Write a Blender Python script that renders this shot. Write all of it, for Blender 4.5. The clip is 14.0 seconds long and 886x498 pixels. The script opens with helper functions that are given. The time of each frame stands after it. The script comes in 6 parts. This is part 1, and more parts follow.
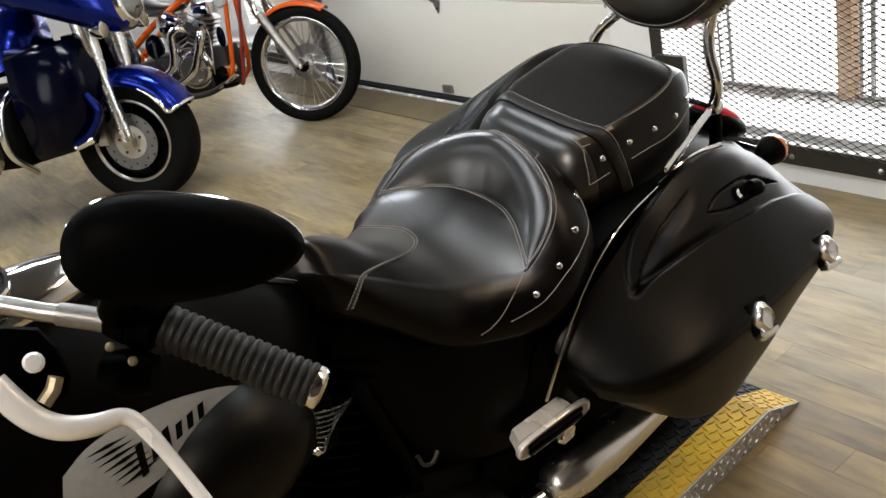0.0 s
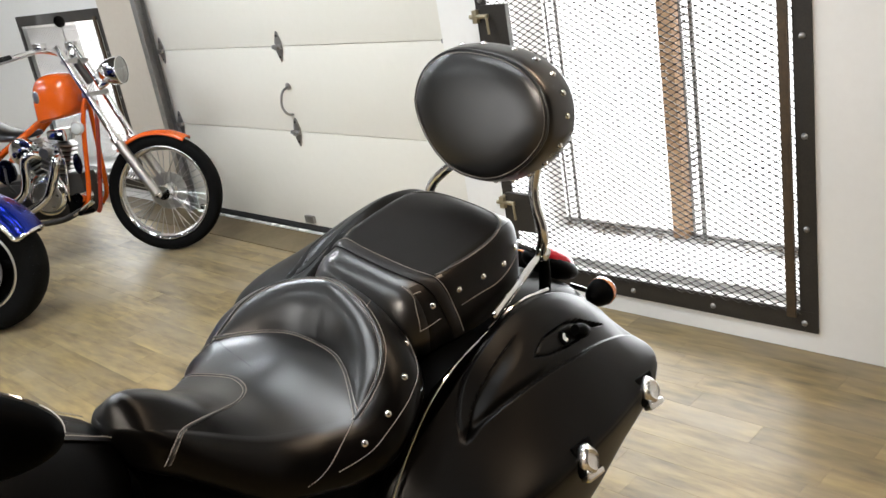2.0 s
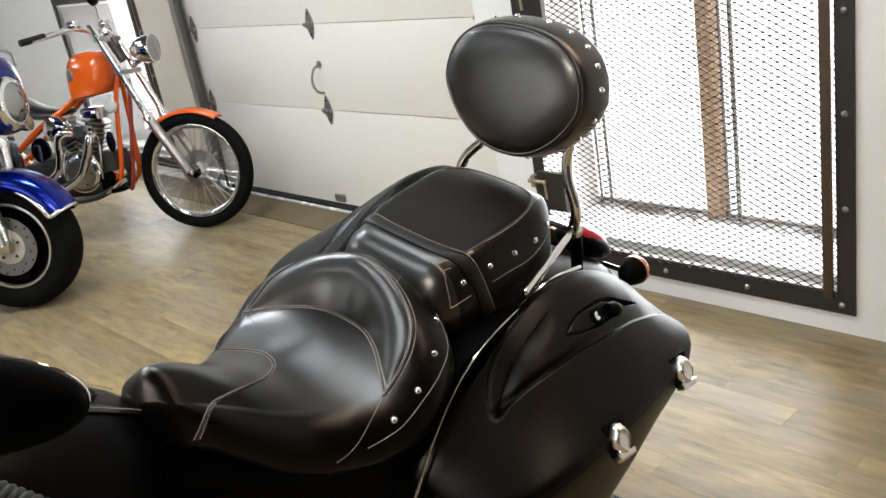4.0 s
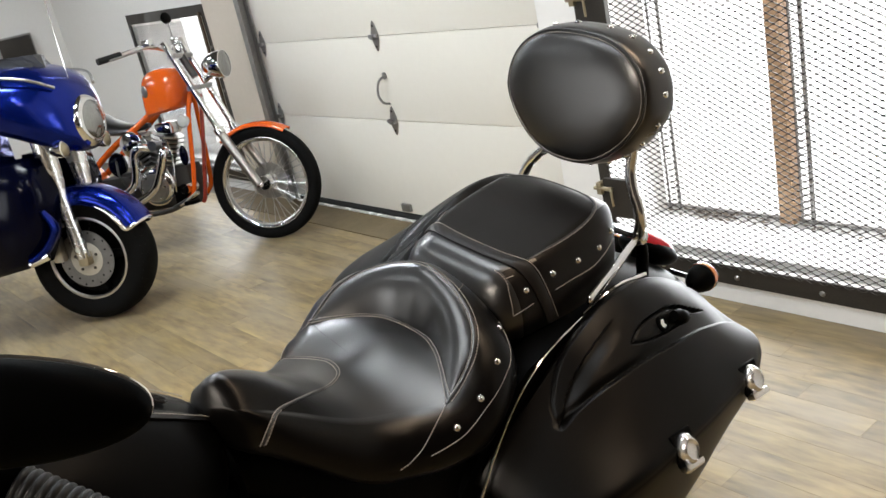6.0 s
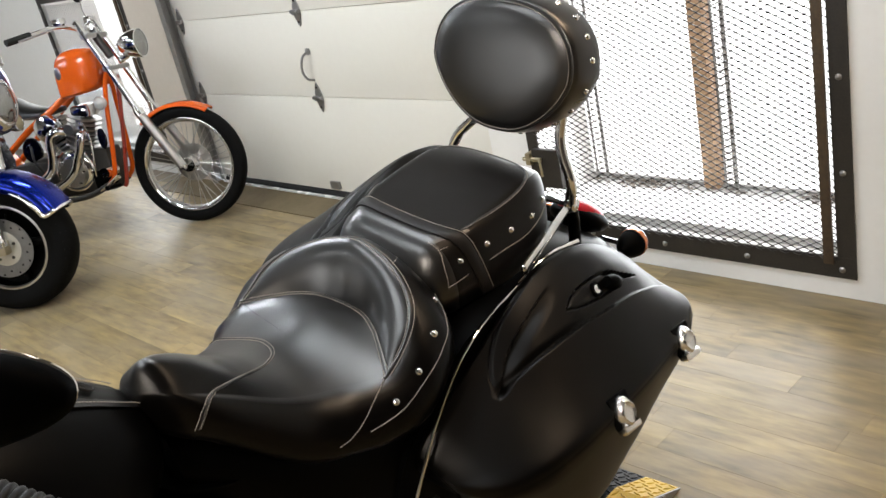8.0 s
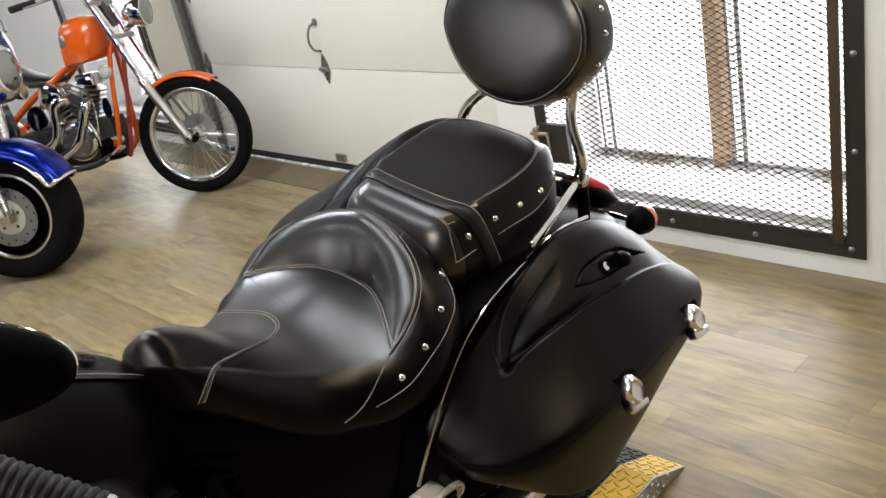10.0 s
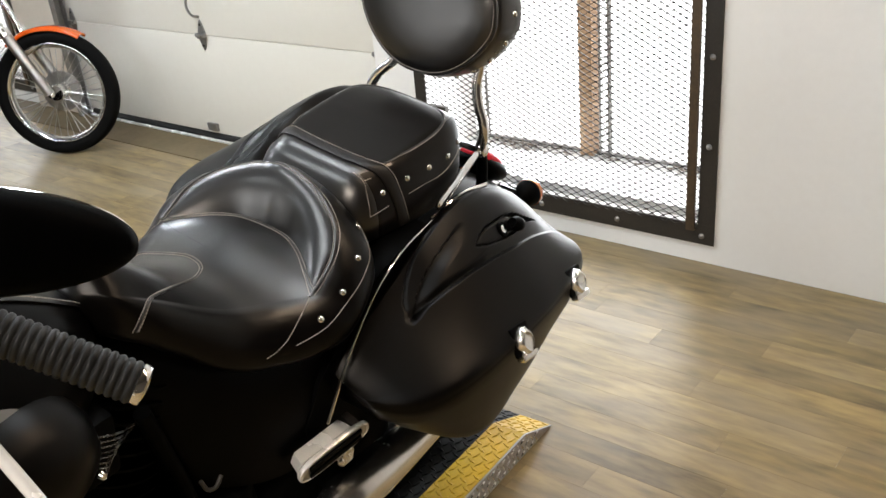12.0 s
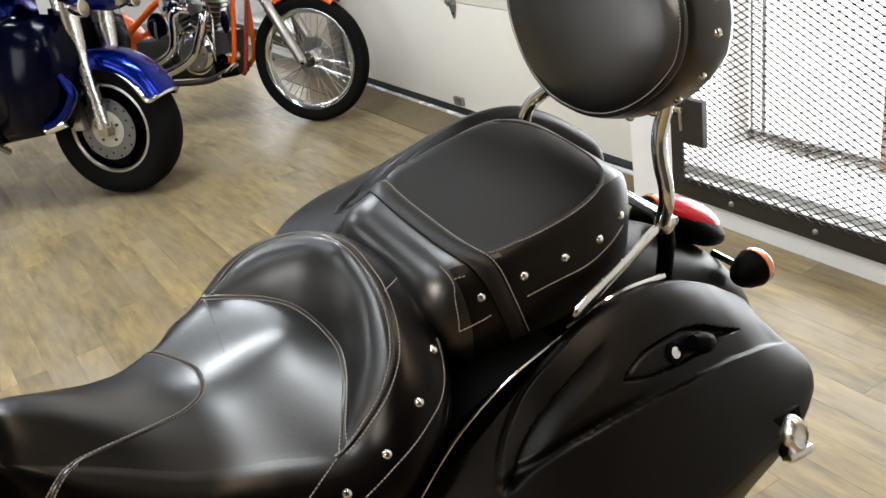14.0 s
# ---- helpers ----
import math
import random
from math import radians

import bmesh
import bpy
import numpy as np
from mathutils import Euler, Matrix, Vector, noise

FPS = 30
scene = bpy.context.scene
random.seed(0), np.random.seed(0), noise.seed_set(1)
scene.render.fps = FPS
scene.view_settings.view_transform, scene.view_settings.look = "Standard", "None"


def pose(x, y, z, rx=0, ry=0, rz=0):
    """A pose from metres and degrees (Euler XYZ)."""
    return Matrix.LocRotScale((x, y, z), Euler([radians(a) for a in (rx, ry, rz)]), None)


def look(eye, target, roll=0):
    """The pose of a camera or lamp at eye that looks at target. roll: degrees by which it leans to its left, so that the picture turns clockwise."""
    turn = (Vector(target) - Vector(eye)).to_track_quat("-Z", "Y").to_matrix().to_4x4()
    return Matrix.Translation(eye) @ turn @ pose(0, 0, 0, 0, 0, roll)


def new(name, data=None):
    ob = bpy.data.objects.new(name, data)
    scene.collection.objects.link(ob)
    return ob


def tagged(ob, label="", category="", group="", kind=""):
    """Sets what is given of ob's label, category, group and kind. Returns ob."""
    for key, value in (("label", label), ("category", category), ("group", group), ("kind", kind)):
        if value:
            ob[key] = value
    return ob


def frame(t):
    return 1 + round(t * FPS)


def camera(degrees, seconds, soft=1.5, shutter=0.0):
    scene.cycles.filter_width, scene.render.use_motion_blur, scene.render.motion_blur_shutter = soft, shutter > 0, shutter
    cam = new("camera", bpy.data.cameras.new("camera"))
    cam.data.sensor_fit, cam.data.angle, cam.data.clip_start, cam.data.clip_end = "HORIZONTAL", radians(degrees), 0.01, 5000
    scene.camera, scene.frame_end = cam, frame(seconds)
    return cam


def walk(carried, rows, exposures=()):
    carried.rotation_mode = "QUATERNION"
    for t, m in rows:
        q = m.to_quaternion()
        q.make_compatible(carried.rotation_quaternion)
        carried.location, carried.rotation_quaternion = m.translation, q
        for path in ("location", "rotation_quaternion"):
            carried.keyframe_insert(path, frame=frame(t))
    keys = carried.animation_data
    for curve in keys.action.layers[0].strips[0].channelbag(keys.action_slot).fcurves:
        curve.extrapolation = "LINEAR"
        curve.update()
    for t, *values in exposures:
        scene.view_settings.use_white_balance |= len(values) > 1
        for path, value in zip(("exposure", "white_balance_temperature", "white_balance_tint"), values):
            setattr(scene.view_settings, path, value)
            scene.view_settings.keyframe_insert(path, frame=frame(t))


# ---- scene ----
cam = camera(52.1, 14.0)
PATH = [
    (0, (0.987, -0.891, 1.527), (-0.528, 0.076, 0.649), -13.8),
    (0.5, (1.01, -0.878, 1.53), (-0.426, 0.214, 0.666), -12.0),
    (1, (1.029, -0.867, 1.552), (-0.394, 0.319, 0.798), -10.7),
    (1.5, (1.046, -0.851, 1.564), (-0.349, 0.392, 0.852), -9.8),
    (2, (1.044, -0.839, 1.561), (-0.336, 0.434, 0.873), -9.9),
    (2.5, (1.038, -0.838, 1.558), (-0.348, 0.417, 0.848), -9.6),
    (3, (1.039, -0.836, 1.556), (-0.345, 0.417, 0.84), -9.7),
    (3.5, (1.03, -0.833, 1.549), (-0.365, 0.405, 0.827), -9.9),
    (6, (1.038, -0.826, 1.544), (-0.484, 0.285, 0.874), -12.3),
    (6.5, (1.029, -0.823, 1.539), (-0.448, 0.313, 0.813), -12.6),
    (7, (1.027, -0.827, 1.538), (-0.421, 0.342, 0.805), -12.8),
    (7.5, (1.026, -0.824, 1.535), (-0.395, 0.375, 0.798), -13.1),
    (10, (1.006, -0.813, 1.526), (-0.406, 0.358, 0.729), -12.4),
    (10.5, (0.992, -0.795, 1.521), (-0.377, 0.411, 0.701), -13.6),
    (11, (0.972, -0.813, 1.517), (-0.409, 0.378, 0.695), -13.1),
    (11.5, (0.981, -0.885, 1.521), (-0.335, 0.36, 0.674), -11.9),
    (12, (1.009, -0.97, 1.537), (-0.154, 0.405, 0.668), -5.6),
    (12.5, (1.025, -0.95, 1.532), (-0.084, 0.455, 0.639), -4.5),
    (13, (0.983, -0.778, 1.497), (-0.366, 0.384, 0.587), -6.7),
    (13.3, (0.984, -0.624, 1.499), (-0.43, 0.499, 0.639), -4.8),
    (13.5, (0.976, -0.554, 1.498), (-0.471, 0.507, 0.615), -5.8),
    (13.7, (0.929, -0.509, 1.492), (-0.582, 0.44, 0.588), -8.1),
    (14, (0.792, -0.396, 1.485), (-0.776, 0.472, 0.597), -9.6),
]
walk(cam, [(t, look(eye, target, roll)) for t, eye, target, roll in PATH], exposures=[(0.0, -0.38), (0.5, -0.30), (1.2, -0.18), (5.0, -0.24), (11.0, -0.24), (11.9, -0.16), (12.5, -0.08), (13.4, -0.26), (14.0, -0.16)])
from mathutils.bvhtree import BVHTree

# ---- world, light ----
world = bpy.data.worlds.new("world")
scene.world = world
world.use_nodes = True
wn = world.node_tree.nodes
sky = wn.new("ShaderNodeTexSky")
sky.sky_type, sky.sun_disc, sky.sun_elevation, sky.sun_rotation = "NISHITA", False, radians(35), radians(20)
world.node_tree.links.new(sky.outputs[0], wn["Background"].inputs[0])
wn["Background"].inputs[1].default_value = 0.12


def area_light(name, eye, target, w, h, watts, colour):
    data = bpy.data.lights.new(name, "AREA")
    data.shape, data.size, data.size_y, data.energy, data.color = "RECTANGLE", w, h, watts, colour
    ob = new(name, data)
    ob.matrix_world = look(eye, target)
    return ob


# daylight standing in the window openings
area_light("window_daylight", (-0.74, 2.06, 0.85), (-0.74, 0.0, 0.6), 1.15, 1.25, 46, (0.93, 0.97, 1.0))
area_light("window_daylight", (-5.56, 2.10, 0.85), (-5.0, 0.0, 0.6), 1.2, 1.2, 26, (0.95, 0.98, 1.0))
# back-wall opening is unseen, added to brighten the backrest and chrome
area_light("window_daylight", (-2.0, -5.17, 1.75), (-2.0, 0.0, 1.2), 2.3, 1.25, 45, (0.95, 0.98, 1.0))
# unseen ceiling strips: most set from seat highlights, some only add light
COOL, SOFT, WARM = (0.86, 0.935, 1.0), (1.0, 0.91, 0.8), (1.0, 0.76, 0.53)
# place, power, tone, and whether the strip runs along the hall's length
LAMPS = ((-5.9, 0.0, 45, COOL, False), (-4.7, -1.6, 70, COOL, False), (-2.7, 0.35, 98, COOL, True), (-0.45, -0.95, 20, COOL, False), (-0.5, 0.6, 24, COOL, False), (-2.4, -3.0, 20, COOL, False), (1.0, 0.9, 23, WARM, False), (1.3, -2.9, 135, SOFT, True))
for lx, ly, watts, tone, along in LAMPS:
    area_light("assumed_strip_glow", (lx, ly, 3.03), (lx, ly + 0.001, 0.0), *((0.2, 1.25) if along else (1.25, 0.2)), watts, tone)

# ---- materials ----


def material(name, base, rough=0.5, metal=0.0, tint=None, scale=6.0, fine=90.0, amount=0.5, bump=0.0, rough_var=0.1,
             stretch=(1, 1, 1), coat=0.0, spec=0.5, random_tone=0.0, sheen=None):
    m = bpy.data.materials.new(name)
    m.use_nodes = True
    nt = m.node_tree
    n, l = nt.nodes, nt.links
    b = n["Principled BSDF"]
    b.inputs["Metallic"].default_value = metal
    b.inputs["Specular IOR Level"].default_value = spec
    if sheen:
        b.inputs["Specular Tint"].default_value = (*sheen, 1)
    if coat:
        b.inputs["Coat Weight"].default_value = coat
        b.inputs["Coat Roughness"].default_value = 0.08
    co = n.new("ShaderNodeTexCoord")
    mp = n.new("ShaderNodeMapping")
    mp.inputs["Scale"].default_value = stretch
    l.new(co.outputs["Object"], mp.inputs[0])
    big, small = n.new("ShaderNodeTexNoise"), n.new("ShaderNodeTexNoise")
    for t, s in ((big, scale), (small, fine)):
        t.inputs["Scale"].default_value = s
        t.inputs["Detail"].default_value = 4
        l.new(mp.outputs[0], t.inputs["Vector"])
    mix = n.new("ShaderNodeMix")
    mix.data_type = "RGBA"
    tint = tint or tuple(min(1, c * 0.7) for c in base)
    mix.inputs[6].default_value, mix.inputs[7].default_value = (*base, 1), (*tint, 1)
    mul = n.new("ShaderNodeMath")
    mul.operation = "MULTIPLY_ADD"
    add = n.new("ShaderNodeMath")
    add.operation = "ADD"
    l.new(big.outputs[0], add.inputs[0])
    l.new(small.outputs[0], add.inputs[1])
    l.new(add.outputs[0], mul.inputs[0])
    mul.inputs[1].default_value, mul.inputs[2].default_value = amount * 1.6, 0.5 - amount * 1.6
    mul.use_clamp = True
    l.new(mul.outputs[0], mix.inputs[0])
    colour = mix.outputs[2]
    if random_tone:
        info = n.new("ShaderNodeObjectInfo")
        hsv = n.new("ShaderNodeHueSaturation")
        mr = n.new("ShaderNodeMapRange")
        mr.inputs[3].default_value, mr.inputs[4].default_value = 1 - random_tone, 1 + random_tone
        l.new(info.outputs["Random"], mr.inputs[0])
        l.new(mr.outputs[0], hsv.inputs["Value"])
        l.new(colour, hsv.inputs["Color"])
        colour = hsv.outputs[0]
    l.new(colour, b.inputs["Base Color"])
    rr = n.new("ShaderNodeMapRange")
    rr.inputs[3].default_value, rr.inputs[4].default_value = max(0.02, rough - rough_var), min(1, rough + rough_var)
    l.new(big.outputs[0], rr.inputs[0])
    l.new(rr.outputs[0], b.inputs["Roughness"])
    if bump:
        bp = n.new("ShaderNodeBump")
        bp.inputs["Strength"].default_value = bump
        bp.inputs["Distance"].default_value = 0.002
        l.new(small.outputs[0], bp.inputs["Height"])
        l.new(bp.outputs[0], b.inputs["Normal"])
    return m


def glow(name, colour, strength):
    m = bpy.data.materials.new(name)
    m.use_nodes = True
    b = m.node_tree.nodes["Principled BSDF"]
    b.inputs["Base Color"].default_value = (*colour, 1)
    b.inputs["Emission Color"].default_value = (*colour, 1)
    b.inputs["Emission Strength"].default_value = strength
    return m


M_LEATHER = material("black_leather", (0.0009, 0.0008, 0.0008), 0.32, tint=(0.0022, 0.0015, 0.0012), scale=13, fine=300, amount=0.5, bump=0.08, rough_var=0.10, stretch=(1.0, 0.45, 1.0), spec=1.0, sheen=(1.0, 0.975, 0.95))
M_SEAT = M_LEATHER.copy()
M_SEAT.name = "sat_on_leather"


def worn_gloss(m):
    """Gloss follows the wear of the hide: dull where nobody sits, polished on the sitting faces."""
    n, l = m.node_tree.nodes, m.node_tree.links
    wear, span = n.new("ShaderNodeAttribute"), n.new("ShaderNodeMapRange")
    wear.attribute_name = "polish"
    span.inputs["To Min"].default_value, span.inputs["To Max"].default_value = 0.17, 1.0
    l.new(wear.outputs["Fac"], span.inputs["Value"])
    l.new(span.outputs[0], n["Principled BSDF"].inputs["Specular IOR Level"])


worn_gloss(M_SEAT)
M_LEATHER_TOP = material("matte_leather", (0.0014, 0.0011, 0.001), 0.40, tint=(0.0026, 0.0018, 0.0014), scale=14, fine=320, amount=0.5, bump=0.07, rough_var=0.14, spec=0.2, sheen=(1.0, 0.9, 0.82))
M_STRAP = material("brown_black_strap", (0.010, 0.0075, 0.006), 0.45, tint=(0.004, 0.003, 0.0025), scale=20, fine=400, bump=0.15, spec=0.3)
M_THREAD = material("grey_thread", (0.42, 0.38, 0.34), 0.8, tint=(0.2, 0.18, 0.16), scale=60, fine=600)
M_MATTE = material("matte_black_paint", (0.0006, 0.0005, 0.0005), 0.38, tint=(0.0012, 0.0009, 0.0007), scale=5, fine=500, amount=0.4, bump=0.03, rough_var=0.07, spec=0.17, sheen=(1.0, 0.96, 0.92))
M_TANK = material("satin_black_paint", (0.0006, 0.0005, 0.0005), 0.36, tint=(0.001, 0.0008, 0.0007), scale=5, fine=500, amount=0.4, bump=0.02, rough_var=0.05, spec=0.06)
M_GROOVE = material("dark_groove", (0.0008, 0.0008, 0.0008), 0.6, tint=(0.0005, 0.0005, 0.0005), spec=0.08)
M_PLASTIC = material("black_plastic", (0.0006, 0.0006, 0.0006), 0.5, scale=20, fine=300, bump=0.05, spec=0.045, tint=(0.001, 0.001, 0.001))
M_SHELL = material("dull_black_shell", (0.0004, 0.0004, 0.0004), 0.5, scale=20, fine=300, bump=0.03, spec=0.015, tint=(0.0008, 0.0008, 0.0008))
M_RUBBER = material("tyre_rubber", (0.002, 0.002, 0.002), 0.75, tint=(0.0045, 0.0044, 0.0042), scale=8, fine=120, bump=0.1, spec=0.1)
M_GRIPRUB = material("grip_rubber", (0.008, 0.008, 0.008), 0.45, tint=(0.014, 0.014, 0.0135), scale=30, fine=300, bump=0.05, spec=0.2)
M_CHROME = material("chrome", (0.9, 0.9, 0.9), 0.1, 1.0, tint=(0.8, 0.79, 0.78), scale=12, fine=160, rough_var=0.05)
M_POLISH = material("polished_metal", (0.97, 0.965, 0.96), 0.26, 1.0, tint=(0.9, 0.895, 0.885), scale=14, fine=160, rough_var=0.08)
M_SATIN = material("satin_metal", (0.95, 0.945, 0.93), 0.26, 0.3, tint=(0.84, 0.83, 0.82), scale=14, fine=160)
M_ALU = material("brushed_aluminium", (0.55, 0.54, 0.52), 0.33, 1.0, tint=(0.36, 0.35, 0.34), scale=14, fine=220, rough_var=0.1)
M_STEEL = material("dark_steel", (0.03, 0.029, 0.028), 0.5, 0.6, tint=(0.06, 0.052, 0.044), scale=10, fine=160, bump=0.05)
M_RUSTY = material("rusty_steel", (0.04, 0.03, 0.021), 0.65, 0.3, tint=(0.11, 0.07, 0.036), scale=14, fine=120, bump=0.1)
M_GALV = material("galvanised_steel", (0.38, 0.37, 0.36), 0.42, 0.9, tint=(0.24, 0.235, 0.23), scale=24, fine=120)
M_WALL = material("white_wall_paint", (0.80, 0.79, 0.77), 0.7, tint=(0.73, 0.715, 0.69), scale=1.6, fine=40, amount=0.35, bump=0.05)
M_BEIGE = material("beige_wall_paint", (0.62, 0.56, 0.48), 0.7, tint=(0.55, 0.49, 0.41), scale=2, fine=40, amount=0.4, bump=0.05)
# unseen ceiling, coloured dark so little of it reflects
M_CEIL = material("dark_ceiling", (0.09, 0.083, 0.075), 0.8, scale=2, fine=40)
M_BACK = material("pale_wall_paint", (0.4, 0.37, 0.33), 0.7, scale=2, fine=40)
# unseen side wall, coloured dark to keep black parts black
M_EAST = material("dark_unseen_wall", (0.05, 0.04, 0.032), 0.7, scale=2, fine=40)
M_DOOR = material("cream_door_paint", (0.74, 0.71, 0.64), 0.45, tint=(0.69, 0.655, 0.585), scale=1.2, fine=25, amount=0.35, bump=0.03)
M_SEAL = material("black_seal", (0.01, 0.01, 0.01), 0.7)


def plank_material():
    """Streaked wood print: every board has its own stretch of grain and tone."""
    m = material("vinyl_plank", (0.395, 0.29, 0.132), 0.33, tint=(0.108, 0.081, 0.05), scale=1.0, fine=3.4, amount=0.8, bump=0.04, rough_var=0.08, stretch=(2.4, 10, 1), spec=0.26)
    n, l = m.node_tree.nodes, m.node_tree.links
    co = next(k for k in n if k.type == "TEX_COORD")
    mp = next(k for k in n if k.type == "MAPPING")
    info, geo = n.new("ShaderNodeObjectInfo"), n.new("ShaderNodeNewGeometry")
    isl = n.new("ShaderNodeVectorMath")
    isl.operation = "SCALE"
    isl.inputs[0].default_value = (13.0, 5.0, 9.0)
    tone = n.new("ShaderNodeMath")
    tone.operation = "ADD"
    l.new(info.outputs["Random"], tone.inputs[0])
    l.new(geo.outputs["Random Per Island"], tone.inputs[1])
    l.new(tone.outputs[0], isl.inputs["Scale"])
    add, add2 = n.new("ShaderNodeVectorMath"), n.new("ShaderNodeVectorMath")
    l.new(co.outputs["Object"], add.inputs[0])
    l.new(info.outputs["Location"], add.inputs[1])
    l.new(add.outputs[0], add2.inputs[0])
    l.new(isl.outputs[0], add2.inputs[1])
    l.new(add2.outputs[0], mp.inputs[0])
    # grey worn patches over the boards
    b = n["Principled BSDF"]
    colour = b.inputs["Base Color"].links[0].from_socket
    patch_n = n.new("ShaderNodeTexNoise")
    patch_n.inputs["Scale"].default_value = 2.4
    patch_n.inputs["Detail"].default_value = 6
    sc = n.new("ShaderNodeVectorMath")
    sc.operation = "MULTIPLY"
    sc.inputs[1].default_value = (1.0, 2.2, 1.0)
    l.new(add.outputs[0], sc.inputs[0])
    l.new(sc.outputs[0], patch_n.inputs["Vector"])
    mr = n.new("ShaderNodeMapRange")
    mr.inputs[1].default_value, mr.inputs[2].default_value, mr.inputs[3].default_value, mr.inputs[4].default_value = 0.40, 0.70, 0.0, 0.7
    l.new(patch_n.outputs[0], mr.inputs[0])
    mix = n.new("ShaderNodeMix")
    mix.data_type = "RGBA"
    l.new(mr.outputs[0], mix.inputs[0])
    l.new(colour, mix.inputs[6])
    mix.inputs[7].default_value = (0.27, 0.22, 0.155, 1)
    hsv = n.new("ShaderNodeHueSaturation")
    mr2 = n.new("ShaderNodeMapRange")
    mr2.inputs[2].default_value, mr2.inputs[3].default_value, mr2.inputs[4].default_value = 2.0, 0.68, 1.26
    l.new(tone.outputs[0], mr2.inputs[0])
    l.new(mr2.outputs[0], hsv.inputs["Value"])
    l.new(mix.outputs[2], hsv.inputs["Color"])
    l.new(hsv.outputs[0], b.inputs["Base Color"])
    return m


M_PLANK = plank_material()
M_SCREED = material("floor_screed", (0.2, 0.155, 0.1), 0.5, tint=(0.13, 0.1, 0.07), scale=3, fine=40)
M_CONCRETE = material("concrete_apron", (0.17, 0.125, 0.06), 0.5, tint=(0.10, 0.074, 0.04), scale=5, fine=40, bump=0.1)
M_SILL = material("chalky_sill", (0.62, 0.62, 0.61), 0.8, tint=(0.45, 0.445, 0.43), scale=7, fine=60, amount=0.4, bump=0.1)
M_LITTER = material("dry_litter", (0.16, 0.125, 0.095), 0.9, tint=(0.07, 0.06, 0.05), scale=30, fine=200, amount=0.6)
M_TIMBER = material("brown_timber", (0.46, 0.29, 0.165), 0.6, tint=(0.32, 0.19, 0.1), scale=3, fine=30, stretch=(14, 14, 1), bump=0.1)
M_YELLOW = material("yellow_tread_paint", (0.78, 0.5, 0.015), 0.4, tint=(0.5, 0.31, 0.02), scale=18, fine=130, amount=0.5, bump=0.05)
M_TREAD = material("black_tread_paint", (0.005, 0.005, 0.0052), 0.42, tint=(0.011, 0.011, 0.0105), scale=18, fine=130, bump=0.05, spec=0.13)
M_BLUE = material("metallic_blue_paint", (0.002, 0.016, 0.24), 0.2, 0.8, tint=(0.001, 0.009, 0.13), coat=0.2, scale=4, fine=300, spec=0.35, rough_var=0.03)
M_NAVY = material("navy_paint", (0.0006, 0.001, 0.008), 0.16, tint=(0.0005, 0.0008, 0.0045), scale=4, fine=300, spec=0.1, rough_var=0.03)
M_ORANGE = material("orange_paint", (0.66, 0.105, 0.008), 0.2, tint=(0.54, 0.075, 0.006), scale=5, fine=200, coat=0.2, spec=0.35, rough_var=0.04)
M_RED = material("dark_red_paint", (0.28, 0.03, 0.015), 0.3, coat=0.4)
M_REDLENS = material("red_lens", (0.72, 0.015, 0.03), 0.22, tint=(0.36, 0.008, 0.015), scale=30, fine=200, spec=0.35)
M_AMBER = material("amber_lens", (0.7, 0.18, 0.02), 0.15, tint=(0.6, 0.12, 0.015), coat=1.0, scale=30, fine=200)
M_LENS = material("lamp_lens", (0.75, 0.75, 0.72), 0.12, 0.3, tint=(0.5, 0.5, 0.48), scale=40, fine=160, coat=1.0)
M_HEADGLASS = material("headlamp_glass", (0.45, 0.45, 0.44), 0.12, 0.85, tint=(0.2, 0.2, 0.19), scale=30, fine=120, stretch=(12, 1, 1), rough_var=0.04)
M_BRASS = material("dull_brass", (0.42, 0.36, 0.24), 0.45, 0.8, tint=(0.3, 0.26, 0.18), scale=30, fine=120)
M_CARRIER = material("pale_cast_alloy", (0.5, 0.47, 0.4), 0.45, 0.3, tint=(0.38, 0.36, 0.31), scale=20, fine=150)
M_DISC = material("brake_steel", (0.2, 0.195, 0.19), 0.4, 0.9, tint=(0.13, 0.127, 0.12), scale=24, fine=120)
M_SILVER = material("silver_decal", (0.34, 0.35, 0.36), 0.5, tint=(0.25, 0.255, 0.26), scale=20, fine=150)
M_SKY = glow("overcast_distance", (0.98, 0.985, 1.0), 1.7)
M_ALUSKIRT = material("tread_aluminium", (0.5, 0.48, 0.45), 0.45, 0.45, tint=(0.36, 0.345, 0.32), scale=14, fine=220, rough_var=0.1)
M_SMOKE = material("smoked_screen", (0.03, 0.031, 0.035), 0.15, scale=3, fine=40)
# glow of the assumed strips, out of view
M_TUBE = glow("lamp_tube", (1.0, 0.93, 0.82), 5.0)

# ---- building blocks ----


def link_mesh(name, bm, mat, parent=None, label="", smooth=38, kind=""):
    me = bpy.data.meshes.new(name)
    bmesh.ops.recalc_face_normals(bm, faces=bm.faces)
    bm.to_mesh(me)
    bm.free()
    me.materials.append(mat)
    if smooth:
        me.polygons.foreach_set("use_smooth", [True] * len(me.polygons))
        me.set_sharp_from_angle(angle=radians(smooth))
    ob = new(name, me)
    if parent:
        ob.parent = parent
    if label:
        ob["label"] = label
    if kind:
        ob["kind"] = kind
    return ob


def part(name, bm, mat, parent, label="", smooth=38, kind=""):
    return link_mesh(name, bm, mat, parent, label, smooth, kind)


def thing(name, label, category, m=None, group="", kind=""):
    ob = new(name)
    ob.empty_display_size = 0.05
    if m is not None:
        ob.matrix_world = m
    return tagged(ob, label, category, group, kind)


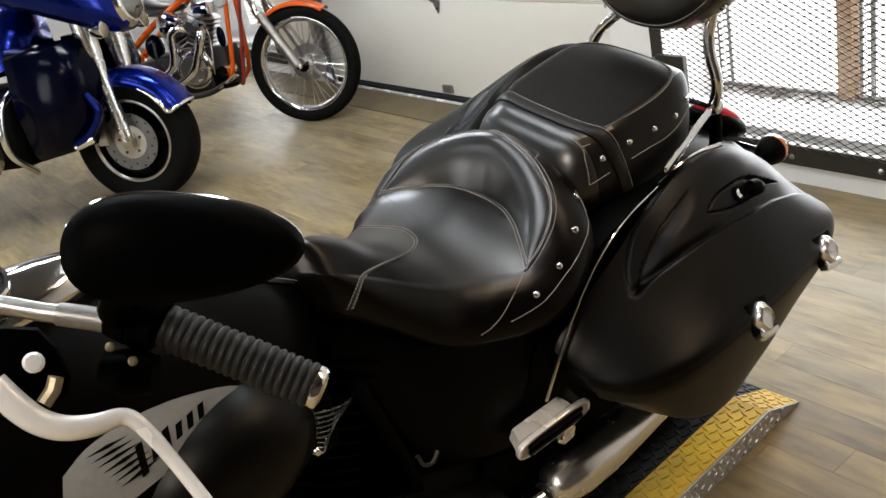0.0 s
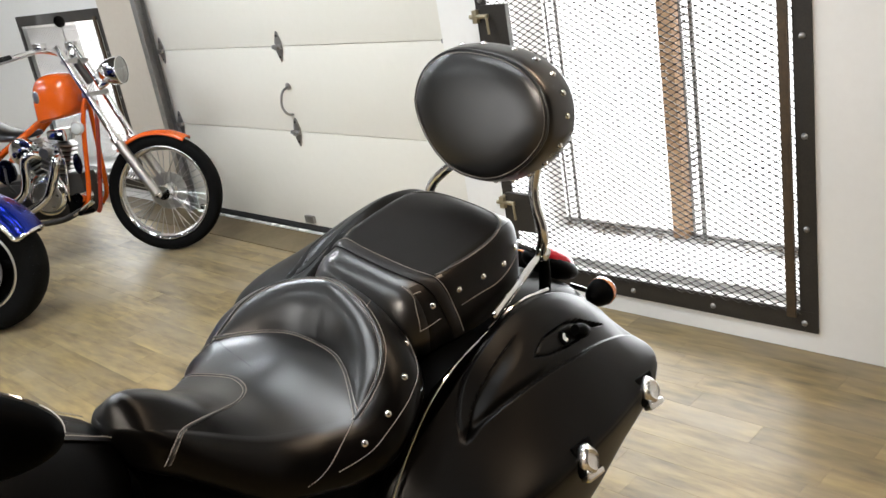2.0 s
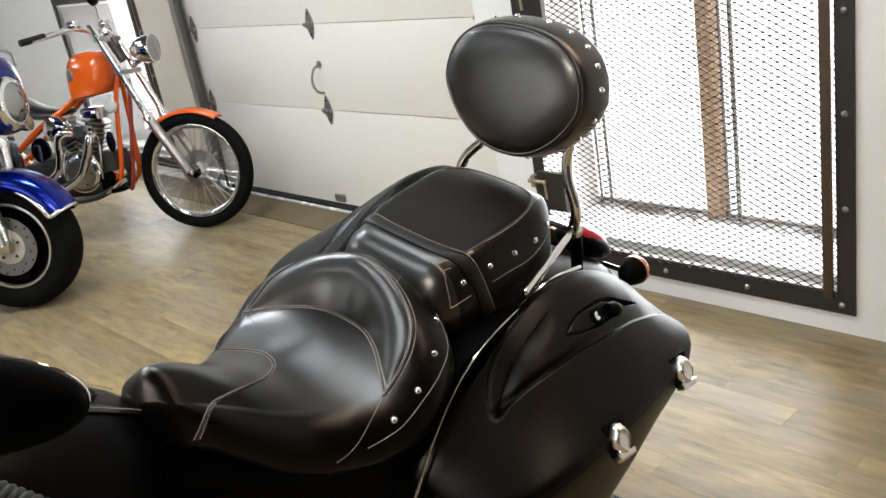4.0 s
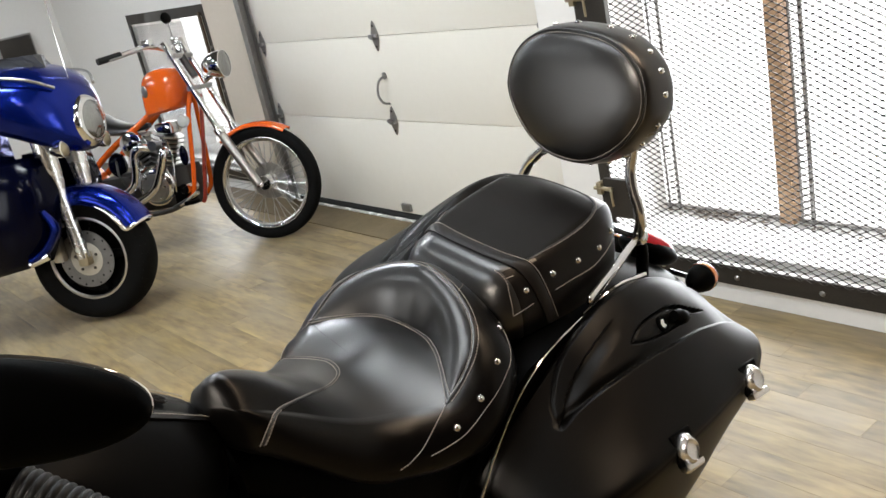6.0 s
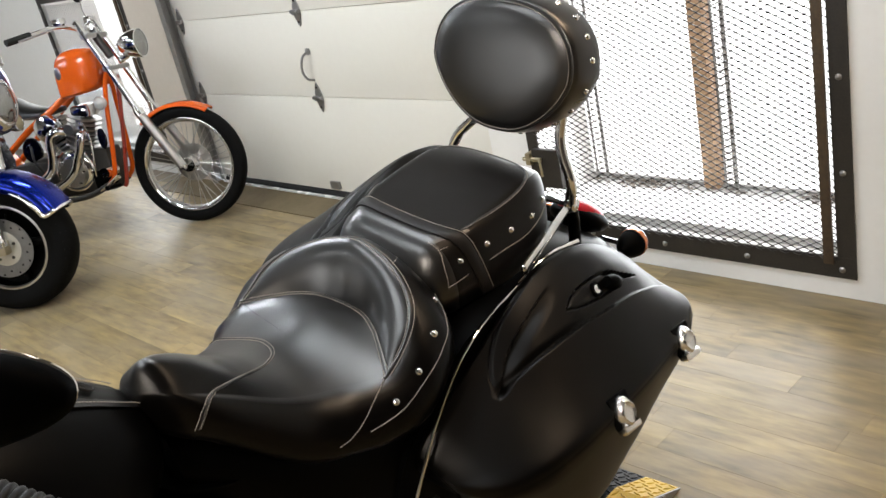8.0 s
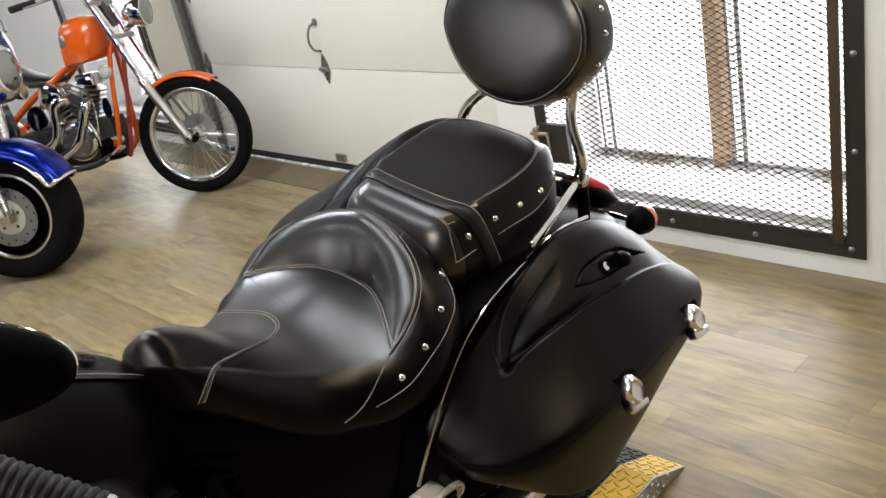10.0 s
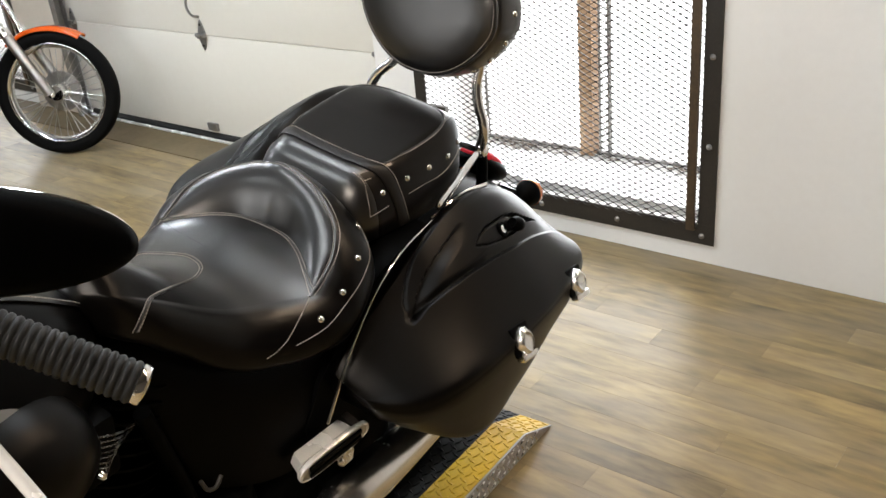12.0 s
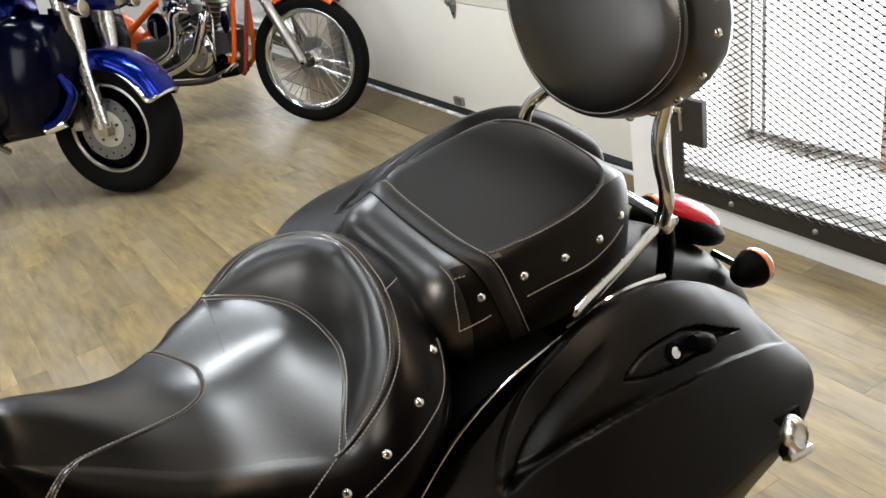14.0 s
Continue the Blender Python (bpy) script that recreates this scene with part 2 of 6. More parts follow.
def box(x0, x1, y0, y1, z0, z1, bevel=0.0, bm=None):
    own = bmesh.new()
    v = [own.verts.new((x, y, z)) for x in (x0, x1) for y in (y0, y1) for z in (z0, z1)]
    for f in ((0, 1, 3, 2), (4, 6, 7, 5), (0, 4, 5, 1), (2, 3, 7, 6), (0, 2, 6, 4), (1, 5, 7, 3)):
        own.faces.new([v[i] for i in f])
    if bevel:
        bmesh.ops.bevel(own, geom=own.edges[:], offset=bevel, segments=2, affect="EDGES", profile=0.6)
    if bm is None:
        return own
    join(bm, own)
    return bm


def join(bm, other, m=None):
    me = bpy.data.meshes.new("tmp")
    if m is not None:
        other.transform(m)
    other.to_mesh(me)
    other.free()
    bm.from_mesh(me)
    bpy.data.meshes.remove(me)
    return bm


def smooth_path(points, n=8):
    """Catmull-Rom through the points."""
    p = [Vector(q) for q in points]
    if len(p) < 3:
        return p
    p = [2 * p[0] - p[1]] + p + [2 * p[-1] - p[-2]]
    out = []
    for i in range(1, len(p) - 2):
        for k in range(n):
            t = k / n
            a, b, c, d = p[i - 1:i + 3]
            out.append(0.5 * (2 * b + (c - a) * t + (2 * a - 5 * b + 4 * c - d) * t * t + (3 * b - a - 3 * c + d) * t ** 3))
    return out + [p[-2]]


def loft(rings, caps=True, closed=True, bm=None):
    bm = bm or bmesh.new()
    rows = [[bm.verts.new(p) for p in r] for r in rings]
    n = len(rows[0])
    for a, b in zip(rows, rows[1:]):
        for i in range(n if closed else n - 1):
            bm.faces.new((a[i], a[(i + 1) % n], b[(i + 1) % n], b[i]))
    if caps and closed:
        bm.faces.new(rows[0][::-1])
        bm.faces.new(rows[-1])
    return bm


def tube(points, radius, segs=10, bm=None, flat=1.0, path=0):
    """A bar along the points; radius is a number or one per point; flat squeezes it across."""
    pts = smooth_path(points, path) if path else [Vector(p) for p in points]
    rad = radius if isinstance(radius, (list, tuple)) else [radius] * len(pts)
    if len(rad) != len(pts):
        rad = [float(np.interp(i / (len(pts) - 1), np.linspace(0, 1, len(rad)), rad)) for i in range(len(pts))]
    rings, side = [], None
    for i, p in enumerate(pts):
        d = (pts[min(i + 1, len(pts) - 1)] - pts[max(i - 1, 0)]).normalized()
        if side is None:
            side = d.cross(Vector((0, 0, 1)) if abs(d.z) < 0.9 else Vector((1, 0, 0))).normalized()
        side = (side - d * side.dot(d)).normalized()
        up = side.cross(d)
        rings.append([p + rad[i] * (math.cos(a) * side * flat + math.sin(a) * up) for a in np.linspace(0, 2 * math.pi, segs, endpoint=False)])
    return loft(rings, bm=bm)


def revolve(profile, segs=32, axis="x", centre=(0, 0, 0), bm=None, closed=False):
    """Profile: (along, radius) pairs turned about the axis through centre."""
    rings = []
    for a in np.linspace(0, 2 * math.pi, segs, endpoint=False):
        c, s = math.cos(a), math.sin(a)
        ring = []
        for t, r in profile:
            p = {"x": (t, r * c, r * s), "y": (r * s, t, r * c), "z": (r * c, r * s, t)}[axis]
            ring.append(Vector(p) + Vector(centre))
        rings.append(ring)
    rings.append(rings[0])
    bm = bm or bmesh.new()
    loft(rings, caps=False, closed=closed, bm=bm)
    bmesh.ops.remove_doubles(bm, verts=bm.verts[:], dist=1e-6)
    return bm


def dome(radius, height, segs=12, rings=4):
    bm = bmesh.new()
    prof = [(0, radius)] + [(height * math.sin(k / rings * math.pi / 2), max(1e-5, radius * math.cos(k / rings * math.pi / 2))) for k in range(1, rings + 1)]
    return revolve(prof, segs, "z", bm=bm)


def ellipsoid(c, r, seg=20, m=None):
    bm = bmesh.new()
    bmesh.ops.create_uvsphere(bm, u_segments=seg, v_segments=seg // 2 + 2, radius=1)
    bm.transform(Matrix.Translation(c) @ (m or Matrix()) @ Matrix.Diagonal((*r, 1)))
    return bm


def tree_of(ob):
    return BVHTree.FromPolygons([v.co for v in ob.data.vertices], [p.vertices[:] for p in ob.data.polygons])


def drape(bvh, points, lift=0.0, n=10):
    """The smooth line through the points, laid on a surface: places and normals."""
    out = []
    for p in smooth_path(points, n):
        place, normal, _, _ = bvh.find_nearest(p)
        out.append((place + normal * lift, normal))
    return out


def stitches(bvh, points, step=0.0052, size=0.00085, lift=0.0006, gap=0.72):
    """A row of single stitches along a line on the surface."""
    line = [p for p, _ in drape(bvh, points, lift, 14)]
    bm = bmesh.new()
    left, walked = 0.0, []
    for a, b in zip(line, line[1:]):
        length, at = (b - a).length, left
        while at < length:
            walked.append(a.lerp(b, at / length))
            at += step
        left = at - length
    for a, b in zip(walked, walked[1:]):
        tube([a, a.lerp(b, gap * 0.5) + (a - b).orthogonal() * 0, a.lerp(b, gap)], size, 5, bm=bm)
    return bm


def seam(bvh, points, size=0.0016, lift=-0.0004):
    return tube([p for p, _ in drape(bvh, points, lift, 10)], size, 6)


def interp(rows, y):
    """Rows of (y, a, b, ...): smooth values at y."""
    rows = sorted(rows)
    ys = [r[0] for r in rows]
    i = min(max(sum(1 for v in ys if v <= y) - 1, 0), len(rows) - 2)
    h = ys[i + 1] - ys[i]
    t = (y - ys[i]) / h
    out = []
    for k in range(1, len(rows[0])):
        v = [r[k] for r in rows]
        m0 = (v[i + 1] - v[i - 1]) / (ys[i + 1] - ys[i - 1]) if i > 0 else (v[1] - v[0]) / h
        m1 = (v[i + 2] - v[i]) / (ys[i + 2] - ys[i]) if i + 2 < len(v) else (v[-1] - v[-2]) / h
        out.append((2 * t ** 3 - 3 * t * t + 1) * v[i] + (t ** 3 - 2 * t * t + t) * h * m0 + (-2 * t ** 3 + 3 * t * t) * v[i + 1] + (t ** 3 - t * t) * h * m1)
    return out

# ---- the hall ----
YW, YD = 1.815, 1.965        # window wall and door face
HIGH = 3.1


def wall(name, boxes, mat, label):
    bm = bmesh.new()
    for b in boxes:
        box(*b, bm=bm)
    return tagged(link_mesh(name, bm, mat, smooth=0), label, "wall", kind="structure")


WX0, WX1, WZ0, WZ1 = -1.40, -0.13, 0.15, 1.42   # window opening
wall("wall_north", [(-1.62, WX0, YW, 2.2, 0, HIGH), (WX1, 0.655, YW, 2.2, 0, HIGH), (WX0, WX1, YW, 2.2, 0, WZ0), (WX0, WX1, YW, 2.2, WZ1, HIGH)],
     M_WALL, "white painted wall round the caged window")
wall("wall_north_east", [(0.66, 3.6, 1.235, 2.2, 0, HIGH)], M_WALL, "white painted wall standing forward of the window wall")
DX0, DX1 = -4.24, -1.62
LX0, LX1 = -6.16, -4.96
wall("wall_north_west", [(-4.85, DX0 - 0.02, YD + 0.02, 2.35, 0, HIGH), (LX1, -4.852, YD, 2.35, 0, HIGH), (LX0, LX1, YD, 2.35, 0, WZ0), (LX0, LX1, YD, 2.35, 1.28, HIGH), (-8.0, LX0, YD, 2.35, 0, HIGH)],
     M_WALL, "white painted wall beside the overhead door")
wall("door_pilaster", [(-4.83, -4.30, YD - 0.03, YD + 0.018, 0, HIGH)], M_BEIGE, "beige painted pilaster beside the overhead door")
wall("wall_over_door", [(DX0 - 0.02, DX1, YD, 2.2, 2.5, HIGH)], M_WALL, "white painted wall over the overhead door")
wall("wall_west", [(-8.2, -8.0, -5.2, 2.35, 0, HIGH)], M_WALL, "white painted side wall")
# out-of-view back wall; the window opening is added for its light
wall("wall_south", [(-8.2, -3.2, -5.4, -5.2, 0, HIGH), (-0.8, 3.8, -5.4, -5.2, 0, HIGH), (-3.2, -0.8, -5.4, -5.2, 0, 1.1), (-3.2, -0.8, -5.4, -5.2, 2.4, HIGH)], M_BACK, "unseen pale back wall with an added window opening")
# out-of-view side wall and ceiling close the hall and darken reflections
wall("wall_east", [(3.6, 3.8, -5.2, 2.2, 0, HIGH)], M_EAST, "unseen side wall, dark to hold down reflections")
tagged(link_mesh("ceiling", box(-8.2, 3.8, -5.4, 2.35, HIGH, HIGH + 0.15), M_CEIL, smooth=0), "unseen ceiling, dark to hold down reflections", "ceiling", kind="structure")
floor = tagged(link_mesh("floor", box(-8.2, 3.8, -5.4, 2.6, -0.2, -0.004), M_SCREED, smooth=0), "worn wood-look plank floor with grey streaks", "floor", kind="structure")
tagged(link_mesh("concrete_strip", box(DX0 - 0.5, DX1, 1.70, 2.4, -0.003, 0.0045), M_CONCRETE, smooth=0), "bare stained floor strip along the overhead door", "floor strip", kind="structure")
# fixtures added where the unseen strips are assumed to hang
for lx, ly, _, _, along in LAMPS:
    fix = thing("assumed_strip", "unseen strip light assumed on the ceiling", "ceiling light", pose(lx, ly, HIGH, 0, 0, 90 if along else 0), group="ceiling lights")
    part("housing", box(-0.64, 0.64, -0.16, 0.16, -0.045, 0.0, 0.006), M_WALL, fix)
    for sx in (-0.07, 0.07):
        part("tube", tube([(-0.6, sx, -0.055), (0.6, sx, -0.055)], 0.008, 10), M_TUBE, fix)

# overhead sectional door
door = thing("overhead_door", "cream sectional overhead door, closed, with steel hinges", "garage door", pose(0, 0, 0), kind="structure")
SEAMS = [0.045, 0.590, 1.050, 1.51, 1.97, 2.5]
for a, b in zip(SEAMS, SEAMS[1:]):
    part("panel", box(DX0, DX1 - 0.005, YD, YD + 0.045, a + 0.0015, b - 0.0015, 0.0025), M_DOOR, door)
part("bottom_seal", tube([(DX0, YD + 0.02, 0.022), (DX1, YD + 0.02, 0.022)], 0.024, 10), M_SEAL, door, "black rubber bottom seal")
# pale strip stands in for the reflected bright line below the seal
part("door_foot_line", box(DX0, DX1, YD - 0.03, YD - 0.006, 0.005, 0.013, 0.002), M_SATIN, door, "pale strip standing for the bright line below the seal")


def door_hinge(x, z, wide=0.028, tall=0.16):
    """A galvanised leaf pair with its barrel; returns the hinge part."""
    bm = bmesh.new()
    y = YD - 0.003
    out = [(0, tall / 2), (wide * 0.35, tall / 2 - 0.012), (wide, 0.02), (wide, -0.02), (wide * 0.35, -tall / 2 + 0.012), (0, -tall / 2), (-wide * 0.35, -tall / 2 + 0.012), (-wide, -0.02), (-wide, 0.02), (-wide * 0.35, tall / 2 - 0.012)]
    front = [bm.verts.new((x + a, y - 0.003, z + c)) for a, c in out]
    back = [bm.verts.new((x + a, y + 0.003, z + c)) for a, c in out]
    bm.faces.new(front)
    for i in range(len(out)):
        j = (i + 1) % len(out)
        bm.faces.new((front[i], back[i], back[j], front[j]))
    leaf = part("hinge", bm, M_GALV, door, "galvanised diamond hinge")
    part("barrel", tube([(x - wide * 1.25, y - 0.012, z), (x + wide * 1.25, y - 0.012, z)], 0.011, 10), M_GALV, leaf)
    part("roller_cup", box(x - 0.016, x + 0.016, y - 0.026, y - 0.006, z - 0.015, z + 0.01, 0.004), M_GALV, leaf)
    for dz in (0.055, -0.055):
        part("bolt", revolve([(0, 0.0001), (0, 0.006), (0.005, 0.006), (0.005, 0.0001)], 8, "y", (x, y - 0.008, z + dz)), M_STEEL, leaf)


for hx in (DX0 + 0.045, -2.97, -1.72):
    for hz in SEAMS[1:4]:
        door_hinge(hx, hz)
hd = part("pull_handle", tube([(-2.965, YD - 0.004, 0.835), (-2.965, YD - 0.04, 0.825), (-2.975, YD - 0.055, 0.79), (-2.985, YD - 0.055, 0.74), (-2.975, YD - 0.04, 0.70), (-2.97, YD - 0.004, 0.685)], 0.0065, 10, path=5), M_GALV, door, "steel pull handle")
part("plate", revolve([(0, 0.0001), (0, 0.02), (0.006, 0.018), (0.006, 0.0001)], 14, "y", (-2.965, YD - 0.007, 0.838)), M_GALV, hd)
part("bottom_bracket", box(-3.065, -2.985, YD - 0.02, YD - 0.002, 0.062, 0.105, 0.004), M_GALV, door)
rail = tagged(thing("door_track", "galvanised vertical track of the overhead door", "door track"), kind="structure")
bm = box(DX0 - 0.05, DX0 - 0.044, YD - 0.075, YD - 0.005, 0.01, 2.6)
box(DX0 - 0.05, DX0 + 0.004, YD - 0.075, YD - 0.069, 0.01, 2.6, bm=bm)
box(DX0 - 0.05, DX0 - 0.005, YD - 0.013, YD - 0.007, 0.01, 2.6, bm=bm)
part("channel", bm, M_GALV, rail)
part("flag_bracket", box(DX0 - 0.075, DX0 - 0.05, YD - 0.06, YD - 0.03, 0.5, 0.62, 0.003), M_STEEL, rail)
rail2 = tagged(thing("door_track", "galvanised vertical track of the overhead door", "door track"), kind="structure")
bm = box(DX1 - 0.062, DX1 - 0.056, YD - 0.07, YD - 0.006, 0.01, 2.6)
box(DX1 - 0.062, DX1 - 0.012, YD - 0.07, YD - 0.064, 0.01, 2.6, bm=bm)
part("channel", bm, M_GALV, rail2)
part("foot_bracket", box(DX1 - 0.09, DX1 - 0.062, YD - 0.05, YD - 0.01, 0.03, 0.1, 0.003), M_STEEL, rail2)


# expanded-metal cages over the windows
def expanded(x0, x1, z0, z1, y, cw, ch, wire=0.0013):
    """Diamond mesh of flat strands between the given edges."""
    verts, faces = [], []

    def strand(a, b):
        d = Vector(b) - Vector(a)
        s = Vector((-d.z, 0, d.x)).normalized() * wire
        k = len(verts)
        for p in (Vector(a), Vector(b)):
            for dy, sg in ((-0.0016, 1), (0.0016, 1), (0.0016, -1), (-0.0016, -1)):
                verts.append((p + s * sg + Vector((0, dy, 0)))[:])
        faces.extend([(k, k + 1, k + 5, k + 4), (k + 1, k + 2, k + 6, k + 5), (k + 2, k + 3, k + 7, k + 6), (k + 3, k, k + 4, k + 7)])

    nx, nz = int((x1 - x0) / cw), int((z1 - z0) / ch)
    for r in range(nz + 1):
        z = z0 + r * ch
        for c in range(nx):
            x = x0 + c * cw
            thick = wire
            wire *= 2.4
            strand((x - 0.0045, y, z), (x + 0.0045, y, z))
            if r < nz:
                strand((x + cw / 2 - 0.0045, y, z + ch / 2), (x + cw / 2 + 0.0045, y, z + ch / 2))
            wire = thick
            if r < nz:
                strand((x, y, z), (x + cw / 2, y, z + ch / 2))
                strand((x + cw / 2, y, z + ch / 2), (x + cw, y, z))
                strand((x + cw / 2, y, z + ch / 2), (x, y, z + ch))
                strand((x + cw / 2, y, z + ch / 2), (x + cw, y, z + ch))
    me = bpy.data.meshes.new("mesh_screen")
    me.from_pydata(verts, [], faces)
    return me


def cage(x0, x1, z0, z1, y, label, wire=0.0016):
    c = thing("window_cage", label, "window cage", kind="structure")
    w = 0.075
    for name, b in (("frame_bar", (x0, x1, y - 0.006, y, z0, z0 + w)), ("frame_bar", (x0, x1, y - 0.006, y, z1 - w, z1)),
                    ("frame_bar", (x0, x0 + w * 0.75, y - 0.006, y, z0 + w, z1 - w)), ("frame_bar", (x1 - w * 0.8, x1, y - 0.006, y, z0 + w, z1 - w))):
        part(name, box(*b, 0.001), M_STEEL, c, smooth=0)
    # rusty angle that holds the mesh
    for b in ((x1 - w * 0.8 - 0.042, x1 - w * 0.8 - 0.010, y - 0.016, y - 0.004, z0 + 0.05, z1 - 0.05),):
        part("hinge_stile", box(*b, 0.002), M_RUSTY, c, "rust-brown steel stile")
    me = expanded(x0 + 0.05, x1 - 0.05, z0 + w - 0.012, z1 - w, y - 0.010, 0.0445, 0.0232, wire)
    me.materials.append(M_STEEL)
    ob = new("mesh_screen", me)
    ob.parent = c
    tagged(ob, "black expanded-metal mesh", kind="stuff")
    z = z0 + w * 0.42
    n = max(2, round((x1 - x0 - 0.08) / 0.33))
    spots = [(x1 - 0.045 - k * 0.331, z) for k in range(n + 1)] + [(x1 - 0.030, z + 0.335 + k * 0.306) for k in range(4)] + [(x0 + 0.028, z + 0.2 + k * 0.306) for k in range(4)]
    for sx, sz in spots:
        if x0 < sx < x1 and sz < z1:
            b = part("bolt", revolve([(0, 0.0001), (0, 0.011), (0.004, 0.0095), (0.0075, 0.004), (0.008, 0.0001)], 10, "y", (sx, y - 0.0065, sz)), M_GALV, c)
            b.scale = (1, -1, 1)
            b.location.y = 2 * (y - 0.0065)
    return c


cage(-1.405, -0.098, 0.075, 1.40, YW - 0.004, "black steel window cage of expanded metal bolted to the wall", 0.0013)
cage(-6.28, -4.87, 0.075, 1.345, YD - 0.004, "black steel window cage of expanded metal beside the door", 0.0007)
for pz in (0.30, 1.05):
    latch = thing("cage_latch", "black lock plate with a brass slide bolt on the cage", "latch", group="cage latches")
    part("plate", box(-1.36, -1.225, YW - 0.045, YW - 0.022, pz, pz + 0.16, 0.002), M_STEEL, latch, smooth=0)
    part("bolt_barrel", tube([(-1.40, YW - 0.052, pz + 0.12), (-1.31, YW - 0.052, pz + 0.12)], 0.009, 10), M_BRASS, latch, "dull brass bolt")
    part("keeper", box(-1.385, -1.36, YW - 0.06, YW - 0.012, pz + 0.095, pz + 0.145, 0.003), M_BRASS, latch)
    part("handle", tube([(-1.315, YW - 0.056, pz + 0.12), (-1.305, YW - 0.066, pz + 0.115), (-1.302, YW - 0.066, pz + 0.055)], 0.005, 8), M_BRASS, latch)

# the windows behind the cages
win = thing("window_1", "bright daylit window with a timber mullion and chalky sill", "window", kind="structure")
part("sill", box(WX0, WX1, YW + 0.03, 2.215, WZ0, 0.185, 0.003), M_SILL, win, "chalky stained sill")
part("mullion", box(-0.835, -0.775, 2.16, 2.22, 0.186, 1.42, 0.003), M_TIMBER, win, "brown timber mullion")
for k in range(3):
    part("steel_post", tube([(-0.755 + k * 0.024, 2.19 + 0.03 * (k % 2), 0.186), (-0.755 + k * 0.024, 2.19 + 0.03 * (k % 2), 1.42)], 0.006, 8), M_GALV, win)
    part("steel_post", tube([(-1.375 + k * 0.028, 2.19 + 0.03 * (k % 2), 0.186), (-1.375 + k * 0.028, 2.19 + 0.03 * (k % 2), 1.42)], 0.005, 8), M_GALV, win)
part("bottom_rail", box(WX0, WX1, 2.195, 2.213, 0.186, 0.198, 0.002), M_GALV, win, "grey bottom rail")
for px0, wide, name in ((-0.755, 0.048, "lattice"), (-1.375, 0.056, "lattice")):
    bm = bmesh.new()
    for k in range(44):
        z = 0.21 + k * 0.0275
        tube([(px0, 2.19, z), (px0 + wide / 2, 2.222, z + 0.006), (px0 + wide, 2.19, z)], 0.0026, 4, bm=bm)
    tagged(part(name, bm, M_GALV, win, "grey wire lattice between the posts", smooth=0), "grey wire lattice between the posts", kind="stuff")
# dry leaves and grit blown against the back of the sill
rng = random.Random(41)
bm = bmesh.new()
for k in range(420):
    lx = rng.choice((rng.uniform(WX0 + 0.02, WX1 - 0.02), rng.gauss(-1.12, 0.07), rng.gauss(-0.30, 0.07)))
    if not WX0 + 0.02 < lx < WX1 - 0.02:
        continue
    c, size, q = Vector((lx, 2.185 - abs(rng.gauss(0, 0.042)), 0.1865 + rng.uniform(0, 0.006))), rng.uniform(0.003, 0.013), rng.uniform(0, 6.28)
    lobe = [c + Vector((size * f * math.cos(q + a), size * f * 0.6 * math.sin(q + a), rng.uniform(0, 0.003))) for a, f in ((0, 1.2), (1.2, 0.7), (2.4, 1.0), (3.6, 1.1), (5.0, 0.7))]
    low = [bm.verts.new(p) for p in lobe]
    high = [bm.verts.new(p + Vector((0, 0, 0.0016))) for p in lobe]
    bm.faces.new(high)
    bm.faces.new(low[::-1])
    for m in range(5):
        bm.faces.new((low[m], low[(m + 1) % 5], high[(m + 1) % 5], high[m]))
tagged(link_mesh("dry_leaves", bm, M_LITTER, smooth=0), "grey-brown dry leaves and grit along the window sill", "debris", kind="stuff")
win2 = thing("window_2", "bright daylit window with slatted blind beside the door", "window", kind="structure")
part("sill", box(LX0, LX1, YD + 0.03, 2.42, WZ0, 0.185, 0.003), M_SILL, win2)
for k in range(36):
    part("slat", box(LX0 + 0.02, LX0 + 0.62, 2.24, 2.262, 0.28 + 0.028 * k, 0.283 + 0.028 * k), M_WALL, win2, smooth=0)
part("mullion", box(LX0 + 0.63, LX0 + 0.68, 2.20, 2.27, 0.186, 1.28, 0.003), M_GALV, win2)
tagged(link_mesh("backdrop", box(-9.5, 4.5, 2.62, 2.7, -0.2, 4.5), M_SKY, smooth=0), "white overcast daylight outside the windows", "backdrop", kind="structure")
# glowing sheet behind the added opening
tagged(link_mesh("backdrop", box(-5.0, 1.0, -6.1, -6.0, 0.0, 3.6), M_SKY, smooth=0), "white glow behind the added back-wall opening", "backdrop", kind="structure")
tagged(link_mesh("ground", box(-60, 60, 2.46, 120, -0.4, -0.21), M_SILL, smooth=0), "pale snowy ground outside the windows", "ground", kind="structure")

# grey box high on the side wall
wb = thing("wall_box", "grey metal service box fixed to the white side wall", "service box", pose(-8.0, 1.52, 1.235))
part("housing", box(0.002, 0.07, -0.16, 0.16, -0.115, 0.115, 0.006), M_GALV, wb)
part("cover", box(0.0725, 0.078, -0.145, 0.145, -0.10, 0.10, 0.002), M_STEEL, wb, "dark cover plate")

# ---- tread-plate platform under the black motorcycle ----
plat = thing("display_platform", "black and yellow tread-plate platform with a ramped end", "platform", pose(-0.106, 0.727, 0, 0, 0, 2.6))
PH, PL, PW, SL = 0.062, 2.9, 0.74, 0.135


def ramp(x0, x1, lift=0.0):
    bm = bmesh.new()
    prof = [(0, 0.001), (-SL, PH + lift), (-PL + SL, PH + lift), (-PL, 0.001)]
    a = [bm.verts.new((x0, y, z)) for y, z in prof]
    b = [bm.verts.new((x1, y, z)) for y, z in prof]
    for i in range(4):
        j = (i + 1) % 4
        bm.faces.new((a[i], a[j], b[j], b[i]))
    bm.faces.new(a), bm.faces.new(b)
    return bm


